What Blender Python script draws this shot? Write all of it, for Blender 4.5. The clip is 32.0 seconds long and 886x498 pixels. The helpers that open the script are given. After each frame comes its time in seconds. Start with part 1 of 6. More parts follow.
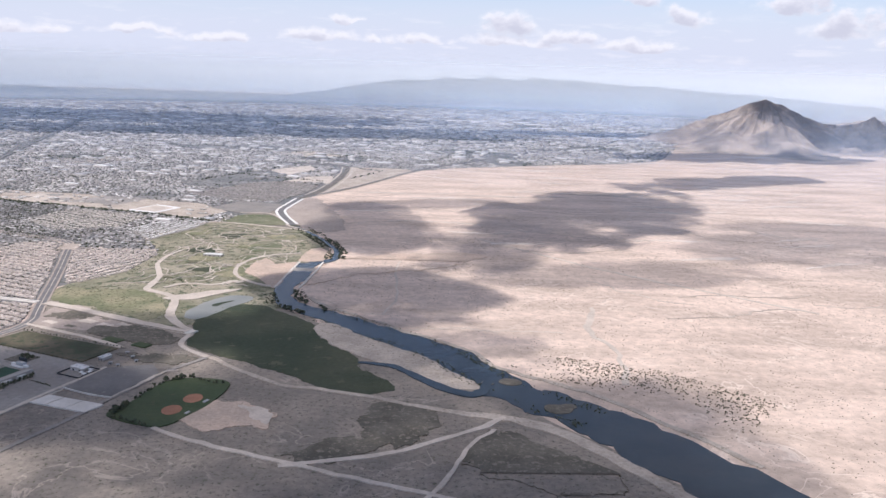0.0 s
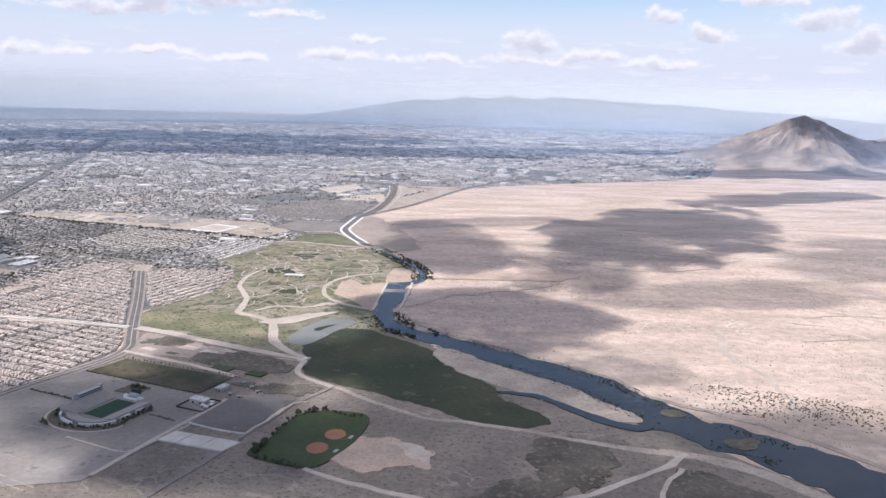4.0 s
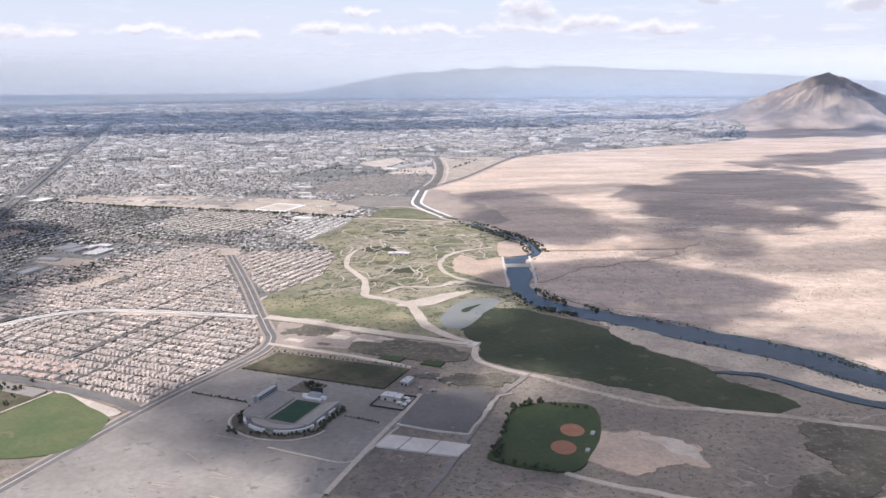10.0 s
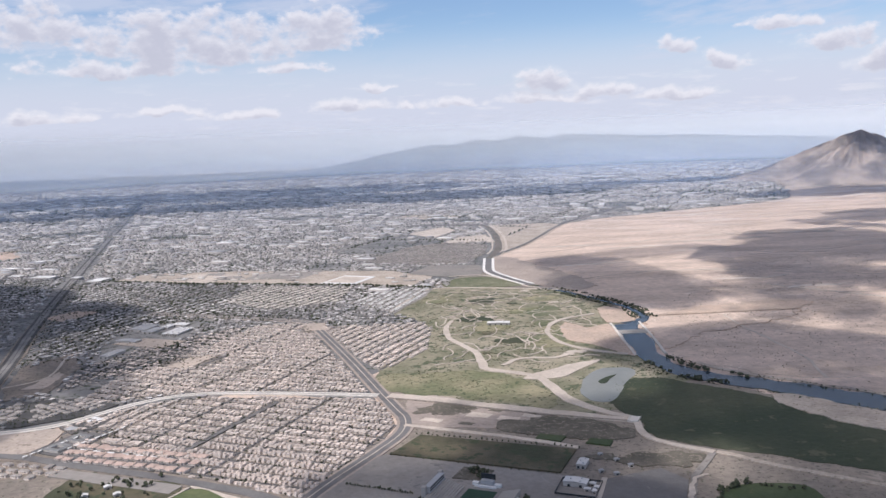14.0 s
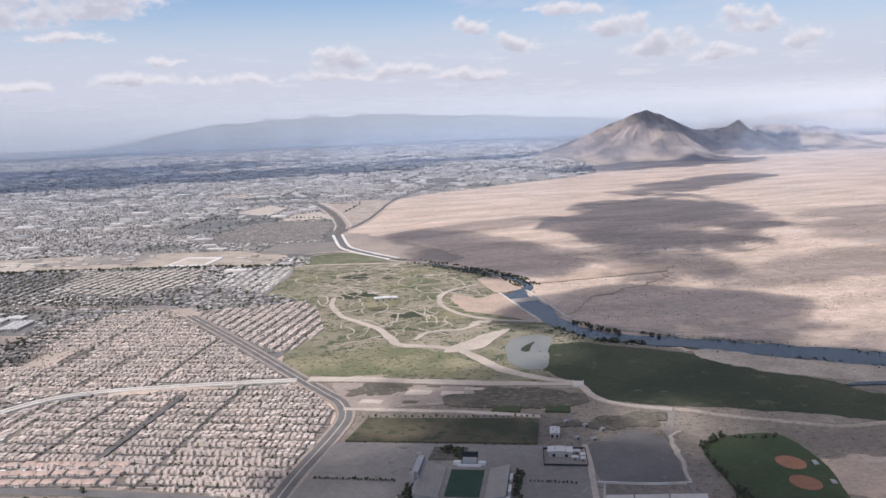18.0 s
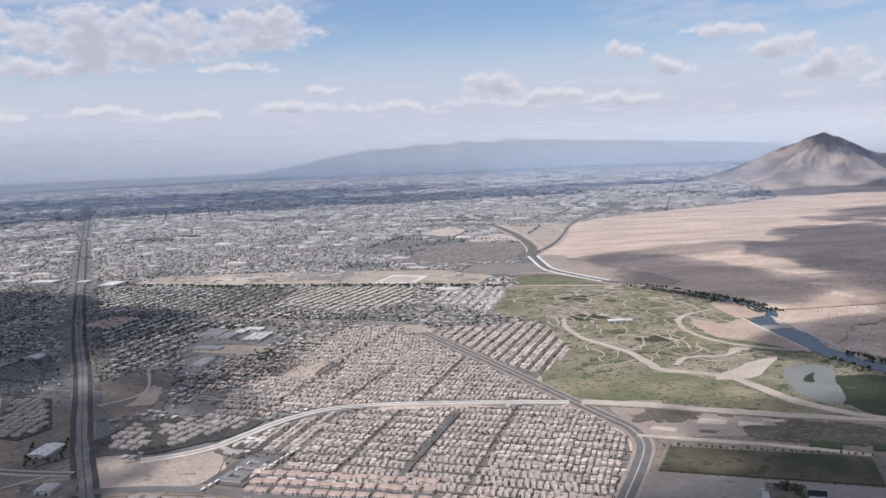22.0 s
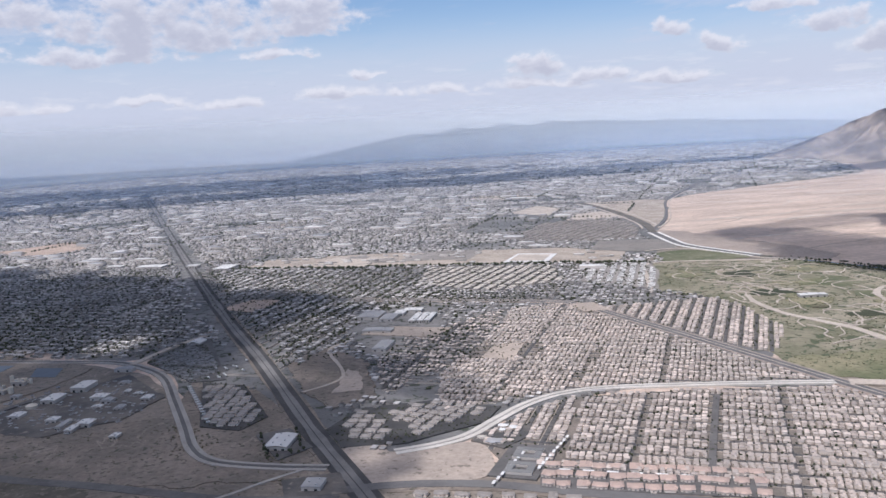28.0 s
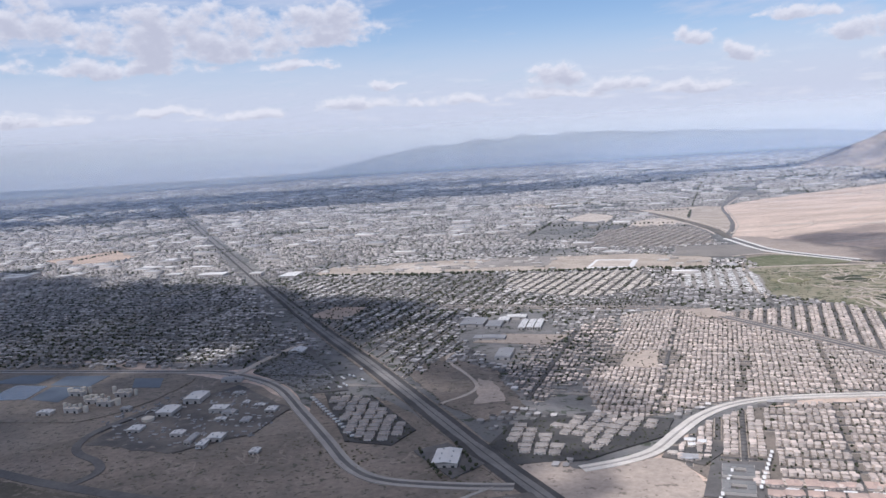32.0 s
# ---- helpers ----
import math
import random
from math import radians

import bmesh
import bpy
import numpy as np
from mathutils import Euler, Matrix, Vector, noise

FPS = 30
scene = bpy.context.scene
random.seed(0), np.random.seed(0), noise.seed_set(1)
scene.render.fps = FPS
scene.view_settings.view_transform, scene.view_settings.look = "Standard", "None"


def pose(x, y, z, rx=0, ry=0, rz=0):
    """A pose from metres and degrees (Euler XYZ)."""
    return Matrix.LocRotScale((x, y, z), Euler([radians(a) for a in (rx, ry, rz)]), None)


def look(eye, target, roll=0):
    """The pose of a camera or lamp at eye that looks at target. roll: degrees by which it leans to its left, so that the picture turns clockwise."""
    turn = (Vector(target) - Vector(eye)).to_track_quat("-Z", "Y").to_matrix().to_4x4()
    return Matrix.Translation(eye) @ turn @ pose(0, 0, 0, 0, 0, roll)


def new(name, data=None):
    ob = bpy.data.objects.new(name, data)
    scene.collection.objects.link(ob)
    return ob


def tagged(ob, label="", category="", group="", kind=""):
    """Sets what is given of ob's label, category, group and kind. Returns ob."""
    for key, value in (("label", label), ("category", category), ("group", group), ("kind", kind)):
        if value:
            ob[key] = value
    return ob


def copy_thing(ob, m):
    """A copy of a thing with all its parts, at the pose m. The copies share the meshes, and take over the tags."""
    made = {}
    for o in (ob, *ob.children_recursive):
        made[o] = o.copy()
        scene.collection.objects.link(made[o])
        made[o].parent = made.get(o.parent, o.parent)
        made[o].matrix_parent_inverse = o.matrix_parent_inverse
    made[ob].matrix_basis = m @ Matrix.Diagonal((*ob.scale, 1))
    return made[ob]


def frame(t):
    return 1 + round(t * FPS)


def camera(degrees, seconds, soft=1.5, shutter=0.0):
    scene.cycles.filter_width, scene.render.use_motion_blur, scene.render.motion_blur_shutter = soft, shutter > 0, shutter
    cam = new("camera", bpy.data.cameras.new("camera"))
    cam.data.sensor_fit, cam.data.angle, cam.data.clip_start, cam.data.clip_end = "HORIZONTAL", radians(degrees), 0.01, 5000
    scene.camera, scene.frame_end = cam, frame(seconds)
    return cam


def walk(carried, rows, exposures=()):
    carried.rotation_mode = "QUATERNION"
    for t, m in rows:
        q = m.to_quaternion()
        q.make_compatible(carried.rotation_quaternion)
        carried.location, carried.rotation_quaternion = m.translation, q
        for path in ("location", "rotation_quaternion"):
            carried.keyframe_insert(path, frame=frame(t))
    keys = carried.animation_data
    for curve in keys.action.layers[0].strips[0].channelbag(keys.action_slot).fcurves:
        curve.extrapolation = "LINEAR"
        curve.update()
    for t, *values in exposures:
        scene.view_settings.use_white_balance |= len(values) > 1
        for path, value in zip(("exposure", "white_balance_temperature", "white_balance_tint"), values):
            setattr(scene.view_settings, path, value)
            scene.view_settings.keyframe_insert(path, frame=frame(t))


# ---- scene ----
cam = camera(56.2, 32.0)
METRES, EYE, TILT, LEAN, TURN = 550.0, 154.3, -12.2, -1.7, 0.0
ROWS = [
    (0.0, 0.0, 0.0, 0.0, 0.0, 0.0, -0.0),
    (0.5, -0.0169, 0.0099, -0.0002, -0.69, 3.49, 1.85),
    (1.0, -0.0327, 0.0204, -0.0011, -0.1, 3.73, 4.91),
    (1.5, -0.0478, 0.0279, -0.0008, -0.08, 3.56, 3.99),
    (2.0, -0.0639, 0.0355, -0.0011, -0.05, 2.6, 4.01),
    (2.5, -0.0774, 0.0435, -0.0001, -0.58, 2.5, 3.3),
    (3.0, -0.0931, 0.0495, -0.0017, -1.2, 1.91, 2.58),
    (3.5, -0.1094, 0.0563, -0.0005, -0.2, 0.68, 0.96),
    (4.0, -0.1259, 0.0663, -0.0011, 0.31, 1.42, 0.3),
    (4.5, -0.1417, 0.0744, -0.0018, -0.16, 2.46, 0.05),
    (6.5, -0.2013, 0.1067, -0.001, -2.82, 3.4, 2.71),
    (7.0, -0.216, 0.1109, -0.0006, -2.65, 3.57, 2.06),
    (7.5, -0.23, 0.1175, -0.0001, -2.34, 3.46, 2.16),
    (8.0, -0.2455, 0.1256, -0.0004, -2.32, 2.9, 2.53),
    (8.5, -0.26, 0.1311, -0.0004, -1.86, 2.17, 3.05),
    (9.0, -0.2741, 0.1382, -0.0002, -0.34, 1.54, 3.34),
    (9.5, -0.2876, 0.1463, 0.0004, -0.41, 0.76, 2.91),
    (10.0, -0.3033, 0.1542, 0.0005, -1.07, -0.3, 2.57),
    (10.5, -0.3178, 0.1622, 0.0008, -1.85, -0.95, 3.18),
    (11.0, -0.3327, 0.1701, 0.0012, -1.94, -0.77, 3.24),
    (11.5, -0.3474, 0.1785, 0.0017, -2.01, 0.22, 3.23),
    (12.0, -0.3609, 0.1859, 0.0026, -1.67, 1.5, 3.59),
    (12.5, -0.3749, 0.1932, 0.0022, -1.19, 2.72, 4.01),
    (13.0, -0.3894, 0.2012, 0.0026, -0.74, 3.41, 4.15),
    (13.5, -0.403, 0.2088, 0.0029, -0.37, 4.46, 4.38),
    (14.0, -0.4169, 0.2146, 0.0034, -0.5, 4.72, 4.36),
    (14.5, -0.4311, 0.2231, 0.0033, -0.7, 4.87, 4.38),
    (16.5, -0.4861, 0.252, 0.0043, -2.82, 3.95, 6.51),
    (17.0, -0.5002, 0.2598, 0.0051, -7.81, 3.24, 6.73),
    (17.5, -0.513, 0.2668, 0.0059, -11.28, 2.64, 7.67),
    (18.0, -0.5276, 0.275, 0.0067, -15.12, 2.02, 6.94),
    (18.5, -0.5411, 0.2829, 0.0065, -17.89, 2.03, 6.37),
    (19.0, -0.555, 0.2895, 0.0072, -19.8, 1.96, 6.22),
    (19.5, -0.5686, 0.2947, 0.0074, -20.66, 1.97, 5.51),
    (20.0, -0.582, 0.3, 0.0079, -19.95, 1.5, 5.18),
    (20.5, -0.5963, 0.3072, 0.0088, -14.35, 2.36, 6.25),
    (21.0, -0.6093, 0.313, 0.0098, -8.79, 3.22, 6.1),
    (21.5, -0.622, 0.3193, 0.0116, -7.38, 3.84, 5.08),
    (22.0, -0.6358, 0.3265, 0.0122, -6.11, 4.8, 5.3),
    (22.5, -0.6485, 0.333, 0.0134, -6.22, 4.98, 6.23),
    (23.0, -0.6613, 0.3393, 0.0137, -5.83, 4.66, 6.13),
    (23.5, -0.6745, 0.3461, 0.0146, -5.5, 3.54, 6.93),
    (24.0, -0.6878, 0.3526, 0.0154, -5.51, 2.71, 6.88),
    (24.5, -0.7007, 0.3593, 0.0162, -5.38, 2.51, 7.13),
    (25.0, -0.713, 0.3659, 0.0168, -4.58, 2.91, 6.7),
    (25.5, -0.725, 0.3721, 0.0173, -4.23, 3.51, 6.79),
    (26.0, -0.7382, 0.3791, 0.0179, -4.22, 3.25, 6.95),
    (26.5, -0.7504, 0.3855, 0.0183, -4.22, 3.49, 6.76),
    (28.5, -0.8002, 0.4114, 0.0197, -4.51, 4.06, 6.03),
    (29.0, -0.8125, 0.4187, 0.0201, -4.67, 3.54, 6.16),
    (29.5, -0.825, 0.4261, 0.0206, -4.93, 3.28, 5.92),
    (30.0, -0.8373, 0.4339, 0.0213, -4.83, 3.38, 6.15),
    (30.5, -0.8492, 0.4405, 0.0218, -4.69, 4.26, 6.06),
    (31.0, -0.8608, 0.4471, 0.0226, -4.6, 4.58, 5.84),
    (31.5, -0.8726, 0.453, 0.0231, -4.65, 4.78, 5.4),
    (32.0, -0.8847, 0.4609, 0.0237, -4.0, 4.97, 6.19),
]
walk(cam, [(t, pose(0, 0, EYE, TILT, LEAN, TURN) @ pose(METRES * x, METRES * y, METRES * z, 90 + pitch, roll, yaw)) for t, x, y, z, yaw, pitch, roll in ROWS],
     exposures=((0.0, 0.26, 5950, 17), (4.0, 0.30, 5950, 17), (9.0, 0.38, 6100, 17), (13.0, 0.16, 6000, 16), (17.0, 0.0, 6100, 17), (20.0, 0.07, 6100, 17), (22.0, -0.08, 6000, 16), (26.0, -0.03, 5850, 16), (32.0, 0.02, 5800, 16)))

# ---- light: one high sun, a Nishita sky with a hazy horizon ----
SUN_TO = Vector((-0.50, -0.42, 1.15)).normalized()
SUN_ELEV = math.asin(SUN_TO.z)
SUN_ROT = math.atan2(SUN_TO.x, SUN_TO.y)
sun = new("sun", bpy.data.lights.new("sun", "SUN"))
sun.data.energy, sun.data.angle, sun.data.color = 3.6, radians(0.53), (1.0, 0.93, 0.82)
sun.matrix_world = look(SUN_TO * 500, (0, 0, 0))


class Nodes:
    """A small wrapper for writing node trees."""

    def __init__(self, tree):
        self.tree = tree
        tree.nodes.clear()

    def add(self, kind, **settings):
        node = self.tree.nodes.new("ShaderNode" + kind)
        for key, value in settings.items():
            setattr(node, key, value)
        return node

    def link(self, a, b):
        self.tree.links.new(a, b)

    def feed(self, socket, value):
        if hasattr(value, "is_linked"):
            self.link(value, socket)
        else:
            socket.default_value = value

    def math(self, op, a, b=0.0, c=0.0, clamp=False):
        node = self.add("Math", operation=op, use_clamp=clamp)
        for socket, value in zip(node.inputs, (a, b, c)):
            self.feed(socket, value)
        return node.outputs[0]

    def mix(self, fac, a, b, blend="MIX"):
        node = self.add("MixRGB", blend_type=blend)
        for socket, value in zip(node.inputs, (fac, a, b)):
            if not hasattr(value, "is_linked") and isinstance(value, tuple):
                value = (*value[:3], 1)
            self.feed(socket, value)
        return node.outputs[0]

    def ramp(self, fac, lo, hi):
        node = self.add("MapRange", interpolation_type="SMOOTHSTEP")
        for socket, value in zip(node.inputs, (fac, lo, hi, 0.0, 1.0)):
            self.feed(socket, value)
        return node.outputs[0]

    def noise(self, vector, scale, detail=4, rough=0.55):
        node = self.add("TexNoise")
        self.link(vector, node.inputs["Vector"])
        node.inputs["Scale"].default_value = scale
        node.inputs["Detail"].default_value = detail
        node.inputs["Roughness"].default_value = rough
        return node.outputs["Fac"]


def make_world():
    world = bpy.data.worlds.new("sky")
    world.use_nodes = True
    scene.world = world
    n = Nodes(world.node_tree)
    sky = n.add("TexSky", sky_type="NISHITA", sun_disc=False, sun_elevation=SUN_ELEV, sun_rotation=SUN_ROT)
    sky.air_density, sky.dust_density, sky.ozone_density = 1.0, 0.3, 3.0
    up = n.add("TexCoord").outputs["Generated"]
    split = n.add("SeparateXYZ")
    n.link(up, split.inputs[0])
    hazy = n.ramp(split.outputs["Z"], 0.135, 0.0)
    clear = n.add("Background")
    n.link(sky.outputs[0], clear.inputs["Color"])
    clear.inputs["Strength"].default_value = 0.105
    haze = n.add("Background")
    haze.inputs["Color"].default_value = (0.61, 0.64, 0.70, 1)
    haze.inputs["Strength"].default_value = 1.0
    both = n.add("MixShader")
    n.link(n.math("MULTIPLY", hazy, 0.93), both.inputs[0])
    n.link(clear.outputs[0], both.inputs[1])
    n.link(haze.outputs[0], both.inputs[2])
    # the upper sky is partly filled with bright cloud
    cloudy = n.add("Background")
    cloudy.inputs["Color"].default_value = (0.40, 0.375, 0.345, 1)
    whole = n.add("MixShader")
    n.link(n.math("MULTIPLY", n.ramp(split.outputs["Z"], 0.22, 0.5), 0.5), whole.inputs[0])
    n.link(both.outputs[0], whole.inputs[1])
    n.link(cloudy.outputs[0], whole.inputs[2])
    n.link(whole.outputs[0], n.add("OutputWorld").inputs["Surface"])


make_world()


# ---- materials ----
def surface(name, a, b, scale=0.05, fine=10.0, spots=None, spot_scale=1.0, spot_at=0.62, rough=0.9, bump=0.25, vary=0.0, metal=0.0,
            streak=None, grain=0.35, veins=None, vein_scale=0.02, gloss=0.5):
    """A two-scale procedural surface; vary shifts each separate piece, spots scatter a third colour, streak stretches the pattern."""
    m = bpy.data.materials.new(name)
    m.use_nodes = True
    n = Nodes(m.node_tree)
    geo = n.add("NewGeometry")
    place = geo.outputs["Position"]
    if streak:
        mapping = n.add("Mapping")
        n.link(place, mapping.inputs["Vector"])
        mapping.inputs["Rotation"].default_value = (0, 0, radians(streak[0]))
        mapping.inputs["Scale"].default_value = (1, streak[1], 1)
        place = mapping.outputs[0]
    big = n.noise(place, scale, 5)
    small = n.noise(geo.outputs["Position"], scale * fine, 4, 0.65)
    colour = n.mix(n.ramp(big, 0.35, 0.65), a, b)
    shade = n.math("MULTIPLY_ADD", small, 2 * grain, 1 - grain)
    if vary:
        shade = n.math("MULTIPLY", shade, n.math("MULTIPLY_ADD", geo.outputs["Random Per Island"], 2 * vary, 1 - vary))
    grey = n.add("CombineColor")
    for k in range(3):
        n.link(shade, grey.inputs[k])
    colour = n.mix(1.0, colour, grey.outputs[0], "MULTIPLY")
    if spots:
        dots = n.noise(geo.outputs["Position"], spot_scale, 3, 0.7)
        colour = n.mix(n.ramp(dots, spot_at, spot_at + 0.07), colour, spots)
    if veins:
        bent = n.add("TexNoise", noise_dimensions="3D")
        n.link(geo.outputs["Position"], bent.inputs["Vector"])
        bent.inputs["Scale"].default_value, bent.inputs["Detail"].default_value, bent.inputs["Distortion"].default_value = vein_scale, 6, 1.2
        line = n.ramp(n.math("ABSOLUTE", n.math("SUBTRACT", bent.outputs["Fac"], 0.5)), 0.012, 0.0)
        patchy = n.ramp(n.noise(geo.outputs["Position"], vein_scale * 0.5, 3), 0.45, 0.6)
        colour = n.mix(n.math("MULTIPLY", n.math("MULTIPLY", line, patchy), 0.7), colour, veins)
    bsdf = n.add("BsdfPrincipled")
    n.link(colour, bsdf.inputs["Base Color"])
    bsdf.inputs["Roughness"].default_value = rough
    bsdf.inputs["Metallic"].default_value = metal
    bsdf.inputs["Specular IOR Level"].default_value = gloss
    if bump:
        node = n.add("Bump")
        node.inputs["Strength"].default_value = bump
        node.inputs["Distance"].default_value = 0.5 / (scale * fine)
        n.link(small, node.inputs["Height"])
        n.link(node.outputs[0], bsdf.inputs["Normal"])
    n.link(bsdf.outputs[0], n.add("OutputMaterial").inputs["Surface"])
    return m


DESERT = surface("desert_sand", (0.635, 0.505, 0.415), (0.47, 0.375, 0.305), 0.010, 16, (0.30, 0.25, 0.195), 0.5, 0.60, streak=(-30, 3.0), grain=0.5, veins=(0.76, 0.645, 0.545), vein_scale=0.02)
DIRT = surface("dry_dirt", (0.27, 0.23, 0.19), (0.195, 0.17, 0.145), 0.03, 12, (0.11, 0.105, 0.078), 0.45, 0.57, grain=0.5, veins=(0.42, 0.36, 0.30), vein_scale=0.025)
CITY = surface("city_ground", (0.25, 0.24, 0.23), (0.15, 0.15, 0.15), 0.02, 16, (0.06, 0.07, 0.05), 0.16, 0.54, grain=0.55)
YARD = surface("tract_ground", (0.24, 0.205, 0.175), (0.17, 0.15, 0.13), 0.06, 14, (0.08, 0.085, 0.06), 0.9, 0.60, grain=0.5)
PINK_GRAVEL = surface("pinkish_gravel", (0.40, 0.335, 0.285), (0.32, 0.27, 0.235), 0.03, 14, (0.24, 0.20, 0.17), 0.3, 0.6, grain=0.4)
GRAVEL = surface("grey_gravel", (0.27, 0.245, 0.22), (0.21, 0.195, 0.18), 0.03, 14, (0.16, 0.145, 0.125), 0.3, 0.6, grain=0.35)
CANAL_DIRT = surface("dark_cutting_earth", (0.17, 0.15, 0.13), (0.12, 0.11, 0.095), 0.05, 12, (0.08, 0.08, 0.055), 0.3, 0.58, grain=0.4)
BRIGHT_CONCRETE = surface("clean_bank_concrete", (0.76, 0.74, 0.70), (0.70, 0.68, 0.64), 0.1, 10, grain=0.12)
CREAM = surface("cream_wash_sand", (0.66, 0.575, 0.50), (0.56, 0.475, 0.40), 0.04, 12, (0.45, 0.37, 0.31), 0.2, 0.6)
PALE = surface("pale_dirt", (0.55, 0.48, 0.41), (0.45, 0.39, 0.33), 0.06, 10)
SAND = surface("river_sand", (0.46, 0.395, 0.33), (0.35, 0.30, 0.25), 0.05, 12, (0.17, 0.155, 0.115), 0.5, 0.61, grain=0.5)
RED_SAND = surface("red_bank_sand", (0.52, 0.40, 0.315), (0.42, 0.335, 0.27), 0.05, 12, (0.26, 0.22, 0.17), 0.4, 0.62, grain=0.4)
MARSH_GREEN = surface("marsh_grass", (0.10, 0.118, 0.06), (0.20, 0.195, 0.125), 0.03, 14, (0.30, 0.27, 0.20), 0.16, 0.60, grain=0.55)
MARSH = surface("wetland_scrub", (0.18, 0.175, 0.112), (0.32, 0.285, 0.21), 0.028, 14, (0.085, 0.10, 0.055), 0.13, 0.53, grain=0.5)
OLIVE = surface("olive_meadow", (0.15, 0.16, 0.085), (0.29, 0.26, 0.165), 0.03, 12, (0.085, 0.10, 0.05), 0.25, 0.56, grain=0.5)
DARK_GREEN = surface("dense_reed_bed", (0.030, 0.043, 0.022), (0.062, 0.068, 0.038), 0.016, 22, (0.085, 0.085, 0.05), 0.10, 0.6, grain=0.45)
SCRUB_GREEN = surface("dark_flat_scrub", (0.088, 0.08, 0.06), (0.135, 0.12, 0.095), 0.06, 12, (0.2, 0.172, 0.14), 0.4, 0.55, grain=0.55)
# darker copy of the mown grass, with cloud shade put into the colour
SHADED_GRASS = surface("shaded_grass", (0.045, 0.068, 0.028), (0.062, 0.082, 0.036), 0.05, 12, (0.085, 0.09, 0.045), 0.15, 0.62)
GRASS = surface("mown_grass", (0.085, 0.12, 0.048), (0.125, 0.14, 0.065), 0.05, 12, (0.15, 0.15, 0.08), 0.12, 0.62)
DRY_GRASS = surface("dry_turf", (0.055, 0.06, 0.032), (0.13, 0.11, 0.07), 0.04, 12, (0.055, 0.07, 0.035), 0.2, 0.54)
DARK_LOT = surface("dark_lot_asphalt", (0.15, 0.14, 0.135), (0.19, 0.18, 0.17), 0.03, 14, (0.24, 0.22, 0.20), 0.15, 0.64, grain=0.25)
ASPHALT = surface("worn_asphalt", (0.245, 0.225, 0.205), (0.315, 0.29, 0.265), 0.02, 18, (0.19, 0.18, 0.17), 0.12, 0.6, grain=0.3, veins=(0.38, 0.35, 0.32), vein_scale=0.02)
ROAD = surface("road_asphalt", (0.135, 0.13, 0.13), (0.175, 0.17, 0.165), 0.1, 8, grain=0.2)
STREET = surface("street_asphalt", (0.115, 0.11, 0.108), (0.155, 0.148, 0.143), 0.1, 8, grain=0.3)
DARK_ROAD = surface("dark_highway_asphalt", (0.055, 0.054, 0.055), (0.085, 0.082, 0.08), 0.08, 10, grain=0.35)
YARD_ASPHALT = surface("dusty_yard_asphalt", (0.085, 0.083, 0.083), (0.19, 0.17, 0.15), 0.045, 9, (0.26, 0.225, 0.19), 0.12, 0.60, grain=0.4)
CONCRETE = surface("channel_concrete", (0.66, 0.62, 0.565), (0.56, 0.525, 0.475), 0.08, 10, grain=0.2)
CLAY = surface("infield_clay", (0.34, 0.165, 0.10), (0.29, 0.14, 0.085), 0.3, 8)
ROCK = surface("bare_mountain_rock", (0.45, 0.375, 0.31), (0.19, 0.16, 0.14), 0.016, 9, bump=0.8, grain=0.45)
# the blue of distant haze is put into this rock's colour
HAZE_BLUE_ROCK = surface("haze_blue_mountain_rock", (0.12, 0.14, 0.175), (0.095, 0.11, 0.145), 0.003, 7, bump=0.3)
WATER = surface("river_water", (0.03, 0.045, 0.06), (0.04, 0.055, 0.068), 0.03, 10, rough=0.22, bump=0.06, grain=0.1, gloss=0.22)
POND = surface("pond_water", (0.19, 0.20, 0.185), (0.23, 0.235, 0.215), 0.05, 10, rough=0.35, bump=0.04, grain=0.1, gloss=0.2)
ROOF = surface("clay_tile_roof", (0.56, 0.475, 0.42), (0.45, 0.395, 0.355), 0.03, 60, vary=0.36, grain=0.15, bump=0)
WALL = surface("stucco_wall", (0.74, 0.655, 0.58), (0.64, 0.56, 0.495), 0.05, 30, vary=0.15, grain=0.1, bump=0)
FAR_ROOF = surface("town_roof", (0.47, 0.445, 0.425), (0.25, 0.24, 0.235), 0.01, 50, vary=0.75, grain=0.15, bump=0)
FAR_WALL = surface("town_wall", (0.41, 0.38, 0.35), (0.32, 0.30, 0.28), 0.02, 40, vary=0.3, grain=0.1, bump=0)
WHITE_ROOF = surface("white_flat_roof", (0.74, 0.73, 0.71), (0.66, 0.65, 0.63), 0.1, 12, vary=0.12, grain=0.08, bump=0)
GREY_ROOF = surface("grey_flat_roof", (0.42, 0.42, 0.42), (0.36, 0.36, 0.37), 0.1, 12, vary=0.2, grain=0.1, bump=0)
PINK_ROOF = surface("pink_tile_roof", (0.52, 0.39, 0.33), (0.45, 0.345, 0.295), 0.05, 40, vary=0.15, grain=0.15, bump=0)
DARK_ROOF = surface("dark_grey_roof", (0.22, 0.22, 0.215), (0.17, 0.17, 0.17), 0.1, 20, vary=0.1, grain=0.15, bump=0)
TAN_ROOF = surface("grey_tan_roof", (0.36, 0.325, 0.295), (0.29, 0.265, 0.245), 0.05, 40, vary=0.2, grain=0.15, bump=0)
PALE_ROOF = surface("pale_roof", (0.55, 0.50, 0.44), (0.47, 0.43, 0.38), 0.05, 40, vary=0.25, grain=0.12, bump=0)
TRAILER_ROOF = surface("weathered_trailer_roof", (0.26, 0.26, 0.26), (0.18, 0.18, 0.185), 0.05, 40, vary=0.4, grain=0.15, bump=0)
MOBILE_ROOF = surface("mobile_home_roof", (0.62, 0.61, 0.59), (0.5, 0.49, 0.47), 0.05, 40, vary=0.35, grain=0.12, bump=0)
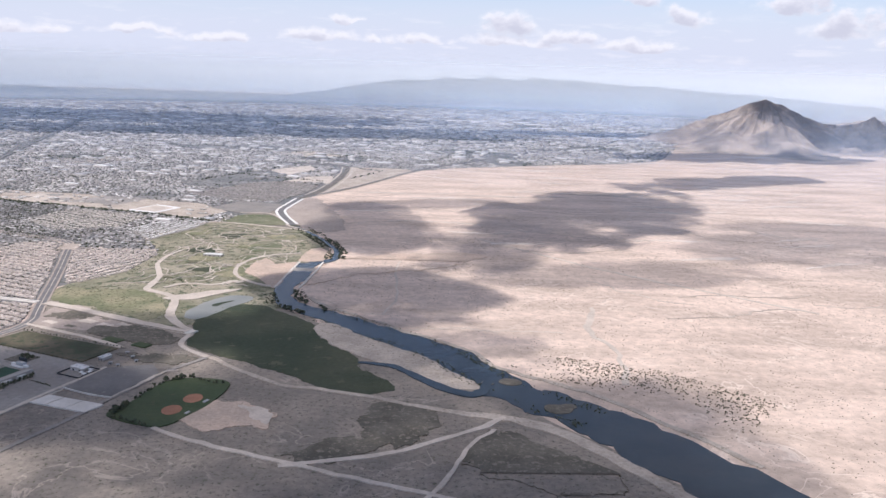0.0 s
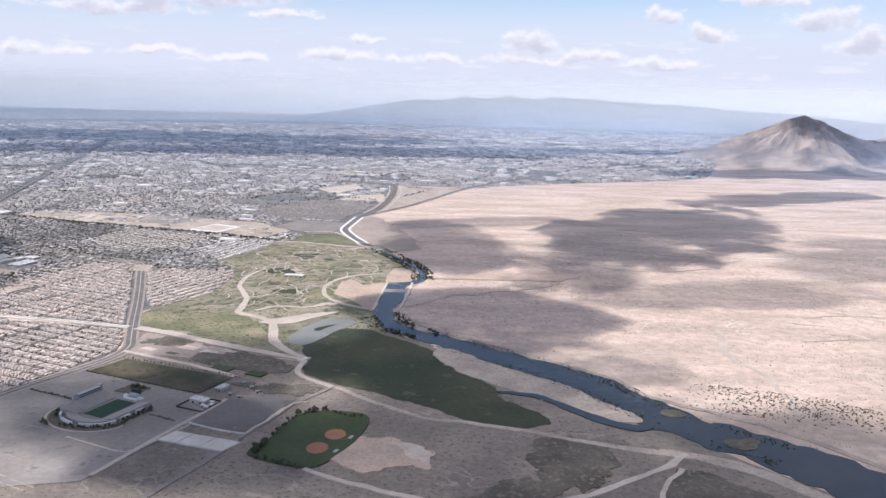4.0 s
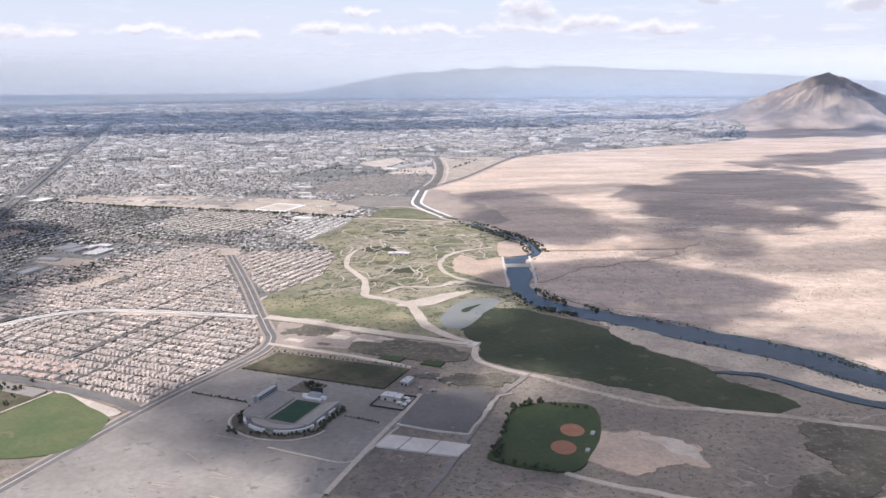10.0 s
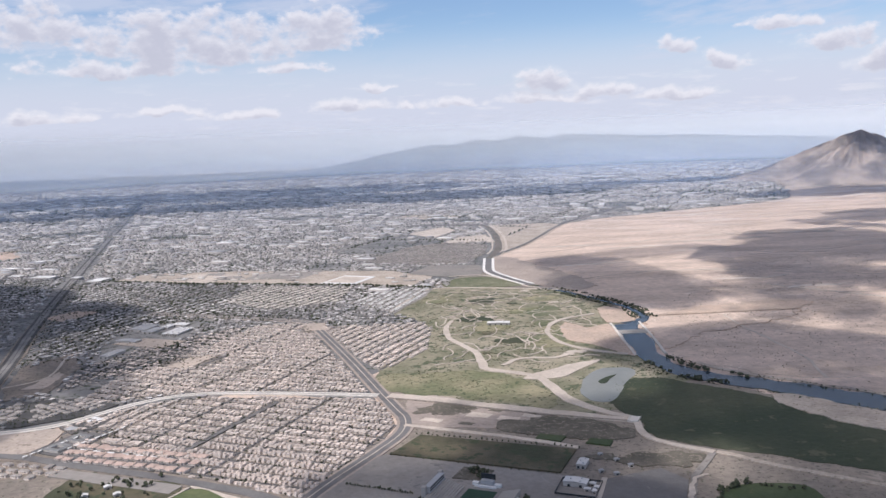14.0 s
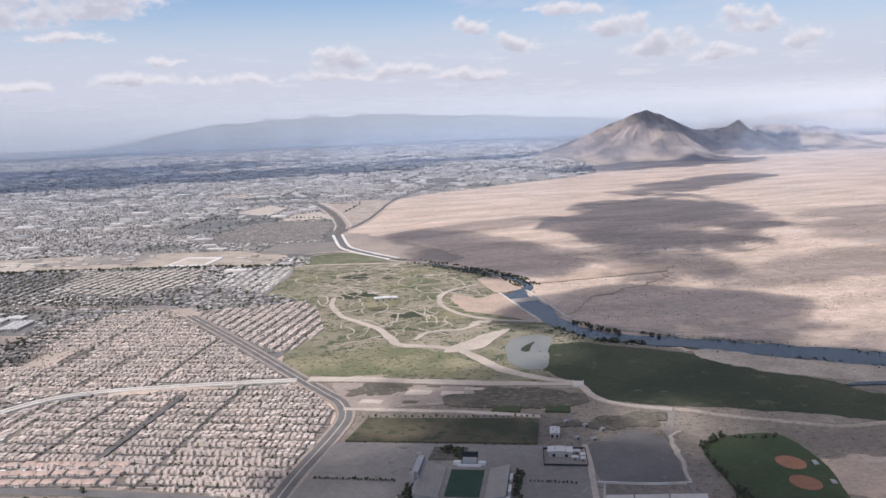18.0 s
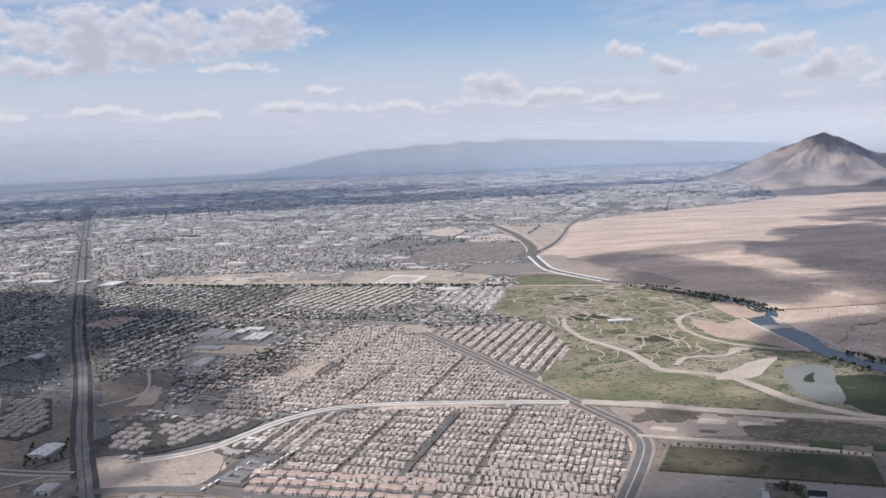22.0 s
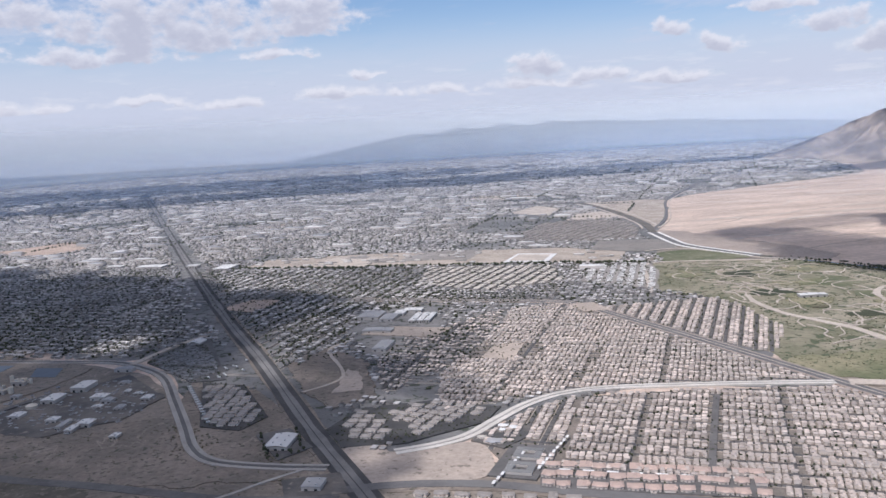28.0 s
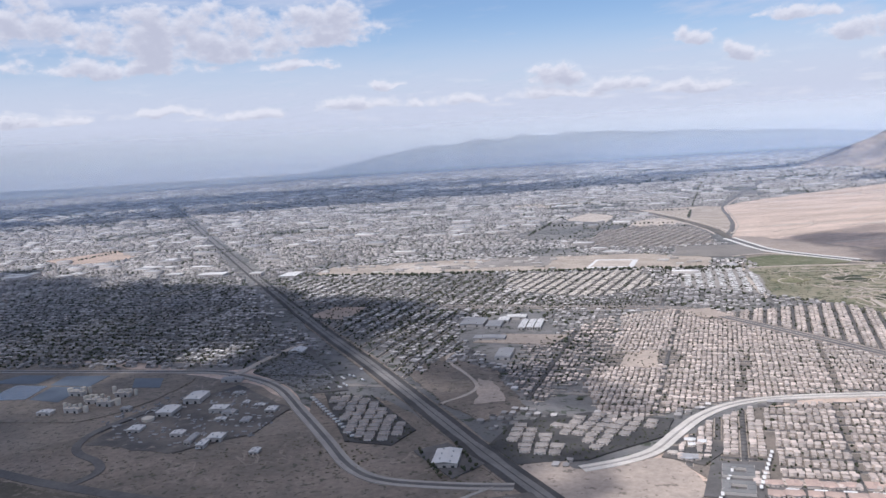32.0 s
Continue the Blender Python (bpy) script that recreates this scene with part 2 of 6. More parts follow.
PLANT_ROOF = surface("beige_plant_roof", (0.60, 0.54, 0.46), (0.52, 0.47, 0.40), 0.1, 20, grain=0.15, bump=0)
BEIGE = surface("beige_paint", (0.64, 0.58, 0.49), (0.56, 0.51, 0.43), 0.2, 12, rough=0.6, grain=0.15, bump=0)
POOL = surface("settling_pool", (0.11, 0.14, 0.18), (0.13, 0.165, 0.205), 0.08, 8, rough=0.6, bump=0.03, grain=0.1)
DEEP_POOL = surface("deep_settling_pool", (0.035, 0.06, 0.10), (0.05, 0.08, 0.125), 0.08, 8, rough=0.15, bump=0.03, grain=0.1)
BROWN_DIRT = surface("brown_field_dirt", (0.27, 0.225, 0.185), (0.175, 0.15, 0.125), 0.035, 14, (0.095, 0.09, 0.068), 0.35, 0.57, grain=0.55, veins=(0.38, 0.325, 0.27), vein_scale=0.03)
LEAF = surface("desert_tree_leaves", (0.044, 0.053, 0.03), (0.07, 0.076, 0.045), 0.2, 12, vary=0.35, bump=0.4)
BUSH = surface("dry_scrub_leaves", (0.12, 0.11, 0.075), (0.155, 0.14, 0.10), 0.2, 12, vary=0.35, bump=0.4)
MARSH_BUSH = surface("wetland_shrub_leaves", (0.065, 0.075, 0.04), (0.11, 0.11, 0.065), 0.2, 12, vary=0.4, bump=0.3)
REED = surface("reed_leaves", (0.032, 0.048, 0.026), (0.05, 0.068, 0.035), 0.2, 12, vary=0.25, bump=0.3)
CHANNEL_GREY = surface("drain_concrete", (0.40, 0.375, 0.345), (0.33, 0.31, 0.285), 0.08, 10, grain=0.25)
LOT_TAN = surface("bare_lot_dirt", (0.48, 0.40, 0.335), (0.39, 0.33, 0.28), 0.04, 14, (0.22, 0.19, 0.155), 0.3, 0.6, grain=0.4)
CARRIAGEWAY = surface("worn_carriageway", (0.17, 0.165, 0.16), (0.23, 0.22, 0.21), 0.08, 10, grain=0.25)
BARK = surface("bark", (0.12, 0.09, 0.065), (0.09, 0.07, 0.05), 1.0, 10)
SEATS = surface("stadium_seating", (0.36, 0.335, 0.305), (0.41, 0.38, 0.35), 0.2, 10, grain=0.15)
TURF = surface("football_turf", (0.028, 0.066, 0.040), (0.036, 0.08, 0.048), 0.1, 8, grain=0.15)
DARK_GLASS = surface("dark_window_band", (0.03, 0.035, 0.04), (0.045, 0.05, 0.055), 0.5, 8, rough=0.15, bump=0, grain=0.1)
STEEL = surface("painted_steel", (0.45, 0.45, 0.46), (0.40, 0.40, 0.41), 0.5, 8, rough=0.5, bump=0, grain=0.1)


# ---- mesh helpers ----
def part(name, bm, material, parent=None, label=""):
    """Links a bmesh as one mesh object, under a parent if given."""
    me = bpy.data.meshes.new(name)
    bm.to_mesh(me)
    bm.free()
    me.materials.append(material)
    ob = new(name, me)
    if parent:
        ob.parent = parent
    return tagged(ob, label)


def holder(name, x, y, z=0.0, turn=0.0):
    ob = new(name)
    ob.empty_display_size = 0.5
    ob.matrix_basis = pose(x, y, z, 0, 0, turn)
    return ob


def smooth(points, steps=6, closed=False):
    """A Catmull-Rom line through points in the plan."""
    p = [Vector((*q, 0)) for q in points]
    count, out = len(p), []
    for i in range(count if closed else count - 1):
        a = p[i - 1] if closed or i else p[0]
        b, c = p[i], p[(i + 1) % count]
        d = p[(i + 2) % count] if closed or i + 2 < count else p[-1]
        for k in range(steps):
            t = k / steps
            out.append(0.5 * (2 * b + (c - a) * t + (2 * a - 5 * b + 4 * c - d) * t * t + (3 * b - a - 3 * c + d) * t ** 3))
    return out if closed else out + [p[-1]]


def ragged(line, amount, scale):
    out = []
    for q in line:
        move = Vector((0, 0, 0))
        for k in range(4):
            v = noise.noise_vector(Vector((q.x * scale * 2.2 ** k, q.y * scale * 2.2 ** k, 3.7 + k)))
            move += Vector((v.x, v.y, 0)) * amount * 0.62 ** k
        out.append(q + move)
    return out


def finer(line, step):
    """The closed line with points at most step apart."""
    out = []
    for a, b in zip(line, line[1:] + line[:1]):
        count = max(1, int((b - a).length / step))
        out += [a.lerp(b, k / count) for k in range(count)]
    return out


LAYER = [0]


def layered(z):
    """Every sheet of ground lies a little above the one before it."""
    LAYER[0] += 1
    return 4 * z + 0.0004 * LAYER[0]


def patch(name, points, z, material, rag=0.0, label="", curved=True, steps=6, parent=None, kind="structure", scale=0.06):
    """A flat piece of ground cut to an outline, with a small kerb-like skirt so that it has depth."""
    z = layered(z)
    line = smooth(points, steps, True) if curved else [Vector((*q, 0)) for q in points]
    if rag:
        length = sum((b - a).length for a, b in zip(line, line[1:]))
        line = ragged(finer(line, max(1.0, length / 500)), rag, scale)
    bm = bmesh.new()
    top = [bm.verts.new((q.x, q.y, z)) for q in line]
    low = [bm.verts.new((q.x, q.y, -0.3)) for q in line]
    for i in range(len(top)):
        j = (i + 1) % len(top)
        bm.faces.new((low[i], low[j], top[j], top[i]))
    edges = [bm.edges.get((top[i], top[(i + 1) % len(top)])) for i in range(len(top))]
    bmesh.ops.triangle_fill(bm, use_beauty=True, use_dissolve=False, edges=edges, normal=(0, 0, 1))
    for face in bm.faces:
        if all(abs(v.co.z - z) < 1e-5 for v in face.verts) and face.normal.z < 0:
            face.normal_flip()
    ob = part(name, bm, material, parent)
    return tagged(ob, label, kind=kind) if kind else tagged(ob, label)


def ribbon(name, points, widths, z, material, label="", rag=0.0, steps=6, parent=None, kind="structure", offset=0.0, curved=True):
    """A road, path or channel along a line in the plan; widths: one, or one at each point."""
    z = layered(z)
    line = smooth(points, steps) if curved else [Vector((*q, 0)) for q in points]
    if rag:
        line = ragged(line, rag, 0.08)
    bm, rows = bmesh.new(), []
    for i, q in enumerate(line):
        ahead = (line[min(i + 1, len(line) - 1)] - line[max(i - 1, 0)]).normalized()
        side = Vector((-ahead.y, ahead.x, 0))
        s = i / max(len(line) - 1, 1) * (len(points) - 1)
        w = widths if not hasattr(widths, "__len__") else float(np.interp(s, range(len(points)), widths))
        if rag:
            w *= 1 + 0.35 * noise.noise(Vector((q.x * 0.1, q.y * 0.1, 5)))
        q = q + side * offset
        rows.append([bm.verts.new((q.x + side.x * w * k, q.y + side.y * w * k, h)) for k, h in ((-0.5, -0.2), (-0.5, z), (0.5, z), (0.5, -0.2))])
    for a, b in zip(rows, rows[1:]):
        for k in range(3):
            bm.faces.new((a[k + 1], a[k], b[k], b[k + 1]))
    ob = part(name, bm, material, parent)
    return tagged(ob, label, kind=kind) if kind else tagged(ob, label)


def bulk(name, template, faces, slots, materials, where, turn, size, label="", category="", kind="stuff", parent=None):
    """Many copies of one small template joined into one mesh: places (n, 3), turns (n), sizes (n, 3)."""
    t, count = np.array(template, float), len(where)
    c, s = np.cos(turn)[:, None], np.sin(turn)[:, None]
    v = t[None] * size[:, None]
    pts = np.stack([v[..., 0] * c - v[..., 1] * s, v[..., 0] * s + v[..., 1] * c, v[..., 2]], -1) + where[:, None]
    flat = np.concatenate([np.array(f) for f in faces])
    totals = np.array([len(f) for f in faces])
    me = bpy.data.meshes.new(name)
    me.vertices.add(count * len(t))
    me.vertices.foreach_set("co", pts.ravel())
    me.loops.add(count * len(flat))
    me.loops.foreach_set("vertex_index", (flat[None] + np.arange(count)[:, None] * len(t)).ravel().astype(np.int32))
    me.polygons.add(count * len(faces))
    starts = np.concatenate([[0], np.cumsum(totals)[:-1]])
    me.polygons.foreach_set("loop_start", (starts[None] + np.arange(count)[:, None] * len(flat)).ravel().astype(np.int32))
    me.polygons.foreach_set("material_index", np.tile(slots, count).astype(np.int32))
    for m in materials:
        me.materials.append(m)
    me.update(calc_edges=True)
    me.validate()
    ob = new(name, me)
    if parent:
        ob.parent = parent
    return tagged(ob, label, category, kind=kind)


def inside(poly, x, y):
    hit = np.zeros(len(x), bool)
    for (x0, y0), (x1, y1) in zip(poly, poly[1:] + poly[:1]):
        cross = (y0 > y) != (y1 > y)
        hit ^= cross & (x < (x1 - x0) * (y - y0) / ((y1 - y0) or 1e-9) + x0)
    return hit


def near_line(points, x, y, width):
    close = np.zeros(len(x), bool)
    for (x0, y0), (x1, y1) in zip(points, points[1:]):
        dx, dy = x1 - x0, y1 - y0
        k = np.clip(((x - x0) * dx + (y - y0) * dy) / (dx * dx + dy * dy), 0, 1)
        close |= np.hypot(x - x0 - k * dx, y - y0 - k * dy) < width
    return close


# a house with a hipped roof, one unit each way; a flat-roofed block; a lumpy crown
HOUSE_V = [(-.5, -.5, 0), (.5, -.5, 0), (.5, .5, 0), (-.5, .5, 0), (-.5, -.5, .72), (.5, -.5, .72), (.5, .5, .72), (-.5, .5, .72),
           (-.54, -.54, .7), (.54, -.54, .7), (.54, .54, .7), (-.54, .54, .7), (-.2, 0, 1), (.2, 0, 1)]
HOUSE_F = [(0, 1, 5, 4), (1, 2, 6, 5), (2, 3, 7, 6), (3, 0, 4, 7), (8, 9, 13, 12), (9, 10, 13), (10, 11, 12, 13), (11, 8, 12)]
HOUSE_S = [0, 0, 0, 0, 1, 1, 1, 1]
BOX_V = HOUSE_V[:4] + [(x, y, 1) for x, y, _ in HOUSE_V[:4]]
BOX_F = [(0, 1, 5, 4), (1, 2, 6, 5), (2, 3, 7, 6), (3, 0, 4, 7), (4, 5, 6, 7)]
BOX_S = [0, 0, 0, 0, 1]


def blob_template(seed, levels=1):
    bm = bmesh.new()
    bmesh.ops.create_icosphere(bm, subdivisions=levels, radius=0.5)
    rng = random.Random(seed)
    v = [tuple(c * (0.75 + 0.5 * rng.random()) + (0.4 if k == 2 else 0) for k, c in enumerate(q.co)) for q in bm.verts]
    f = [tuple(q.index for q in face.verts) for face in bm.faces]
    bm.free()
    return v, f


BLOB_V, BLOB_F = blob_template(4)
E_AXIS, N_AXIS = np.array((0.9165, -0.4)), np.array((0.4, 0.9165))
GRID_TURN = math.atan2(-0.4, 0.9165)


# ---- the plan: roads, water and ground cover, one to about five of true size ----
ROAD_A = [(-446, 755), (-400, 735), (-350, 714), (-326, 702), (-312, 688), (-292, 633), (-273, 576), (-257, 525), (-247, 494), (-242, 478), (-243, 461), (-251, 443), (-267, 414), (-278, 391), (-287, 370), (-300, 338), (-318, 295)]
ROAD_B = [(-278, 391), (-294, 403), (-315, 414), (-342, 427), (-376, 441), (-405, 454), (-438, 459), (-470, 452), (-510, 440), (-560, 432), (-620, 430)]
HIGHWAY = [(-420, 395), (-438, 453), (-458, 516), (-488, 620), (-524, 735), (-602, 1005), (-702, 1360), (-806, 1734), (-960, 2280)]
WASH = [(-428, 485), (-414, 488), (-402, 494), (-390, 507), (-376, 521), (-360, 530), (-340, 532), (-309, 527), (-285, 522), (-256, 515)]
CHANNEL = [(-720, 690), (-676, 675), (-600, 650), (-564, 639), (-546, 624), (-530, 602), (-517, 564), (-506, 530), (-498, 505), (-488, 491), (-468, 482), (-450, 477)]
RIVER = [(-104, 645), (-105, 600), (-107, 560), (-98, 530), (-76, 510), (-45, 482), (-16, 458), (10, 430), (26, 404), (40, 383), (56, 370), (74, 354), (92, 330), (120, 290), (150, 240)]
STREAM = [(-100, 645), (-84, 661), (-86, 690), (-98, 722), (-113, 754), (-133, 788)]
CANAL = [(-133, 788), (-144, 808), (-158, 842), (-168, 872), (-171, 890), (-170, 912), (-165, 971), (-157, 1002), (-148, 1048), (-142, 1126), (-140, 1215), (-146, 1300), (-176, 1322), (-240, 1335)]
DIAGONAL = [(-152, 1003), (-118, 1066), (-88, 1143), (-40, 1270), (31, 1390), (113, 1527), (220, 1690)]
WETLAND = [(-258, 553), (-248, 596), (-231, 672), (-256, 714), (-233, 797), (-213, 809), (-150, 788), (-122, 772), (-104, 730), (-97, 690), (-106, 650), (-116, 605), (-111, 560), (-96, 524), (-120, 500), (-150, 475), (-171, 479), (-250, 519)]
REEDS = [(-140, 451), (-146, 490), (-131, 520), (-112, 520), (-75, 487), (-68, 462), (-43, 430), (-38, 413), (-24, 392), (-22, 380), (-48, 378), (-73, 398), (-107, 418), (-131, 434)]
TOWN = [(-172, 880), (-166, 960), (-147, 1000), (-96, 1128), (-36, 1274), (20, 1326), (90, 1362), (190, 1414), (310, 1466), (400, 1540), (470, 1700), (560, 1950), (900, 2350), (1700, 2600), (2300, 3150), (1900, 4600), (-600, 4600), (-1600, 4600),
        (-3900, 4600), (-3900, 900), (-1500, 760), (-740, 702), (-564, 645), (-540, 628), (-512, 568), (-480, 560), (-452, 500), (-428, 482), (-392, 505), (-340, 528), (-258, 512), (-264, 552), (-232, 600), (-231, 672), (-256, 714), (-233, 797), (-213, 812), (-206, 855)]
TRACT_SOUTH = [(-399, 489), (-376, 516), (-358, 525), (-310, 521), (-258, 510), (-250, 488), (-246, 470), (-252, 449), (-279, 398), (-312, 418), (-376, 446), (-393, 462)]
TRACT_MID = [(-410, 521), (-378, 530), (-357, 536), (-309, 532), (-262, 522), (-279, 576), (-298, 633), (-318, 694), (-352, 690), (-368, 640), (-405, 572)]
TRACT_EAST = [(-303, 678), (-282, 676), (-236, 678), (-228, 660), (-232, 598), (-257, 560), (-268, 580)]
HALL_LOT = [(-437, 462), (-446, 490), (-432, 494), (-428, 485), (-402, 488), (-397, 473), (-403, 458)]


def ground_sheet():
    bm = bmesh.new()
    xs = np.concatenate([np.linspace(-4800, -900, 14), np.linspace(-800, 900, 86), np.linspace(1000, 4400, 12)])
    ys = np.concatenate([np.linspace(-900, 200, 8), np.linspace(240, 1500, 64), np.linspace(1600, 4750, 20)])
    rows = []
    for y in ys:
        row = []
        for x in xs:
            # the open desert east of the river rolls gently
            k = max(0.0, min(1.0, (x - 0.12 * (y - 640) + 40 + max(0.0, 640 - y) * -0.6) / 160)) * (1 if y < 1700 else 0.3)
            k *= 1 if y > 330 else 0
            h = k * (0.08 * noise.noise(Vector((x * 0.011, y * 0.011, 0))) + 0.04 * noise.noise(Vector((x * 0.04, y * 0.04, 2))) - 0.12)
            row.append(bm.verts.new((x, y, h)))
        rows.append(row)
    for a, b in zip(rows, rows[1:]):
        for i in range(len(xs) - 1):
            bm.faces.new((a[i], a[i + 1], b[i + 1], b[i]))
    ob = part("ground", bm, DESERT)
    for p in ob.data.polygons:
        p.use_smooth = True
    return tagged(ob, "pinkish tan desert plain with scattered dry scrub", kind="structure")


ground_sheet()

patch("ground_town", TOWN, 0.02, CITY, 6, "hazy grey-beige town ground between buildings", scale=0.02)
patch("ground_lots", [(-172, 880), (-150, 820), (-112, 760), (-92, 690), (-100, 640), (-110, 540), (-20, 440), (70, 330), (150, 200), (140, 60), (-600, 60), (-740, 300), (-740, 690), (-564, 630), (-512, 560), (-440, 470),
                      (-400, 470), (-280, 395), (-246, 470), (-256, 515), (-255, 550), (-231, 672), (-256, 714), (-233, 797), (-206, 855)], 0.03, DIRT, 4,
      "dry grey-brown dirt flats with scrub beside the river")
patch("ground_tract_south", TRACT_SOUTH, 0.05, YARD, 0, "bare tract ground between tan houses", curved=False)
patch("ground_tract_mid", TRACT_MID, 0.05, YARD, 0, "bare tract ground between tan houses", curved=False)
patch("ground_tract_east", TRACT_EAST, 0.05, YARD, 0, "bare tract ground between tan houses", curved=False)
patch("ground_wetland", WETLAND, 0.06, MARSH, 4, "green-olive wetland park ground with shrubs and pale paths")
patch("ground_marsh_north", [(-222, 650), (-236, 700), (-232, 780), (-210, 800), (-150, 784), (-124, 768), (-112, 730), (-122, 690), (-150, 680), (-165, 640), (-190, 650)], 0.07, MARSH_GREEN, 9, "dull green marsh with scrub and pale openings")
patch("ground_meadow", [(-252, 520), (-200, 500), (-172, 484), (-172, 512), (-182, 533), (-205, 550), (-252, 550)], 0.08, OLIVE, 4, "olive scrub meadow in the wetland park")
patch("ground_reed_bed", REEDS, 0.08, DARK_GREEN, 2.5, "dense dark green reed bed beside the river")

# water
ribbon("water_river", RIVER, [17, 16, 14, 13, 17, 20, 25, 30, 27, 24, 27, 30, 34, 38, 40], 0.10, WATER, "dark blue river winding through the desert edge", rag=2.0)
# shade beside the channel, painted as a patch darker than the desert
patch("ground_painted_shade", [(-171, 905), (-163, 968), (-150, 985), (-120, 905), (-102, 850), (-92, 790), (-112, 772), (-140, 806), (-160, 850)], 0.06, PINK_GRAVEL, 6, "grey-brown flat beside the lined channel, darkened to give its shade", scale=0.04)
patch("ground_channel_wedge", [(-150, 1008), (-143, 1126), (-141, 1215), (-146, 1300), (-60, 1300), (-40, 1275), (-88, 1148), (-118, 1072)], 0.05, SAND, 1, "bare grey-tan wedge of ground between channel and road", curved=False)
ribbon("water_stream", STREAM, [12, 7, 5, 4, 4, 4], 0.10, WATER, "dark pool and stream above the weir", rag=1.0)
ribbon("canal_bed", CANAL[:7], [5, 6, 6, 6.5, 6.5, 6.5, 6.5], 0.10, ROAD, "dark grey bed of the lined wash channel", rag=0.2)
ribbon("canal_cutting", CANAL[6:], [6.5, 7, 9, 8, 7, 6, 6, 5], 0.10, CANAL_DIRT, "dark earth cutting of the wash channel", rag=0.4)
ribbon("canal_lane", CANAL[7:12], 3.0, 0.13, PALE, "pale dirt lane beside the wash channel", rag=0.5, offset=-9)
ribbon("canal_lane", CANAL[7:12], 2.0, 0.13, PALE, "pale dirt lane beside the wash channel", rag=0.5, offset=7)
ribbon("canal_lane", [(-210, 866), (-180, 866), (-164, 842), (-148, 802), (-126, 784), (-112, 784)], 2.2, 0.13, PALE, "pale dirt lane beside the wash channel", rag=0.5)
patch("water_pond", [(-154, 491), (-157, 506), (-151, 527), (-140, 543), (-125, 543), (-124, 532), (-135, 511), (-141, 495), (-147, 488)], 0.10, POND, 1.0, "grey still pond beside the reed bed")
for off in (-4.4, 4.4):
    ribbon("concrete_bank", CANAL[1:7], 2.6, 0.15, BRIGHT_CONCRETE, "pale concrete bank of the wash channel", offset=off)
patch("pond_island", [(-146, 520), (-140, 527), (-134, 531), (-138, 525), (-143, 517)], 0.13, DARK_GREEN, 0.6, "small dark reedy island in the pond")
patch("sandbar", [(-73, 474), (-66, 488), (-43, 467), (-3, 427), (24, 388), (3, 390), (-20, 411), (-54, 444)], 0.14, SAND, 2, "beige sandbar beside the river")
patch("red_bank_west", [(-128, 640), (-113, 645), (-112, 600), (-116, 566), (-130, 590), (-146, 615), (-140, 655)], 0.14, RED_SAND, 2, "reddish bare bank beside the weir")
patch("red_bank_east", [(-92, 648), (-96, 590), (-86, 585), (-60, 615), (0, 640), (40, 690), (-30, 690), (-70, 668)], 0.10, RED_SAND, 7, "reddish bare bank beside the weir")
patch("sand_flat", [(-112, 650), (-93, 652), (-90, 668), (-93, 690), (-103, 702), (-110, 684)], 0.14, RED_SAND, 2, "pale sand flat beside the river")
ribbon("river_shore", [(-86, 545), (-73, 526), (-28, 484), (3, 459), (21, 442), (32, 420), (60, 398), (79, 383), (101, 356), (135, 310)], 3.2, 0.13, SAND, "pale sandy river shore", rag=2)
ribbon("south_shore", [(-120, 421), (-80, 388), (-60, 382), (-31, 373), (-8, 363), (17, 355), (33, 353), (50, 343), (66, 328), (83, 304), (105, 270)], [3, 3, 3, 3, 3.5, 5, 7, 7, 7, 7, 7], 0.13, SAND, "wide pale dirt track along the river", rag=1)

# asphalt and concrete
ribbon("road_arterial", ROAD_A, 5.2, 0.12, ROAD, "wide grey arterial road round the housing tract")
ribbon("road_arterial_median", ROAD_A, 0.5, 0.135, PALE, "thin pale median of the arterial road")
for o in (-3.3, 3.3):
    ribbon("pavement_arterial", ROAD_A, 1.3, 0.11, PINK_GRAVEL, "pale dirt verge of the arterial road", offset=o)
ribbon("road_cross", ROAD_B, 4.8, 0.13, ROAD, "grey two-lane road past the housing tract")
ribbon("road_cross_verge", ROAD_B[:7], 8.5, 0.09, BROWN_DIRT, "pale dirt verge of the crossroad")
patch("dirt_by_hall", [(-516, 592), (-486, 575), (-470, 540), (-450, 484), (-446, 470), (-470, 468), (-500, 495), (-512, 540)], 0.05, BROWN_DIRT, 1, "brown dirt between channel and highway", curved=False)
ribbon("road_verge", HIGHWAY[:5], 11.5, 0.10, BROWN_DIRT, "brown dirt verge of the highway", rag=0.8)
ribbon("road_highway", HIGHWAY, 9.0, 0.12, DARK_ROAD, "long straight dark highway into the town")
ribbon("road_carriageway", HIGHWAY, 4.6, 0.15, CARRIAGEWAY, "paler worn carriageway of the highway", rag=0.1)
ribbon("road_median", HIGHWAY, 0.35, 0.16, DARK_ROAD, "thin dark median of the highway")
ribbon("flood_channel", WASH, [5, 5, 5, 5, 5, 4.5, 4.5, 4.5, 4.5, 4.5], 0.16, CONCRETE, "pale concrete flood channel curving through the tracts")
ribbon("flood_channel_bed", WASH, 0.7, 0.19, CHANNEL_GREY, "narrow grey strip along the flood channel bed")
ribbon("drain_channel", CHANNEL, 5.0, 0.15, CHANNEL_GREY, "pale concrete drainage channel round the industrial lots")
# the shadow down in the channel, drawn as a flat dark strip
ribbon("drain_bed_shade", CHANNEL, 1.5, 0.18, STREET, "dark strip of painted shade along the drainage channel bed")
ribbon("dirt_road_strip", [(-251, 514), (-226, 503), (-194, 486), (-170, 474), (-142, 462)], 7, 0.12, PALE, "pale graded dirt road along the wetland", rag=0.8)
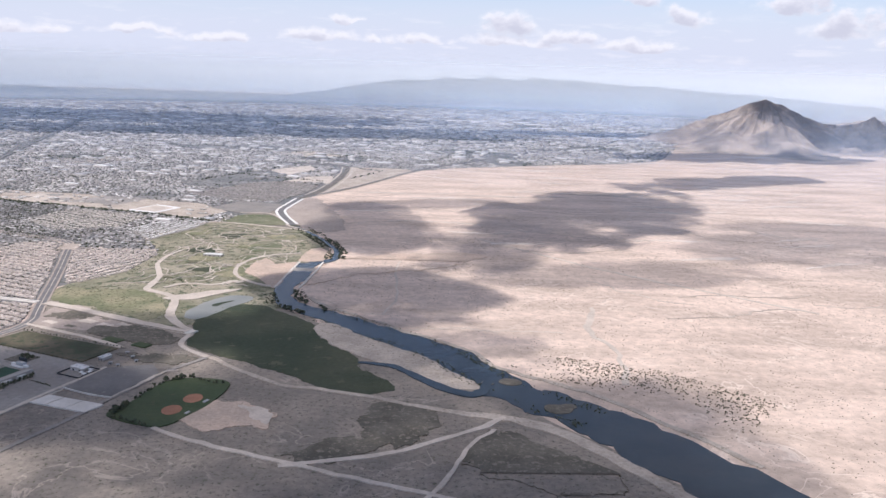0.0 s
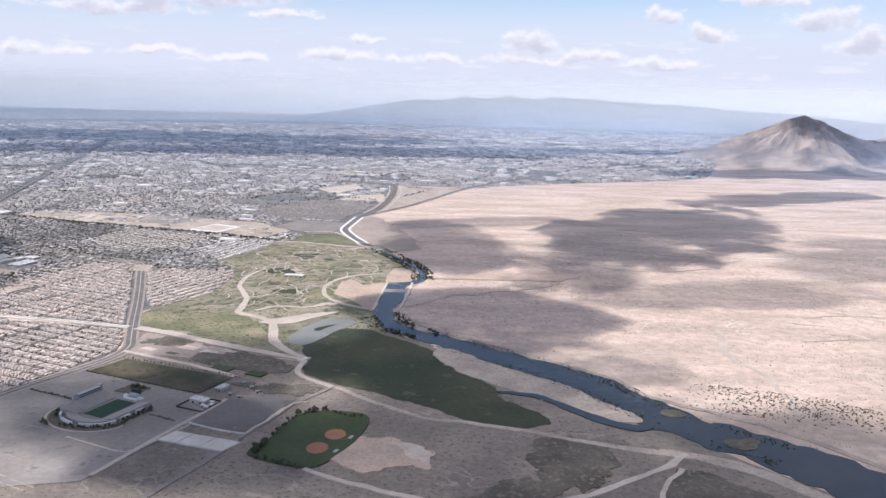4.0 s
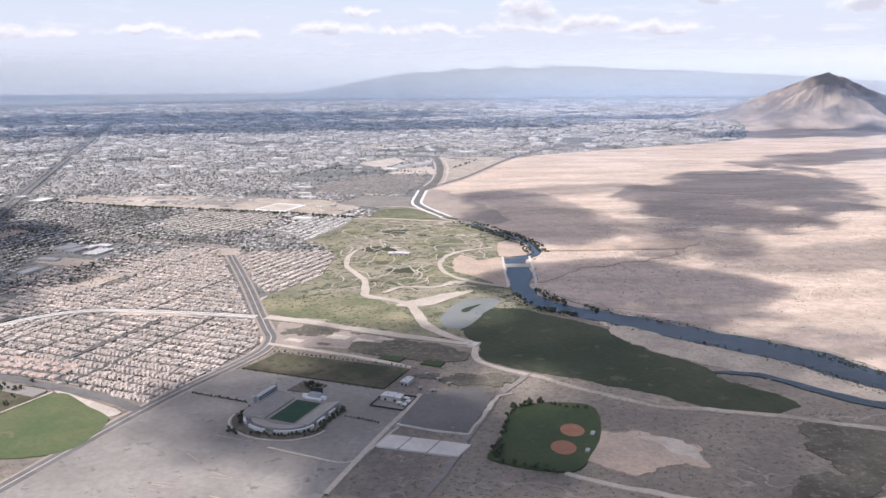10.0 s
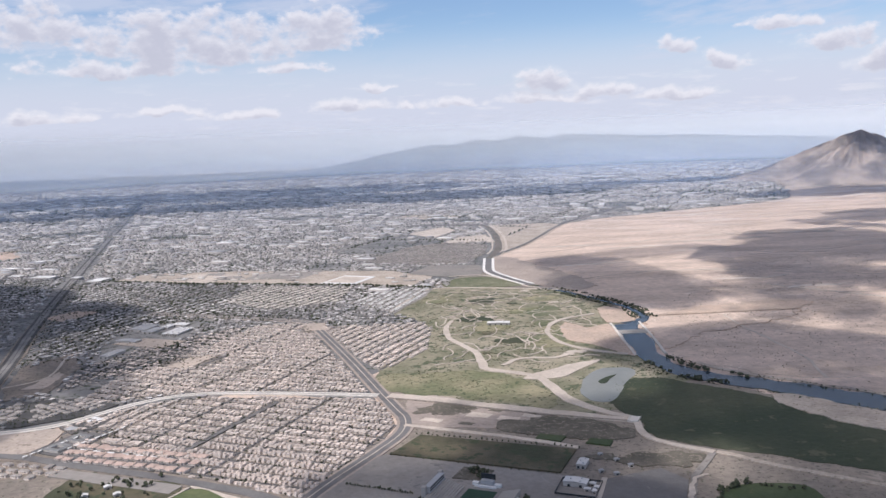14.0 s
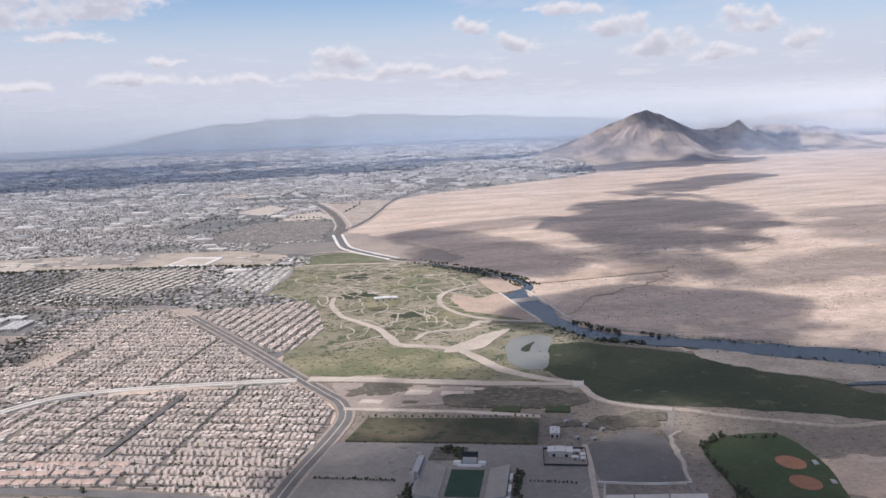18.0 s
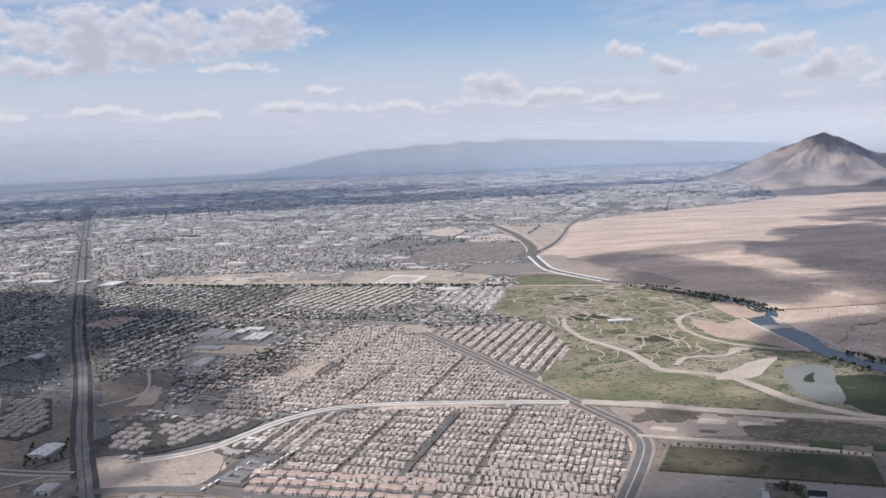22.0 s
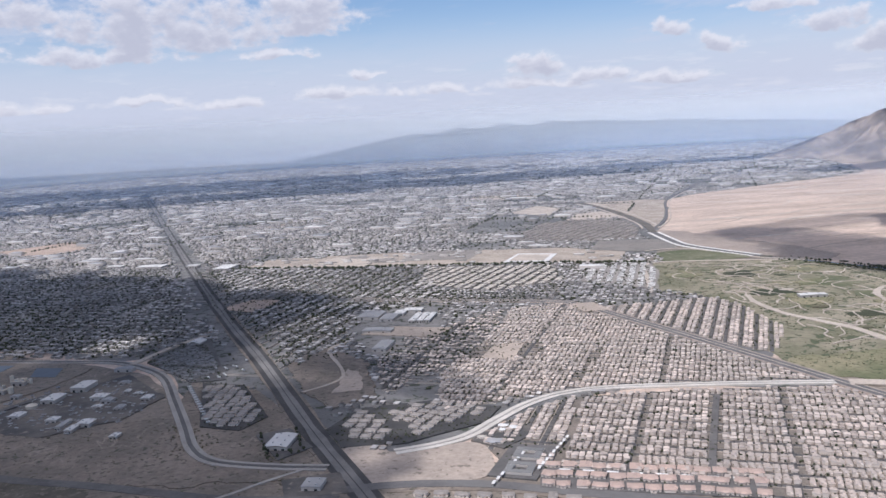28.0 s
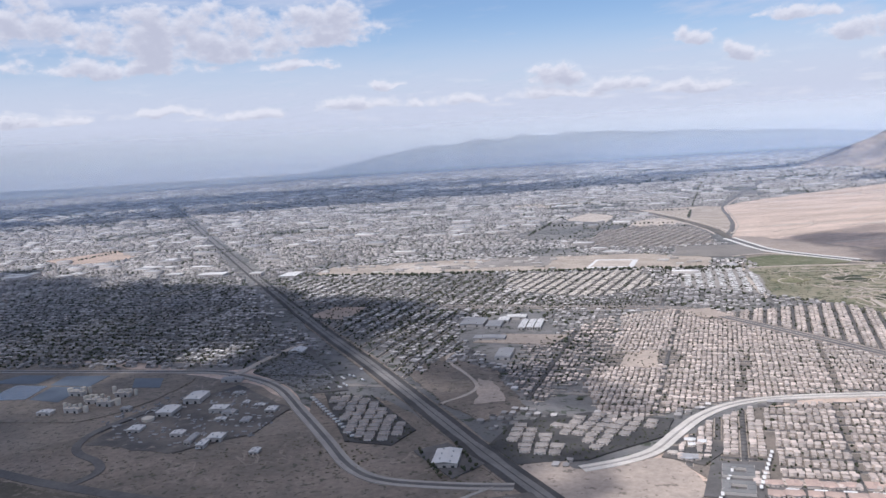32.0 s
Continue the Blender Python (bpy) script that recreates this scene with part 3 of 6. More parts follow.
ribbon("dirt_road_strip_bed", [(-251, 510), (-226, 499), (-194, 482), (-170, 471), (-142, 460)], 1.4, 0.15, DIRT, "brown ditch along the dirt road")
ribbon("dirt_road_south", [(-242, 470), (-225, 462), (-196, 448), (-171, 433)], 3, 0.12, PALE, "pale dirt road behind the playing field", rag=0.5)
ribbon("park_path", [(-214, 678), (-219, 650), (-216, 623), (-203, 590), (-201, 565), (-198, 552), (-176, 536), (-169, 512), (-164, 492), (-152, 474), (-142, 463), (-141, 440), (-121, 421)],
       [3, 3.5, 4, 4.5, 5, 5, 5, 6, 6, 4, 3, 3, 3], 0.15, PALE, "wide pale winding path through the wetland", rag=0.6)
ribbon("park_path_loop", [(-115, 680), (-141, 665), (-154, 636), (-151, 604), (-137, 583), (-118, 570)], 3.2, 0.16, PALE, "pale looping path by the weir", rag=0.6)
ribbon("dirt_track", [(-121, 421), (-132, 406), (-138, 394), (-148, 368), (-160, 335), (-180, 290)], 2.6, 0.12, GRAVEL, "grey dirt track beside the ball field", rag=0.8)
patch("sand_flats", [(-180, 531), (-176, 540), (-160, 550), (-137, 563), (-142, 552), (-153, 543), (-163, 530)], 0.15, PALE, 2.0, "pale dry flat in the wetland")
ribbon("sand_wash", [(-190, 560), (-178, 572), (-160, 570), (-148, 580)], 3, 0.15, PALE, "pale dry wash in the wetland", rag=1.5)
ribbon("town_edge_road", [(-262, 704), (-246, 758), (-234, 798), (-212, 808), (-150, 788), (-124, 776)], 3, 0.16, PALE, "pale dirt road between town and wetland")
rng = random.Random(5)
for k in range(90):
    x, y = -228 + rng.random() * 110, 570 + rng.random() * 215
    a = rng.random() * 6.3
    line = [(x, y)]
    for _ in range(4):
        a += rng.uniform(-0.9, 0.9)
        line.append((line[-1][0] + 6 * math.cos(a), line[-1][1] + 8 * math.sin(a)))
    if inside(WETLAND, *np.array(line).T).all():
        ribbon("footpath", line, rng.uniform(0.5, 1.0), 0.14, PALE, "narrow pale footpath through the wetland", rag=0.6)

for k in range(26):
    x, y, r = rng.uniform(-222, -125), rng.uniform(560, 830), rng.uniform(1.0, 3.6)
    patch("pale_clearing", [(x + r * 1.6 * math.cos(a), y + r * math.sin(a)) for a in (0, 1.05, 2.1, 3.15, 4.2, 5.25)], 0.11, rng.choice((PALE, SAND, DRY_GRASS, DARK_GREEN)), 2.0, "small clearing in the wetland scrub", scale=0.2)

for k in range(22):
    x, y, r = rng.uniform(-222, -140), rng.uniform(600, 840), rng.uniform(4.0, 11.0)
    if inside(WETLAND, np.array([x]), np.array([y]))[0]:
        patch("meadow_green", [(x + r * 1.3 * math.cos(a), y + r * math.sin(a)) for a in (0, 1.05, 2.1, 3.15, 4.2, 5.25)], 0.09, rng.choice((MARSH_GREEN, OLIVE, DARK_GREEN)), 4.0, "green patch of wetland grass", scale=0.12)

# lots and fields
patch("stadium_lot", [(-249, 436), (-176, 404), (-169, 398), (-176, 372), (-200, 318), (-318, 290), (-276, 388), (-252, 434)], 0.10, ASPHALT, 0, "worn grey asphalt lot round the stadium", curved=False)
patch("playing_field", [(-247, 436), (-235, 456), (-173, 431), (-183, 409)], 0.15, DRY_GRASS, 0, "patchy green and brown turf field", curved=False)
patch("east_lot", [(-176, 373), (-168, 401), (-146, 408), (-139, 396), (-151, 364)], 0.12, DARK_LOT, 0.5, "plain dark grey asphalt lot", curved=False)
ribbon("lot_wall", [(-177, 373.5), (-163, 367), (-150, 363)], 0.5, 0.18, CONCRETE, "pale low wall along the dark lot")
ribbon("lot_bank", [(-150, 363), (-146, 374), (-141, 388), (-136, 397), (-130, 401)], [0.6, 1.3, 2.0, 1.5, 0.8], 0.17, PALE, "pale eroded bank beside the dark lot", rag=1.6)
patch("west_bank", [(-243, 502), (-230, 510), (-204, 491), (-176, 468), (-182, 455), (-214, 464), (-238, 466)], 0.08, PINK_GRAVEL, 2, "pale graded dirt beside the road")
patch("park_lawn", [(-333, 355), (-337, 383), (-320, 411), (-300, 396), (-287, 381), (-295, 355)], 0.12, GRASS, 0.5, "green mown park lawn")
patch("park_lawn_west", [(-372, 390), (-370, 427), (-345, 423), (-324, 412), (-340, 380)], 0.12, DRY_GRASS, 1, "olive park lawn with trees")
for x, y, w, d, mat in ((-208, 478, 12, 7, PALE), (-196, 472, 9, 6, CREAM), (-222, 484, 8, 5, CREAM), (-230, 474, 10, 4, PALE), (-186, 474, 8, 5, PALE), (-214, 468, 7, 3, SCRUB_GREEN), (-200, 484, 7, 3, SCRUB_GREEN)):
    pts = [np.array((x, y)) + E_AXIS * u * w / 2 + N_AXIS * v * d / 2 for u, v in ((-1, -1), (0.9, -1), (1, 0.8), (-0.8, 1))]
    patch("graded_parcel", [tuple(p) for p in pts], 0.10, mat, 1.4, "ragged graded parcel beside the dirt road", curved=False)
patch("mound_lot", [(-103, 364), (-87, 362), (-68, 349), (-72, 336), (-95, 331), (-112, 341)], 0.12, RED_SAND, 5, "tan graded lot beside the ball field", curved=False)
patch("mound_heap", [(-90, 358), (-80, 357), (-70, 349), (-72, 340), (-82, 345)], 0.14, PALE, 3, "pale heaps of graded sand", curved=False)
for k in (-1, 1):
    ribbon("weir_apron", [(-101 + k * 9.5, 648), (-103 + k * 9.5, 610), (-106 + k * 8.5, 566)], 1.6, 0.16, CONCRETE, "pale concrete apron beside the weir pool", rag=0.4)
patch("hall_lot", HALL_LOT, 0.10, LOT_TAN, 0.8, "bare tan lot inside the road junction")
patch("corner_verge", [(-286, 391), (-320, 414), (-312, 404), (-296, 386)], 0.11, PALE, 0.5, "pale bare corner beside the crossroad")
for pts in (((-384, 590), (-373, 616), (-359, 611), (-370, 583)), ((-318, 690), (-302, 690), (-298, 668), (-314, 668)), ((-439, 656), (-421, 668), (-390, 655), (-402, 638))):
    patch("bare_lot", pts, 0.12, LOT_TAN, 0.6, "bare pinkish dirt lot among houses", curved=False)
patch("field_green_north", [(-214, 813), (-207, 850), (-184, 856), (-168, 846), (-150, 804), (-176, 802)], 0.12, MARSH_GREEN, 3, "green meadow by the channel")
patch("gravel_yard", [(-247, 890), (-226, 938), (-178, 927), (-176, 890), (-181, 866), (-213, 866)], 0.10, GRAVEL, 0.6, "grey gravel yard beside the channel", curved=False)
patch("mobile_home_ground", [(-292, 760), (-266, 812), (-226, 812), (-231, 776), (-255, 712)], 0.10, ASPHALT, 1, "pale grey ground of the mobile home park", curved=False)
patch("bush_strip", [(-196, 470), (-160, 455), (-146, 452), (-150, 440), (-172, 444), (-200, 456)], 0.10, SCRUB_GREEN, 2, "dark scrub strip beside the dirt road")
for pts in (((13, 310), (27, 336), (48, 329), (78, 298), (72, 284), (40, 288)), ((-43, 310), (-30, 324), (-30, 362), (-19, 367), (2, 360), (-7, 329), (-29, 317)), ((-59, 310), (-48, 323), (-23, 331), (-28, 317), (-44, 306)),
            ((-240, 496), (-220, 494), (-210, 484), (-230, 478)), ((-187, 468), (-170, 470), (-153, 456), (-169, 440)), ((-168, 423), (-143, 425), (-126, 417), (-144, 410)), ((40, 270), (90, 268), (110, 235), (60, 235))):
    patch("scrub_patch", pts, 0.10, SCRUB_GREEN, 7, "dark grey-green scrub on the dirt flats", steps=8)
ribbon("side_channel", [(-41, 419), (-23, 415), (-4, 396), (12, 381), (23, 381), (28, 398)], [2, 4, 6, 7, 6, 5], 0.15, WATER, "narrow dark side channel behind the sandbar", rag=1)
for x, y, r in ((39, 397, 6), (27, 395, 3.5), (59, 364, 7), (64, 368, 4)):
    patch("mud_island", [(x + r * math.cos(a), y + r * 0.8 * math.sin(a)) for a in (0, 1.05, 2.1, 3.15, 4.2, 5.25)], 0.14, SCRUB_GREEN, 1, "dark reedy mud island in the river")
ribbon("dirt_branch", [(33, 354), (21, 341), (0, 326), (-17, 314), (-60, 300)], 3, 0.12, PALE, "pale dirt road across the flats", rag=0.8)
ribbon("dirt_branch", [(27, 340), (17, 325), (11, 310), (6, 294), (-10, 262)], 2, 0.12, PALE, "pale dirt road across the flats", rag=0.8)
ribbon("dirt_branch", [(-120, 332), (-90, 316), (-50, 300), (-10, 285), (30, 270)], 2.5, 0.12, PALE, "pale dirt road across the flats", rag=1.2)
ribbon("dry_wash", [(104, 540), (101, 518), (94, 487), (102, 461), (103, 425), (97, 400)], [2, 5, 4, 3, 3, 4], 0.008, PALE, "pale dry wash cut into the desert", rag=2.5)
ribbon("desert_track", [(-31, 660), (-31, 608), (-27, 557), (-34, 509)], 1.6, 0.008, PALE, "pale track over the desert slope", rag=1.5)
ribbon("desert_track", [(40, 760), (92, 699), (128, 657), (171, 615), (260, 540)], 3.0, 0.008, PALE, "pale track over the desert slope", rag=1.5)
ribbon("desert_track", [(-100, 1040), (-20, 1040), (90, 1080), (260, 1080), (480, 1130)], 4.0, 0.008, PALE, "long pale track across the desert", rag=3)
ribbon("desert_road", DIAGONAL, 3.4, 0.14, ROAD, "dark straight road along the edge of the desert")
ribbon("desert_road_verge", DIAGONAL[:5], 1.6, 0.13, PALE, "pale dirt verge of the desert road", offset=-4.5)
rng = random.Random(9)
for k in range(26):
    x, y, a = rng.uniform(-60, 420), rng.uniform(470, 1300), rng.uniform(2.4, 3.6)
    line = [(x, y)]
    for _ in range(5):
        a += rng.uniform(-0.5, 0.5)
        line.append((line[-1][0] + 22 * math.cos(a), line[-1][1] + 22 * math.sin(a) * 0.7))
    ribbon("dry_gully", line, rng.uniform(0.6, 2.2), 0.005, rng.choice((PALE, SAND, SAND)), "narrow dry gully in the desert", rag=3)

for k in range(90):
    x, y, a = rng.uniform(-80, 640), rng.uniform(700, 1640), rng.uniform(2.8, 3.5)
    line, stride = [(x, y)], rng.uniform(10, 34)
    for _ in range(4):
        a += rng.uniform(-0.3, 0.3)
        line.append((line[-1][0] + stride * rng.uniform(0.6, 1.2) * math.cos(a), line[-1][1] + stride * 0.7 * math.sin(a)))
    if all(q[0] > -0.75 * (q[1] - 640) - 60 and q[0] > 0.47 * (q[1] - 1000) - 140 for q in line):
        wide = rng.uniform(0.5, 1.6)
        ribbon("dry_wash_streak", line, [1, wide * rng.uniform(2, 7), wide * rng.uniform(3, 9), wide * rng.uniform(2, 6), 1], 0.005, rng.choice((CREAM, CREAM, PALE)), "pale dry wash streak in the desert", rag=4)
ribbon("mountain_foot_wash", [(430, 1590), (560, 1640), (700, 1690), (860, 1720), (1020, 1700), (1180, 1690)], [6, 14, 22, 26, 20, 10], 0.005, CREAM, "broad pale wash at the foot of the mountain", rag=9)
ribbon("mountain_foot_wash", [(250, 1480), (420, 1500), (600, 1560), (800, 1580)], [5, 12, 10, 4], 0.005, CREAM, "broad pale wash at the foot of the mountain", rag=7)


# ---- mountains ----
def heights(name, material, label, corner, along, across, steps_u, steps_v, height):
    """A mountain built as a height field over a slanted rectangle."""
    bm, rows = bmesh.new(), []
    for j in range(steps_v + 1):
        row = []
        for i in range(steps_u + 1):
            u, v = i / steps_u, j / steps_v
            q = Vector((*corner, 0)) + Vector((*along, 0)) * u + Vector((*across, 0)) * v
            row.append(bm.verts.new((q.x, q.y, height(u, v, q))))
        rows.append(row)
    for a, b in zip(rows, rows[1:]):
        for i in range(steps_u):
            bm.faces.new((a[i], a[i + 1], b[i + 1], b[i]))
    return tagged(part(name, bm, material), label, "mountain", kind="structure")


def ridged(q, scale, octaves=5):
    total, amp = 0.0, 1.0
    for k in range(octaves):
        total += amp * (1 - abs(noise.noise(Vector((q.x * scale, q.y * scale, k * 3.1)))) * 2)
        scale, amp = scale * 2.1, amp * 0.5
    return total / 2


RIDGE_U = [0, 0.06, 0.13, 0.22, 0.30, 0.38, 0.48, 0.58, 0.68, 0.78, 0.88, 1.0]
RIDGE_Z = [2, 22, 62, 104, 124, 132, 132, 108, 100, 84, 62, 40]


def range_height(u, v, q):
    top = np.interp(u, RIDGE_U, RIDGE_Z)
    slope = min(1.0, v / 0.62) ** 1.25 if v < 0.62 else max(0.0, 1 - (v - 0.62) / 0.38 * 0.6)
    return -3 + top * slope * (0.82 + 0.24 * ridged(q, 0.0045)) + 4 * slope


heights("mountain_range", HAZE_BLUE_ROCK, "mountain range beyond the town with haze blue in its colour", (-900, 3420), (2900, -120), (60, 1050), 110, 40, range_height)


def low_range_height(u, v, q):
    return -3 + 26 * math.sin(math.pi * u) ** 0.5 * math.sin(math.pi * min(v, 1)) * (0.7 + 0.5 * ridged(q, 0.003))


heights("mountain_low_range", HAZE_BLUE_ROCK, "low hills on the horizon with haze blue in their colour", (-3000, 3350), (1350, 520), (-80, 420), 60, 14, low_range_height)


def pyramid_height(u, v, q):
    x, y = q.x - 764, q.y - 1990
    turn = math.atan2(y, x)
    reach = 236 + 40 * math.sin(turn * 3 + 1) + 28 * math.sin(turn * 7) + (36 if x < 0 else 0) * abs(math.cos(turn))
    r = math.hypot(x, y) / reach
    crag = max(0.0, min(1.0, ridged(q, 0.0125, 8) * 1.35 - 0.2))
    rough = max(0.0, min(1.0, (r - 0.03) / 0.30))
    # spurs run down from the summit with steep gullies between them
    spur = 1 - min(1.0, 2.6 * abs(noise.noise(Vector((3.6 * math.cos(turn), 3.6 * math.sin(turn), 1.2 * r + 4)))))
    small_spur = 1 - min(1.0, 2.4 * abs(noise.noise(Vector((9.5 * math.cos(turn), 9.5 * math.sin(turn), 2.4 * r)))))
    peak = 91 * max(0.0, 1 - r) ** 1.06 * min(1.05, 1 - rough * (0.46 - 0.34 * crag - 0.22 * spur - 0.14 * small_spur))
    saddle = 47 * math.exp(-((q.y - 1985 - 0.1 * x) / 62) ** 2) * max(0.0, min(1.0, (x + 20) / 90)) * max(0.0, min(1.0, (520 - x) / 160)) * (0.55 + 0.5 * crag)
    second = 72 * max(0.0, 1 - math.hypot((q.x - 1030) / 150, (q.y - 1990) / 110)) ** 0.9 * (0.62 + 0.45 * crag)
    third = 60 * math.exp(-(((q.x - 1240) / 130) ** 2 + ((q.y - 2000) / 130) ** 2)) * (0.5 + 0.55 * crag)
    front = 26 * math.exp(-(((q.x - 985) / 90) ** 2 + ((q.y - 1820) / 45) ** 2)) * (0.4 + 0.8 * crag)
    apron = 20 * max(0.0, 1 - r / 1.6) ** 1.6
    return -2 + max(peak, saddle, second, third, front) + apron


heights("mountain_pyramid", ROCK, "steep brown pyramid-shaped desert mountain", (330, 1560), (1300, 0), (0, 840), 380, 250, pyramid_height)


def back_hill_height(u, v, q):
    return -2 + 92 * math.sin(math.pi * u) ** 0.7 * math.sin(math.pi * v) * (0.6 + 0.5 * ridged(q, 0.006))


heights("mountain_back_hills", ROCK, "tan bare hills behind the pyramid mountain", (1150, 2500), (1500, -350), (120, 500), 90, 30, back_hill_height)


# ---- clouds: those above cast the shadows that lie on the ground ----
def cloud_material(name, thickness):
    m = bpy.data.materials.new(name)
    m.use_nodes = True
    n = Nodes(m.node_tree)
    bsdf = n.add("BsdfDiffuse")
    bsdf.inputs["Color"].default_value = (0.9, 0.9, 0.92, 1)
    clear = n.add("BsdfTransparent")
    both = n.add("MixShader")
    coord = n.add("TexCoord").outputs["Generated"]
    split = n.add("SeparateXYZ")
    n.link(coord, split.inputs[0])
    u = n.math("MULTIPLY_ADD", split.outputs["X"], 2.0, -1.0)
    v = n.math("MULTIPLY_ADD", split.outputs["Y"], 2.0, -1.0)
    body = n.math("SUBTRACT", 1.0, n.math("ADD", n.math("MULTIPLY", u, u), n.math("MULTIPLY", v, v)))
    puffs = n.math("SUBTRACT", n.noise(n.add("NewGeometry").outputs["Position"], 0.011, 7, 0.6), 0.5)
    cover = n.ramp(n.math("MULTIPLY_ADD", puffs, 4.2, body), 0.12, 0.46)
    n.link(n.math("MULTIPLY", cover, thickness), both.inputs[0])
    n.link(clear.outputs[0], both.inputs[1])
    n.link(bsdf.outputs[0], both.inputs[2])
    n.link(both.outputs[0], n.add("OutputMaterial").inputs["Surface"])
    return m


CLOUDS = {"thin": cloud_material("thin_cloud", 0.30), "mid": cloud_material("cloud", 0.52), "full": cloud_material("full_cloud", 0.62), "thick": cloud_material("thick_cloud", 0.72)}
CLOUD_Z = 720.0


def cloud(x, y, length, width, turn, body, seed):
    """One flat-based cumulus, floating over the ground so that its shade falls at (x, y)."""
    shift = SUN_TO * (CLOUD_Z / SUN_TO.z)
    bm = bmesh.new()
    steps_u, steps_v = 44, 26
    top = {}
    for i in range(steps_u + 1):
        for j in range(steps_v + 1):
            u, v = i / steps_u * 2 - 1, j / steps_v * 2 - 1
            p = Vector((u * length / 2 * 1.25, v * width / 2 * 1.25, 0))
            d = 1.02 - (u * u + v * v) + 0.2 * noise.noise(Vector((p.x * 0.02, p.y * 0.02, seed)))
            if d > 0:
                top[i, j] = (p, d)
    made = {k: (bm.verts.new((p.x, p.y, 0)), bm.verts.new((p.x, p.y, 4 + 26 * math.sqrt(d)))) for k, (p, d) in top.items()}
    for i in range(steps_u):
        for j in range(steps_v):
            ring = [(i, j), (i + 1, j), (i + 1, j + 1), (i, j + 1)]
            if all(k in made for k in ring):
                bm.faces.new([made[k][0] for k in reversed(ring)])
                bm.faces.new([made[k][1] for k in ring])
    ob = part("cloud", bm, CLOUDS[body])
    ob.matrix_basis = pose(x + shift.x, y + shift.y, CLOUD_Z, 0, 0, turn)
    return tagged(ob, "fair-weather cloud high over the desert casting a shadow", "cloud", "clouds overhead")


for k, c in enumerate(((165, 915, 430, 210, 58, "thick"), (-44, 562, 175, 125, -38, "thick"), (-65, 800, 270, 115, 102, "full"), (45, 745, 230, 110, 80, "mid"), (150, 640, 240, 80, 10, "thin"), (430, 1250, 380, 110, 25, "full"), (600, 1640, 480, 170, 8, "thick"),
                       (965, 1960, 400, 330, 0, "thick"), (-40, 352, 385, 245, -28, "mid"), (60, 215, 300, 140, -30, "mid"), (-725, 800, 500, 270, -30, "thick"), (-560, 765, 260, 120, -32, "full"),
                       (-598, 552, 335, 262, -12, "full"), (-440, 655, 170, 110, -25, "thin"), (-880, 930, 520, 280, -30, "thick"), (-480, 1950, 1400, 300, 6, "thick"), (420, 2150, 760, 170, 0, "thick"), (-1500, 1900, 900, 350, -15, "thick"),
                       (-760, 560, 280, 220, 0, "thick"), (-20, 960, 260, 60, 20, "thin"), (-200, 376, 150, 100, -24, "mid"), (380, 780, 300, 200, 20, "thin"), (-1000, 2350, 1900, 500, 4, "thick"))):
    cloud(*c, k * 7.3)


# ---- haze: upright tinted sheets stand in for hazy air, and the far sky behind it with its clouds ----
MIDWAY = (-243.0, 125.0)


def arc_sheet(name, material, radius, low, high, label, steps=90):
    bm, rows = bmesh.new(), []
    for i in range(steps + 1):
        a = radians(-58 + 118 * i / steps)
        x, y = MIDWAY[0] + radius * math.sin(a), MIDWAY[1] + radius * math.cos(a)
        rows.append([bm.verts.new((x, y, low)), bm.verts.new((x, y, high))])
    for a, b in zip(rows, rows[1:]):
        bm.faces.new((a[0], b[0], b[1], a[1]))
    ob = part(name, bm, material)
    return tagged(ob, label, kind="structure")


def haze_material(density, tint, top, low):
    """A tinted see-through sheet added in place of haze; it catches sun and sky, thinning out with height."""
    m = bpy.data.materials.new("haze_sheet")
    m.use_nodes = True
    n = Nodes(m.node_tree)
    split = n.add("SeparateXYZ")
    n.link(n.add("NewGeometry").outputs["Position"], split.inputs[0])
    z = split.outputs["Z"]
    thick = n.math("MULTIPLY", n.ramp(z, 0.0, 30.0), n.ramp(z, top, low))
    haze_tint = n.add("BsdfDiffuse")
    haze_tint.inputs["Color"].default_value = (*tint, 1)
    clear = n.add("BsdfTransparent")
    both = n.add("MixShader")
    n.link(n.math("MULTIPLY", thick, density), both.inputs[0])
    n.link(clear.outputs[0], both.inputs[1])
    n.link(haze_tint.outputs[0], both.inputs[2])
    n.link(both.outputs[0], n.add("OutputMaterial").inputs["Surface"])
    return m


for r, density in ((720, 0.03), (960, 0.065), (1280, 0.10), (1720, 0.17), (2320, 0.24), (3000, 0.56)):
    arc_sheet("backdrop_haze", haze_material(density, *(((0.52, 0.70, 1.0), 150.0, 30.0) if r < 2500 else ((0.90, 0.96, 1.0), 222.0, 130.0))), r, -0.5, 220, "faint bluish sheet standing in for distance haze")

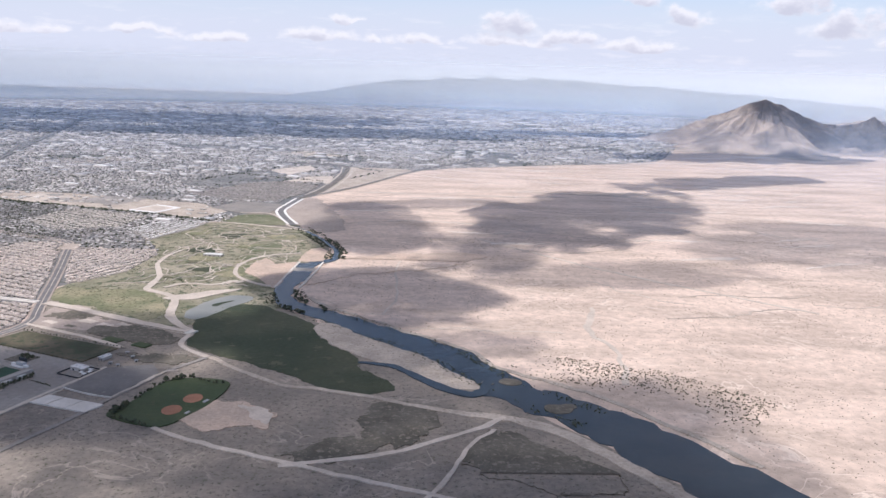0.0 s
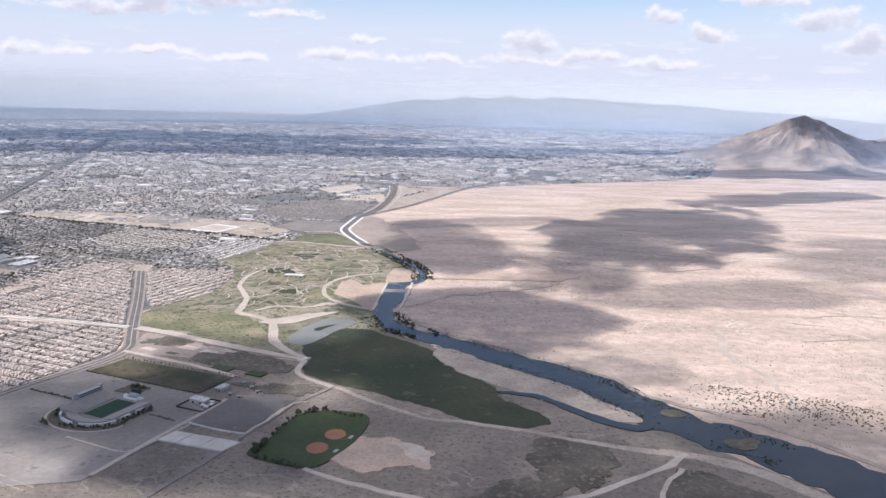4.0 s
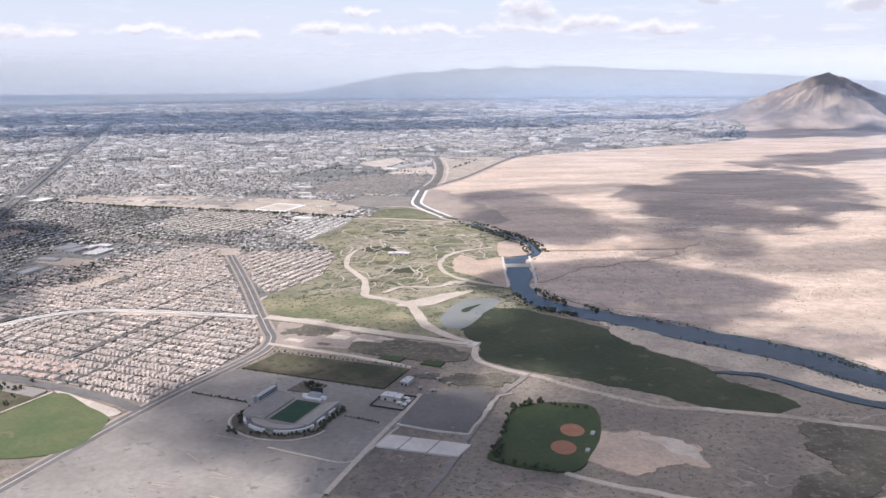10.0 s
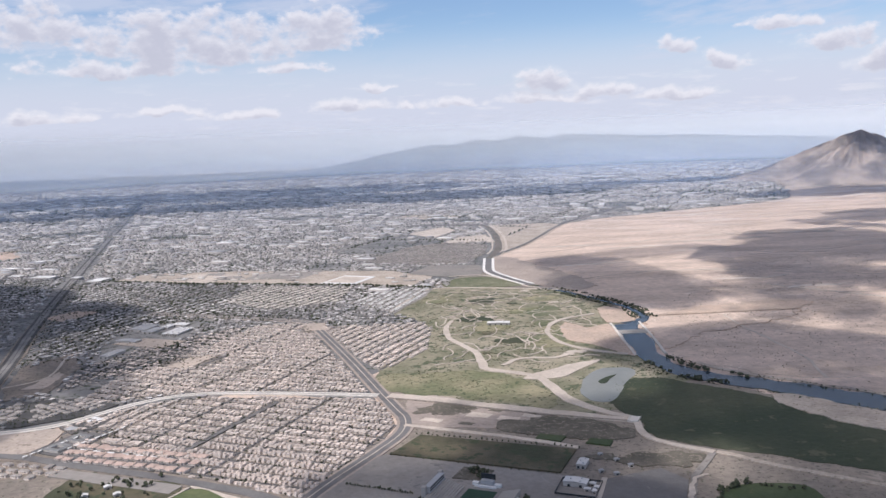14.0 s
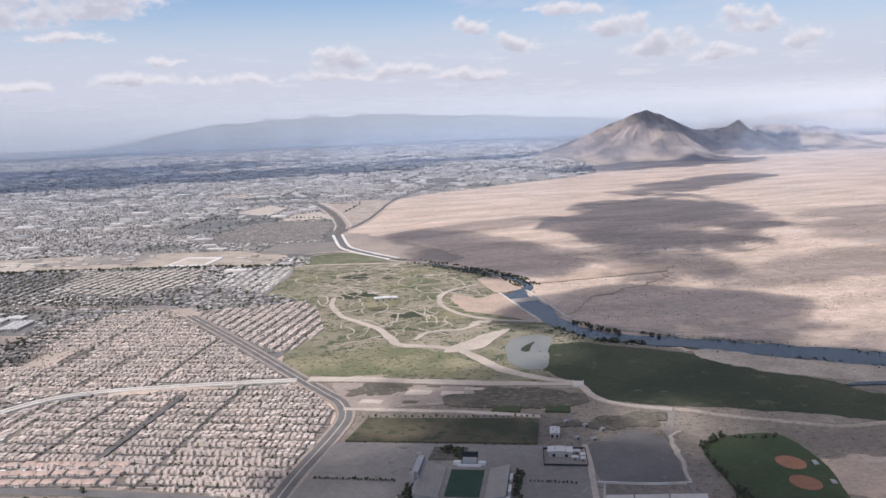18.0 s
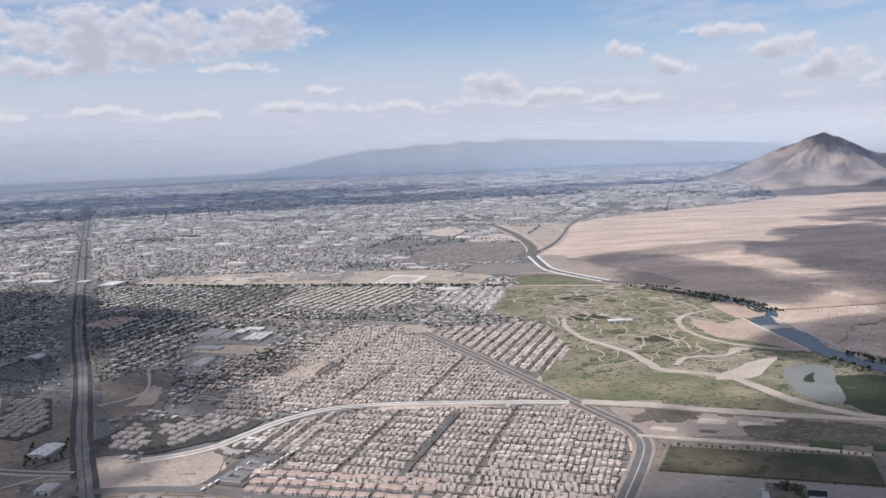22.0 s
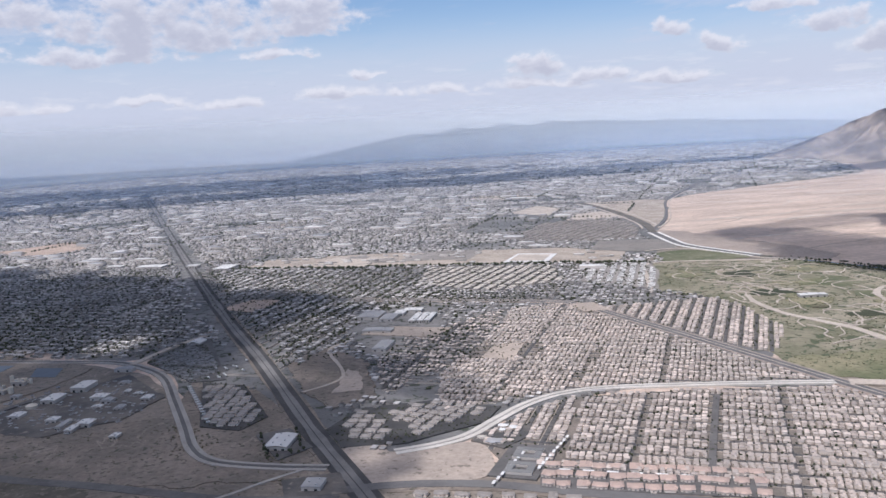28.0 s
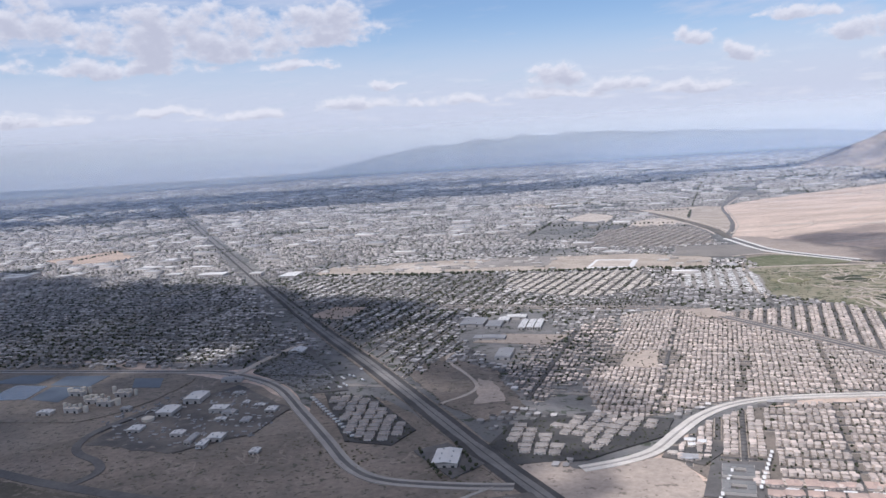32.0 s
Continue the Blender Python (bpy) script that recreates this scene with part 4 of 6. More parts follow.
# bearing, height, half width and half height of the far clouds, in degrees
FAR_CLOUDS = [(-15.0, 7.6, 8.6, 2.1), (-24.0, 8.4, 4.5, 1.9), (-6.5, 8.0, 3.6, 1.9), (-19.0, 5.6, 5.5, 0.8), (-16.5, 2.6, 2.7, 0.42), (-11.7, 2.4, 2.2, 0.42), (-4.6, 2.8, 2.8, 0.62), (-2.6, 3.9, 1.3, 0.35), (-1.0, 2.7, 0.9, 0.5),
              (2.2, 2.7, 2.1, 0.48), (8.5, 3.9, 2.0, 1.2), (8.4, 2.7, 3.2, 0.5), (12.6, 3.1, 2.3, 0.65), (17.2, 5.7, 1.7, 0.75), (20.0, 4.5, 1.7, 0.75), (23.6, 6.6, 2.8, 0.65), (27.1, 5.4, 2.6, 0.8), (29.9, 4.1, 3.0, 1.0),
              (33.4, 3.2, 2.2, 0.6), (35.0, 5.3, 2.4, 1.0), (38.4, 4.0, 1.5, 0.8), (17.0, 2.6, 3.6, 0.45), (-24.0, 2.5, 3.0, 0.4), (-8.0, 5.4, 2.6, 0.5)]


def far_sky_material(radius):
    m = bpy.data.materials.new("far_clouds")
    m.use_nodes = True
    n = Nodes(m.node_tree)
    split = n.add("SeparateXYZ")
    n.link(n.add("NewGeometry").outputs["Position"], split.inputs[0])
    east = n.math("SUBTRACT", split.outputs["X"], MIDWAY[0])
    north = n.math("SUBTRACT", split.outputs["Y"], MIDWAY[1])
    az = n.math("MULTIPLY", n.math("ARCTAN2", east, north), 57.2958)
    el = n.math("MULTIPLY", n.math("ARCTANGENT", n.math("DIVIDE", n.math("SUBTRACT", split.outputs["Z"], 122.0), radius)), 57.2958)

    def plane(a, e):
        node = n.add("CombineXYZ")
        n.feed(node.inputs[0], a)
        n.feed(node.inputs[1], e)
        return node.outputs[0]

    def billows(height):
        """How far inside a cloud a point lies: soft ellipses with flat bases, bent and torn by noise."""
        p = plane(az, n.math("MULTIPLY", height, 1.5))
        bend = n.add("TexNoise")
        n.link(p, bend.inputs["Vector"])
        bend.inputs["Scale"].default_value, bend.inputs["Detail"].default_value = 0.42, 3
        move = n.add("SeparateColor")
        n.link(bend.outputs["Color"], move.inputs[0])
        a = n.math("MULTIPLY_ADD", n.math("SUBTRACT", move.outputs[0], 0.5), 4.2, az)
        h = n.math("MULTIPLY_ADD", n.math("SUBTRACT", move.outputs[1], 0.5), 1.3, height)
        best = None
        for at, e, w, tall in FAR_CLOUDS:
            dx = n.math("MULTIPLY", n.math("SUBTRACT", a, at), 0.85 / w)
            dy = n.math("SUBTRACT", h, e - tall * 0.45)
            dy = n.math("MAXIMUM", n.math("MULTIPLY", dy, 0.72 / tall), n.math("MULTIPLY", dy, -1.6 / tall))
            lump = n.math("SUBTRACT", 1.0, n.math("MULTIPLY_ADD", dx, dx, n.math("MULTIPLY", dy, dy)))
            best = lump if best is None else n.math("MAXIMUM", best, lump)
        best = n.math("MAXIMUM", best, -1.5)
        torn = n.math("SUBTRACT", n.noise(p, 0.50, 9, 0.57), 0.5)
        knobs = n.add("TexVoronoi", feature="SMOOTH_F1")
        n.link(p, knobs.inputs["Vector"])
        knobs.inputs["Scale"].default_value, knobs.inputs["Smoothness"].default_value, knobs.inputs["Detail"].default_value = 1.5, 0.7, 2.0
        round_tops = n.math("SUBTRACT", 0.36, knobs.outputs["Distance"])
        return n.math("MULTIPLY_ADD", round_tops, 0.5, n.math("MULTIPLY_ADD", torn, 3.1, n.math("MULTIPLY_ADD", best, 1.35, 0.10)))

    body = billows(el)
    above = billows(n.math("ADD", el, 0.38))
    cumulus = n.ramp(body, -0.15, 1.0)
    # thin high cloud drawn out in streaks, with a blue gap between
    streaks = n.noise(plane(n.math("MULTIPLY_ADD", el, 0.10, n.math("MULTIPLY", az, 0.06)), n.math("MULTIPLY_ADD", az, -0.05, n.math("MULTIPLY", el, 0.34))), 1.6, 8, 0.62)
    blue_gap = n.math("MULTIPLY", n.ramp(el, 2.6, 6.0), n.ramp(n.math("ABSOLUTE", n.math("SUBTRACT", az, 6.0)), 12.0, 4.0))
    thin = n.math("MULTIPLY", n.ramp(n.math("SUBTRACT", streaks, n.math("MULTIPLY", blue_gap, 0.17)), 0.36, 0.66), 0.66)
    veil = n.math("MULTIPLY", n.ramp(el, 8.5, 1.8), n.ramp(streaks, 0.12, 0.50))
    thin = n.math("MAXIMUM", thin, n.math("MULTIPLY", veil, 0.86))
    # rows of broken small cloud low in the veil
    rows = n.noise(plane(n.math("MULTIPLY", az, 0.30), n.math("MULTIPLY", el, 1.5)), 1.0, 8, 0.6)
    scraps = n.math("MULTIPLY", n.ramp(rows, 0.52, 0.68), n.math("MULTIPLY", n.ramp(el, 0.8, 1.8), n.ramp(el, 5.2, 3.2)))
    solid = n.math("MAXIMUM", cumulus, n.math("MULTIPLY", scraps, 0.55))
    cover = n.math("MAXIMUM", n.math("MULTIPLY", solid, 0.94), thin)
    cover = n.math("MULTIPLY", cover, n.ramp(el, -3.2, -0.4))
    # sunlit tops, grey where more cloud lies above
    shade = n.math("MULTIPLY", n.ramp(above, 0.0, 1.5), cumulus)
    white = n.mix(solid, (0.77, 0.80, 0.87), (0.98, 0.96, 0.95))
    colour = n.mix(n.math("MULTIPLY", shade, 0.85), white, (0.64, 0.64, 0.70))
    glow = n.add("Emission")
    n.link(colour, glow.inputs["Color"])
    glow.inputs["Strength"].default_value = 0.80
    clear = n.add("BsdfTransparent")
    both = n.add("MixShader")
    n.link(cover, both.inputs[0])
    n.link(clear.outputs[0], both.inputs[1])
    n.link(glow.outputs[0], both.inputs[2])
    n.link(both.outputs[0], n.add("OutputMaterial").inputs["Surface"])
    return m


arc_sheet("backdrop_clouds", far_sky_material(3350.0), 3350, 150, 1150, "distant white cumulus clouds in a hazy blue sky", 140)


# ---- the town ----
def tract(name, poly, along, spacing, lot, depth, height, seed, roof=ROOF, wall=WALL, label="", keep=1.0, block=62.0, limit=0, avoid=()):
    """Rows of tan tract houses back to back along streets; the first ones are things, the rest one mesh. Returns (x, y, turn, sizes)."""
    rng = np.random.default_rng(seed)
    a = np.array(along) / np.hypot(*along)
    b = np.array((-a[1], a[0]))
    pts = np.array(poly)
    pa, pb = pts @ a, pts @ b
    spots = []
    for col, s in enumerate(np.arange(pb.min(), pb.max(), spacing)):
        for side in (spacing * 0.5 - depth * 0.40, -(spacing * 0.5 - depth * 0.40)):
            run = np.arange(pa.min(), pa.max(), lot) + rng.uniform(0, 0.4)
            run = run[np.abs((run - pa.min() + block * 0.5) % block - 0.0) > 2.2]
            for r in run:
                spots.append((r, s + side))
    spots = np.array(spots)
    spots += rng.normal(0, 0.16, spots.shape)
    xy = spots[:, :1] * a + spots[:, 1:] * b
    ok = inside(poly, xy[:, 0], xy[:, 1]) & (rng.random(len(xy)) < keep)
    for line, w in avoid:
        ok &= ~near_line(line, xy[:, 0], xy[:, 1], w)
    xy = xy[ok]
    lane = np.array([(r, s) for s in np.arange(pb.min(), pb.max(), spacing) for r in np.arange(pa.min(), pa.max(), 3.0)])
    lane = lane[:, :1] * a + lane[:, 1:] * b
    lane = lane[inside(poly, lane[:, 0], lane[:, 1])]
    bulk(name + "_streets", BOX_V, BOX_F, BOX_S, (STREET, STREET), np.c_[lane, np.full(len(lane), 0.0)], np.full(len(lane), math.atan2(a[1], a[0])),
         np.tile((3.1, 1.9, 0.27), (len(lane), 1)), "dark asphalt streets between house rows", kind="structure")
    bulk(name + "_pavements", BOX_V, BOX_F, BOX_S, (PALE, PALE), np.c_[lane, np.full(len(lane), 0.0)], np.full(len(lane), math.atan2(a[1], a[0])),
         np.tile((3.1, 2.5, 0.24), (len(lane), 1)), "pale pavements along the house rows", kind="structure")
    cross = np.array([(r, s) for r in np.arange(pa.min() + block * 0.5, pa.max(), block) for s in np.arange(pb.min(), pb.max(), 3.0)])
    cross = cross[:, :1] * a + cross[:, 1:] * b
    cross = cross[inside(poly, cross[:, 0], cross[:, 1])]
    if len(cross):
        bulk(name + "_cross_streets", BOX_V, BOX_F, BOX_S, (STREET, STREET), np.c_[cross, np.full(len(cross), 0.0)], np.full(len(cross), math.atan2(b[1], b[0])),
             np.tile((3.1, 1.7, 0.29), (len(cross), 1)), "dark asphalt cross streets of the tract", kind="structure")
    turn = np.full(len(xy), math.atan2(a[1], a[0])) + rng.choice((0, math.pi / 2), len(xy), p=(0.8, 0.2))
    size = np.stack([lot * rng.uniform(0.54, 0.76, len(xy)), depth * rng.uniform(0.52, 0.76, len(xy)), height * rng.choice((0.72, 1.0, 1.25), len(xy))], -1)
    return xy, turn, size, roof, wall, name, label


def yard_trees(name, poly, count, seed, scale=1.0):
    rng = np.random.default_rng(seed)
    pts = np.array(poly)
    x, y = rng.uniform(pts[:, 0].min(), pts[:, 0].max(), count), rng.uniform(pts[:, 1].min(), pts[:, 1].max(), count)
    ok = inside(poly, x, y)
    p = np.c_[x, y][ok]
    k = len(p)
    size = rng.uniform(0.5, 1.2, (k, 3)) * scale
    bulk(name, BLOB_V, BLOB_F, [0] * len(BLOB_F), (LEAF,), np.c_[p, np.full(k, 0.2)], rng.uniform(0, 6.3, k), size, "small dark yard trees between tract houses", "trees")


def house_stuff(made, start=0):
    xy, turn, size, roof, wall, name, label = made
    where = np.c_[xy, np.full(len(xy), 0.2)]
    bulk(name, HOUSE_V, HOUSE_F, HOUSE_S, (wall, roof), where[start:], turn[start:], size[start:], label, "houses")


def near_first(made, x, y):
    xy = made[0]
    order = np.argsort(np.hypot(xy[:, 0] - x, xy[:, 1] - y))
    return (xy[order], made[1][order], made[2][order], *made[3:])


def single_houses(made, count, label):
    """The nearest houses, each one a thing with its walls and roof."""
    protos = []
    rng = random.Random(3)
    for k in range(4):
        tall = (0.85, 1.0, 1.15, 1.3)[k]
        base = holder("house", 0, 0)
        for nm, mat in (("house_wall", WALL), ("roof", ROOF)):
            bm = bmesh.new()
            if nm == "house_wall":
                v = [bm.verts.new((x, y, z * tall)) for x, y, z in HOUSE_V[:8]]
                for f in HOUSE_F[:4]:
                    bm.faces.new([v[i] for i in f])
                # a lower garage wing
                w = [bm.verts.new((x * 0.5 + 0.3, y * 0.5 - 0.42, z * 0.7 * tall)) for x, y, z in HOUSE_V[:8]]
                for f in HOUSE_F[:4]:
                    bm.faces.new([w[i] for i in f])
            else:
                ridge = rng.uniform(0.12, 0.28)
                v = [bm.verts.new((x if i < 12 else math.copysign(ridge, x), y, z * tall)) for i, (x, y, z) in enumerate(HOUSE_V)]
                for f in HOUSE_F[4:]:
                    bm.faces.new([v[i] for i in f])
                bm.faces.new([v[i] for i in (11, 10, 9, 8)])
                w = [bm.verts.new((x * 0.5 + 0.3, y * 0.5 - 0.42, z * 0.7 * tall)) for x, y, z in HOUSE_V]
                for f in HOUSE_F[4:]:
                    bm.faces.new([w[i] for i in f])
                for q in [q for q in bm.verts if not q.link_faces]:
                    bm.verts.remove(q)
            part(nm, bm, mat, base)
        tagged(base, label, "house", "tract houses")
        protos.append(base)
    xy, turn, size = made[:3]
    for i in range(min(count, len(xy))):
        m = pose(xy[i, 0], xy[i, 1], 0.2, 0, 0, math.degrees(turn[i]))
        ob = protos[i % 4]
        ob.scale = tuple(size[i])
        if i < 4:
            ob.matrix_basis = m @ Matrix.Diagonal((*size[i], 1))
        else:
            copy_thing(ob, m)


HOUSE_LABEL = "tan stucco tract house with a pinkish tile roof"
TRACT_WEST_PART = [(-399, 489), (-376, 516), (-356, 525), (-366, 492), (-384, 450), (-393, 462)]
TRACT_EAST_PART = [(-354, 525), (-310, 521), (-258, 510), (-250, 488), (-246, 470), (-252, 449), (-279, 398), (-312, 418), (-376, 446), (-381, 452), (-364, 492)]
APARTMENTS_CLEAR = (([(-396, 458), (-362, 445), (-330, 432)], 8), ([(-400, 470), (-382, 478)], 8), ([(-305, 512), (-334, 449), (-340, 432)], 2.0))
south = near_first(tract("tract_houses", TRACT_EAST_PART, E_AXIS, 7.9, 2.3, 3.0, 1.2, 1, avoid=APARTMENTS_CLEAR, block=48.0, label="rows of tan stucco tract houses with pinkish tile roofs"), -330, 400)
single_houses(south, 300, HOUSE_LABEL)
house_stuff(south, 300)
house_stuff(tract("tract_houses_west", TRACT_WEST_PART, N_AXIS, 7.9, 2.3, 3.0, 1.2, 4, avoid=APARTMENTS_CLEAR, label="rows of tan stucco tract houses with pinkish tile roofs"))
ribbon("road_tract", [(-305, 512), (-334, 449), (-341, 430)], 2.4, 0.16, STREET, "dark straight street through the housing tract")
house_stuff(tract("tract_houses_north", TRACT_MID, E_AXIS, 7.3, 2.2, 2.9, 1.15, 2, avoid=(([(-377, 600), (-366, 598)], 13), ([(-308, 688), (-308, 670)], 9), ([(-352, 543), (-327, 591)], 1.6)), label="rows of tan tract houses behind the flood channel"))
house_stuff(tract("tract_houses_east", TRACT_EAST, (0.45, 0.9), 6.8, 2.1, 2.7, 1.15, 3, label="rows of tan tract houses beside the wetland"))


FAR_TRACT = [(-300, 983), (-245, 1099), (-206, 1114), (-158, 1080), (-166, 1010), (-191, 945), (-239, 945)]
house_stuff(tract("far_tract_houses", FAR_TRACT, (0.62, 0.78), 8.5, 2.6, 3.0, 1.2, 8, TAN_ROOF, FAR_WALL, "rows of brown-roofed houses beside the wash channel", 0.95, 60.0, avoid=((CANAL, 9),)))
patch("ground_far_tract", FAR_TRACT, 0.05, YARD, 0, "bare tract ground between brown-roofed houses", curved=False)

# older blocks of the town, in rows
OLD_BLOCKS = [[(-430, 548), (-405, 575), (-368, 640), (-356, 690), (-392, 660), (-418, 640), (-432, 606)],
              [(-720, 715), (-566, 655), (-536, 690), (-560, 790), (-612, 960), (-700, 980), (-760, 900)],
              [(-508, 690), (-478, 600), (-450, 612), (-446, 650), (-446, 715), (-396, 722), (-388, 790), (-402, 862), (-536, 905), (-580, 925), (-548, 800)],
              [(-388, 716), (-332, 705), (-300, 762), (-348, 738), (-398, 780)]]
for k, (poly, along, row, lot, roof) in enumerate(zip(OLD_BLOCKS, (E_AXIS, E_AXIS, N_AXIS, E_AXIS), (7.6, 8.4, 8.6, 8.0), (2.2, 2.7, 2.6, 2.3), (ROOF, FAR_ROOF, FAR_ROOF, FAR_ROOF))):
    house_stuff(tract("old_block_houses", poly, along, row, lot, 3.0, 1.2, 70 + k, roof, FAR_WALL, "rows of older town houses under dark trees", 0.72, 44.0, avoid=((HIGHWAY, 14), (ROAD_A, 6), (CHANNEL, 8), (WASH, 6), ([(-427, 690), (-403, 690)], 20), ([(-428, 640), (-430, 618)], 12),
                ([(-520, 760), (-505, 760)], 16), ([(-370, 600), (-368, 596)], 16), ([(-458, 612), (-457, 568)], 9), ([(-428, 655), (-402, 650)], 14))))
for k, (count, size) in enumerate(((600, 1.1), (5500, 1.25), (3600, 1.2), (800, 1.2))):
    yard_trees("old_block_trees", OLD_BLOCKS[k], count, 85 + k, size)
yard_trees("yard_trees", TRACT_SOUTH, 1500, 61)
yard_trees("yard_trees_north", TRACT_MID, 2400, 62)
yard_trees("yard_trees_east", TRACT_EAST, 600, 63)


def far_town():
    rng = np.random.default_rng(11)
    parks = [*OLD_BLOCKS, TRACT_SOUTH, TRACT_MID, TRACT_EAST, [(-292, 760), (-266, 812), (-226, 812), (-231, 776), (-255, 712)], [(-402, 785), (-387, 862), (-294, 834), (-298, 768), (-350, 743)],
             [(-452, 512), (-440, 533), (-412, 535), (-386, 521), (-394, 506), (-424, 492), (-446, 493)], [(-545, 632), (-528, 682), (-521, 672), (-500, 620), (-475, 533), (-484, 520), (-510, 560)],
             [(-545, 928), (-445, 893), (-290, 842), (-245, 824), (-225, 870), (-262, 915), (-420, 960), (-520, 970)], [(-443, 650), (-440, 712), (-396, 716), (-392, 668), (-420, 606), (-436, 612)],
             [(-255, 1236), (-204, 1307), (-187, 1250), (-218, 1180)], [(-212, 1118), (-187, 1170), (-152, 1186), (-146, 1105)], [(-530, 755), (-512, 782), (-492, 772), (-506, 738)],
             [(-252, 880), (-230, 945), (-176, 932), (-172, 860), (-213, 850)], [(-384, 590), (-373, 616), (-359, 611), (-370, 583)], [(-474, 604), (-457, 638), (-436, 600), (-434, 548), (-450, 536), (-462, 556)], [(-854, 1182), (-783, 1250), (-740, 1160), (-772, 1117)]]
    roads = [(HIGHWAY, 11), (ROAD_A, 8), (WASH, 5), (CHANNEL, 8), (CANAL, 15), (DIAGONAL, 9)]
    parks.append(FAR_TRACT)
    parks.append([(-150, 1000), (-143, 1126), (-141, 1215), (-146, 1300), (-60, 1300), (-40, 1275), (-88, 1148), (-118, 1072)])

    def scatter(count, near, far, spread=44, parks=parks):
        r = np.sqrt(rng.uniform(near ** 2, far ** 2, count))
        b = np.radians(rng.uniform(-spread, spread + 4, count))
        x, y = -260 + r * np.sin(b), 140 + r * np.cos(b)
        ok = inside(TOWN, x, y)
        for p in parks:
            ok &= ~inside(p, x, y)
        for line, w in roads:
            ok &= ~near_line(line, x, y, w)
        return x[ok], y[ok]

    def snap(x, y, step_e, step_n, wobble):
        p = np.c_[x, y]
        e, n = p @ E_AXIS, p @ N_AXIS
        e = np.round(e / step_e) * step_e + rng.normal(0, wobble, len(e))
        n = np.round(n / step_n) * step_n + rng.normal(0, wobble * 0.4, len(n))
        return e[:, None] * E_AXIS + n[:, None] * N_AXIS

    def zone(p, scale, z):
        return np.array([noise.noise(Vector((q[0] * scale, q[1] * scale, z))) for q in p])

    for name, count, near, far, lot, row, high, label in (
            ("town_houses_near", 42000, 280, 900, 2.8, 5.0, 1.5, "tan and grey town houses in rows under trees"),
            ("town_houses_mid", 60000, 900, 1600, 3.0, 5.6, 1.5, "hazy rows of pale town houses"),
            ("town_houses_far", 60000, 1600, 3200, 6.0, 11.0, 2.0, "distant pale speckle of town roofs")):
        x, y = scatter(count, near, far)
        p = snap(x, y, lot * 1.1, row, lot * 0.1)
        p = p[zone(p, 0.012 if near < 900 else 0.006, 1.0) > -0.28]
        p = np.unique(p.round(1), axis=0)
        k = len(p)
        size = np.stack([lot * rng.uniform(0.6, 1.0, k), row * 0.62 * rng.uniform(0.5, 1.0, k), high * rng.uniform(0.7, 1.3, k)], -1)
        shape = (HOUSE_V, HOUSE_F, HOUSE_S) if near < 900 else (BOX_V, BOX_F, BOX_S)
        bulk(name, *shape, (FAR_WALL, FAR_ROOF), np.c_[p, np.zeros(k)], np.full(k, GRID_TURN), size, label, "houses")
    for name, count, near, far, big, label in (("town_blocks_near", 130, 660, 1000, 10, "pale flat-roofed commercial buildings"), ("town_blocks", 2300, 1000, 2000, 11, "white flat-roofed commercial buildings in the town"),
                                               ("town_blocks_far", 3600, 2000, 3200, 20, "distant white commercial roofs")):
        x, y = scatter(count, near, far)
        p = snap(x, y, 6, 6, 0.5)
        k = len(p)
        size = np.stack([big * rng.uniform(0.5, 2.2, k), big * rng.uniform(0.4, 1.1, k), rng.uniform(1.6, 3.6, k)], -1)
        white = rng.random(k) < 0.5
        for tag, pick, mat in (("", white, WHITE_ROOF), ("_grey", ~white, GREY_ROOF)):
            bulk(name + tag, BOX_V, BOX_F, BOX_S, (FAR_WALL, mat), np.c_[p, np.zeros(k)][pick], np.full(pick.sum(), GRID_TURN), size[pick], label, "buildings")
    for name, count, near, far, s, label in (("town_trees_near", 36000, 280, 900, 1.6, "dark green trees among the houses"), ("town_trees_mid", 42000, 900, 1700, 1.7, "dark trees among town blocks"),
                                             ("town_trees_far", 26000, 1700, 3200, 3.6, "dark distant town trees")):
        x, y = scatter(count, near, far, 44, parks[4:])
        p = np.c_[x, y]
        p = p[zone(p, 0.008, 6.0) + 0.25 * rng.standard_normal(len(p)) > -0.05]
        k = len(p)
        size = np.stack([s * rng.uniform(0.6, 1.6, k), s * rng.uniform(0.6, 1.6, k), s * rng.uniform(0.6, 1.1, k)], -1)
        bulk(name, BLOB_V, BLOB_F, [0] * len(BLOB_F), (LEAF,), np.c_[p, np.zeros(k)], rng.uniform(0, 6.3, k), size, label, "trees")


far_town()


POND_EDGE = [(-160, 488), (-157, 521), (-142, 540), (-121, 547), (-126, 524), (-140, 514), (-147, 488)]


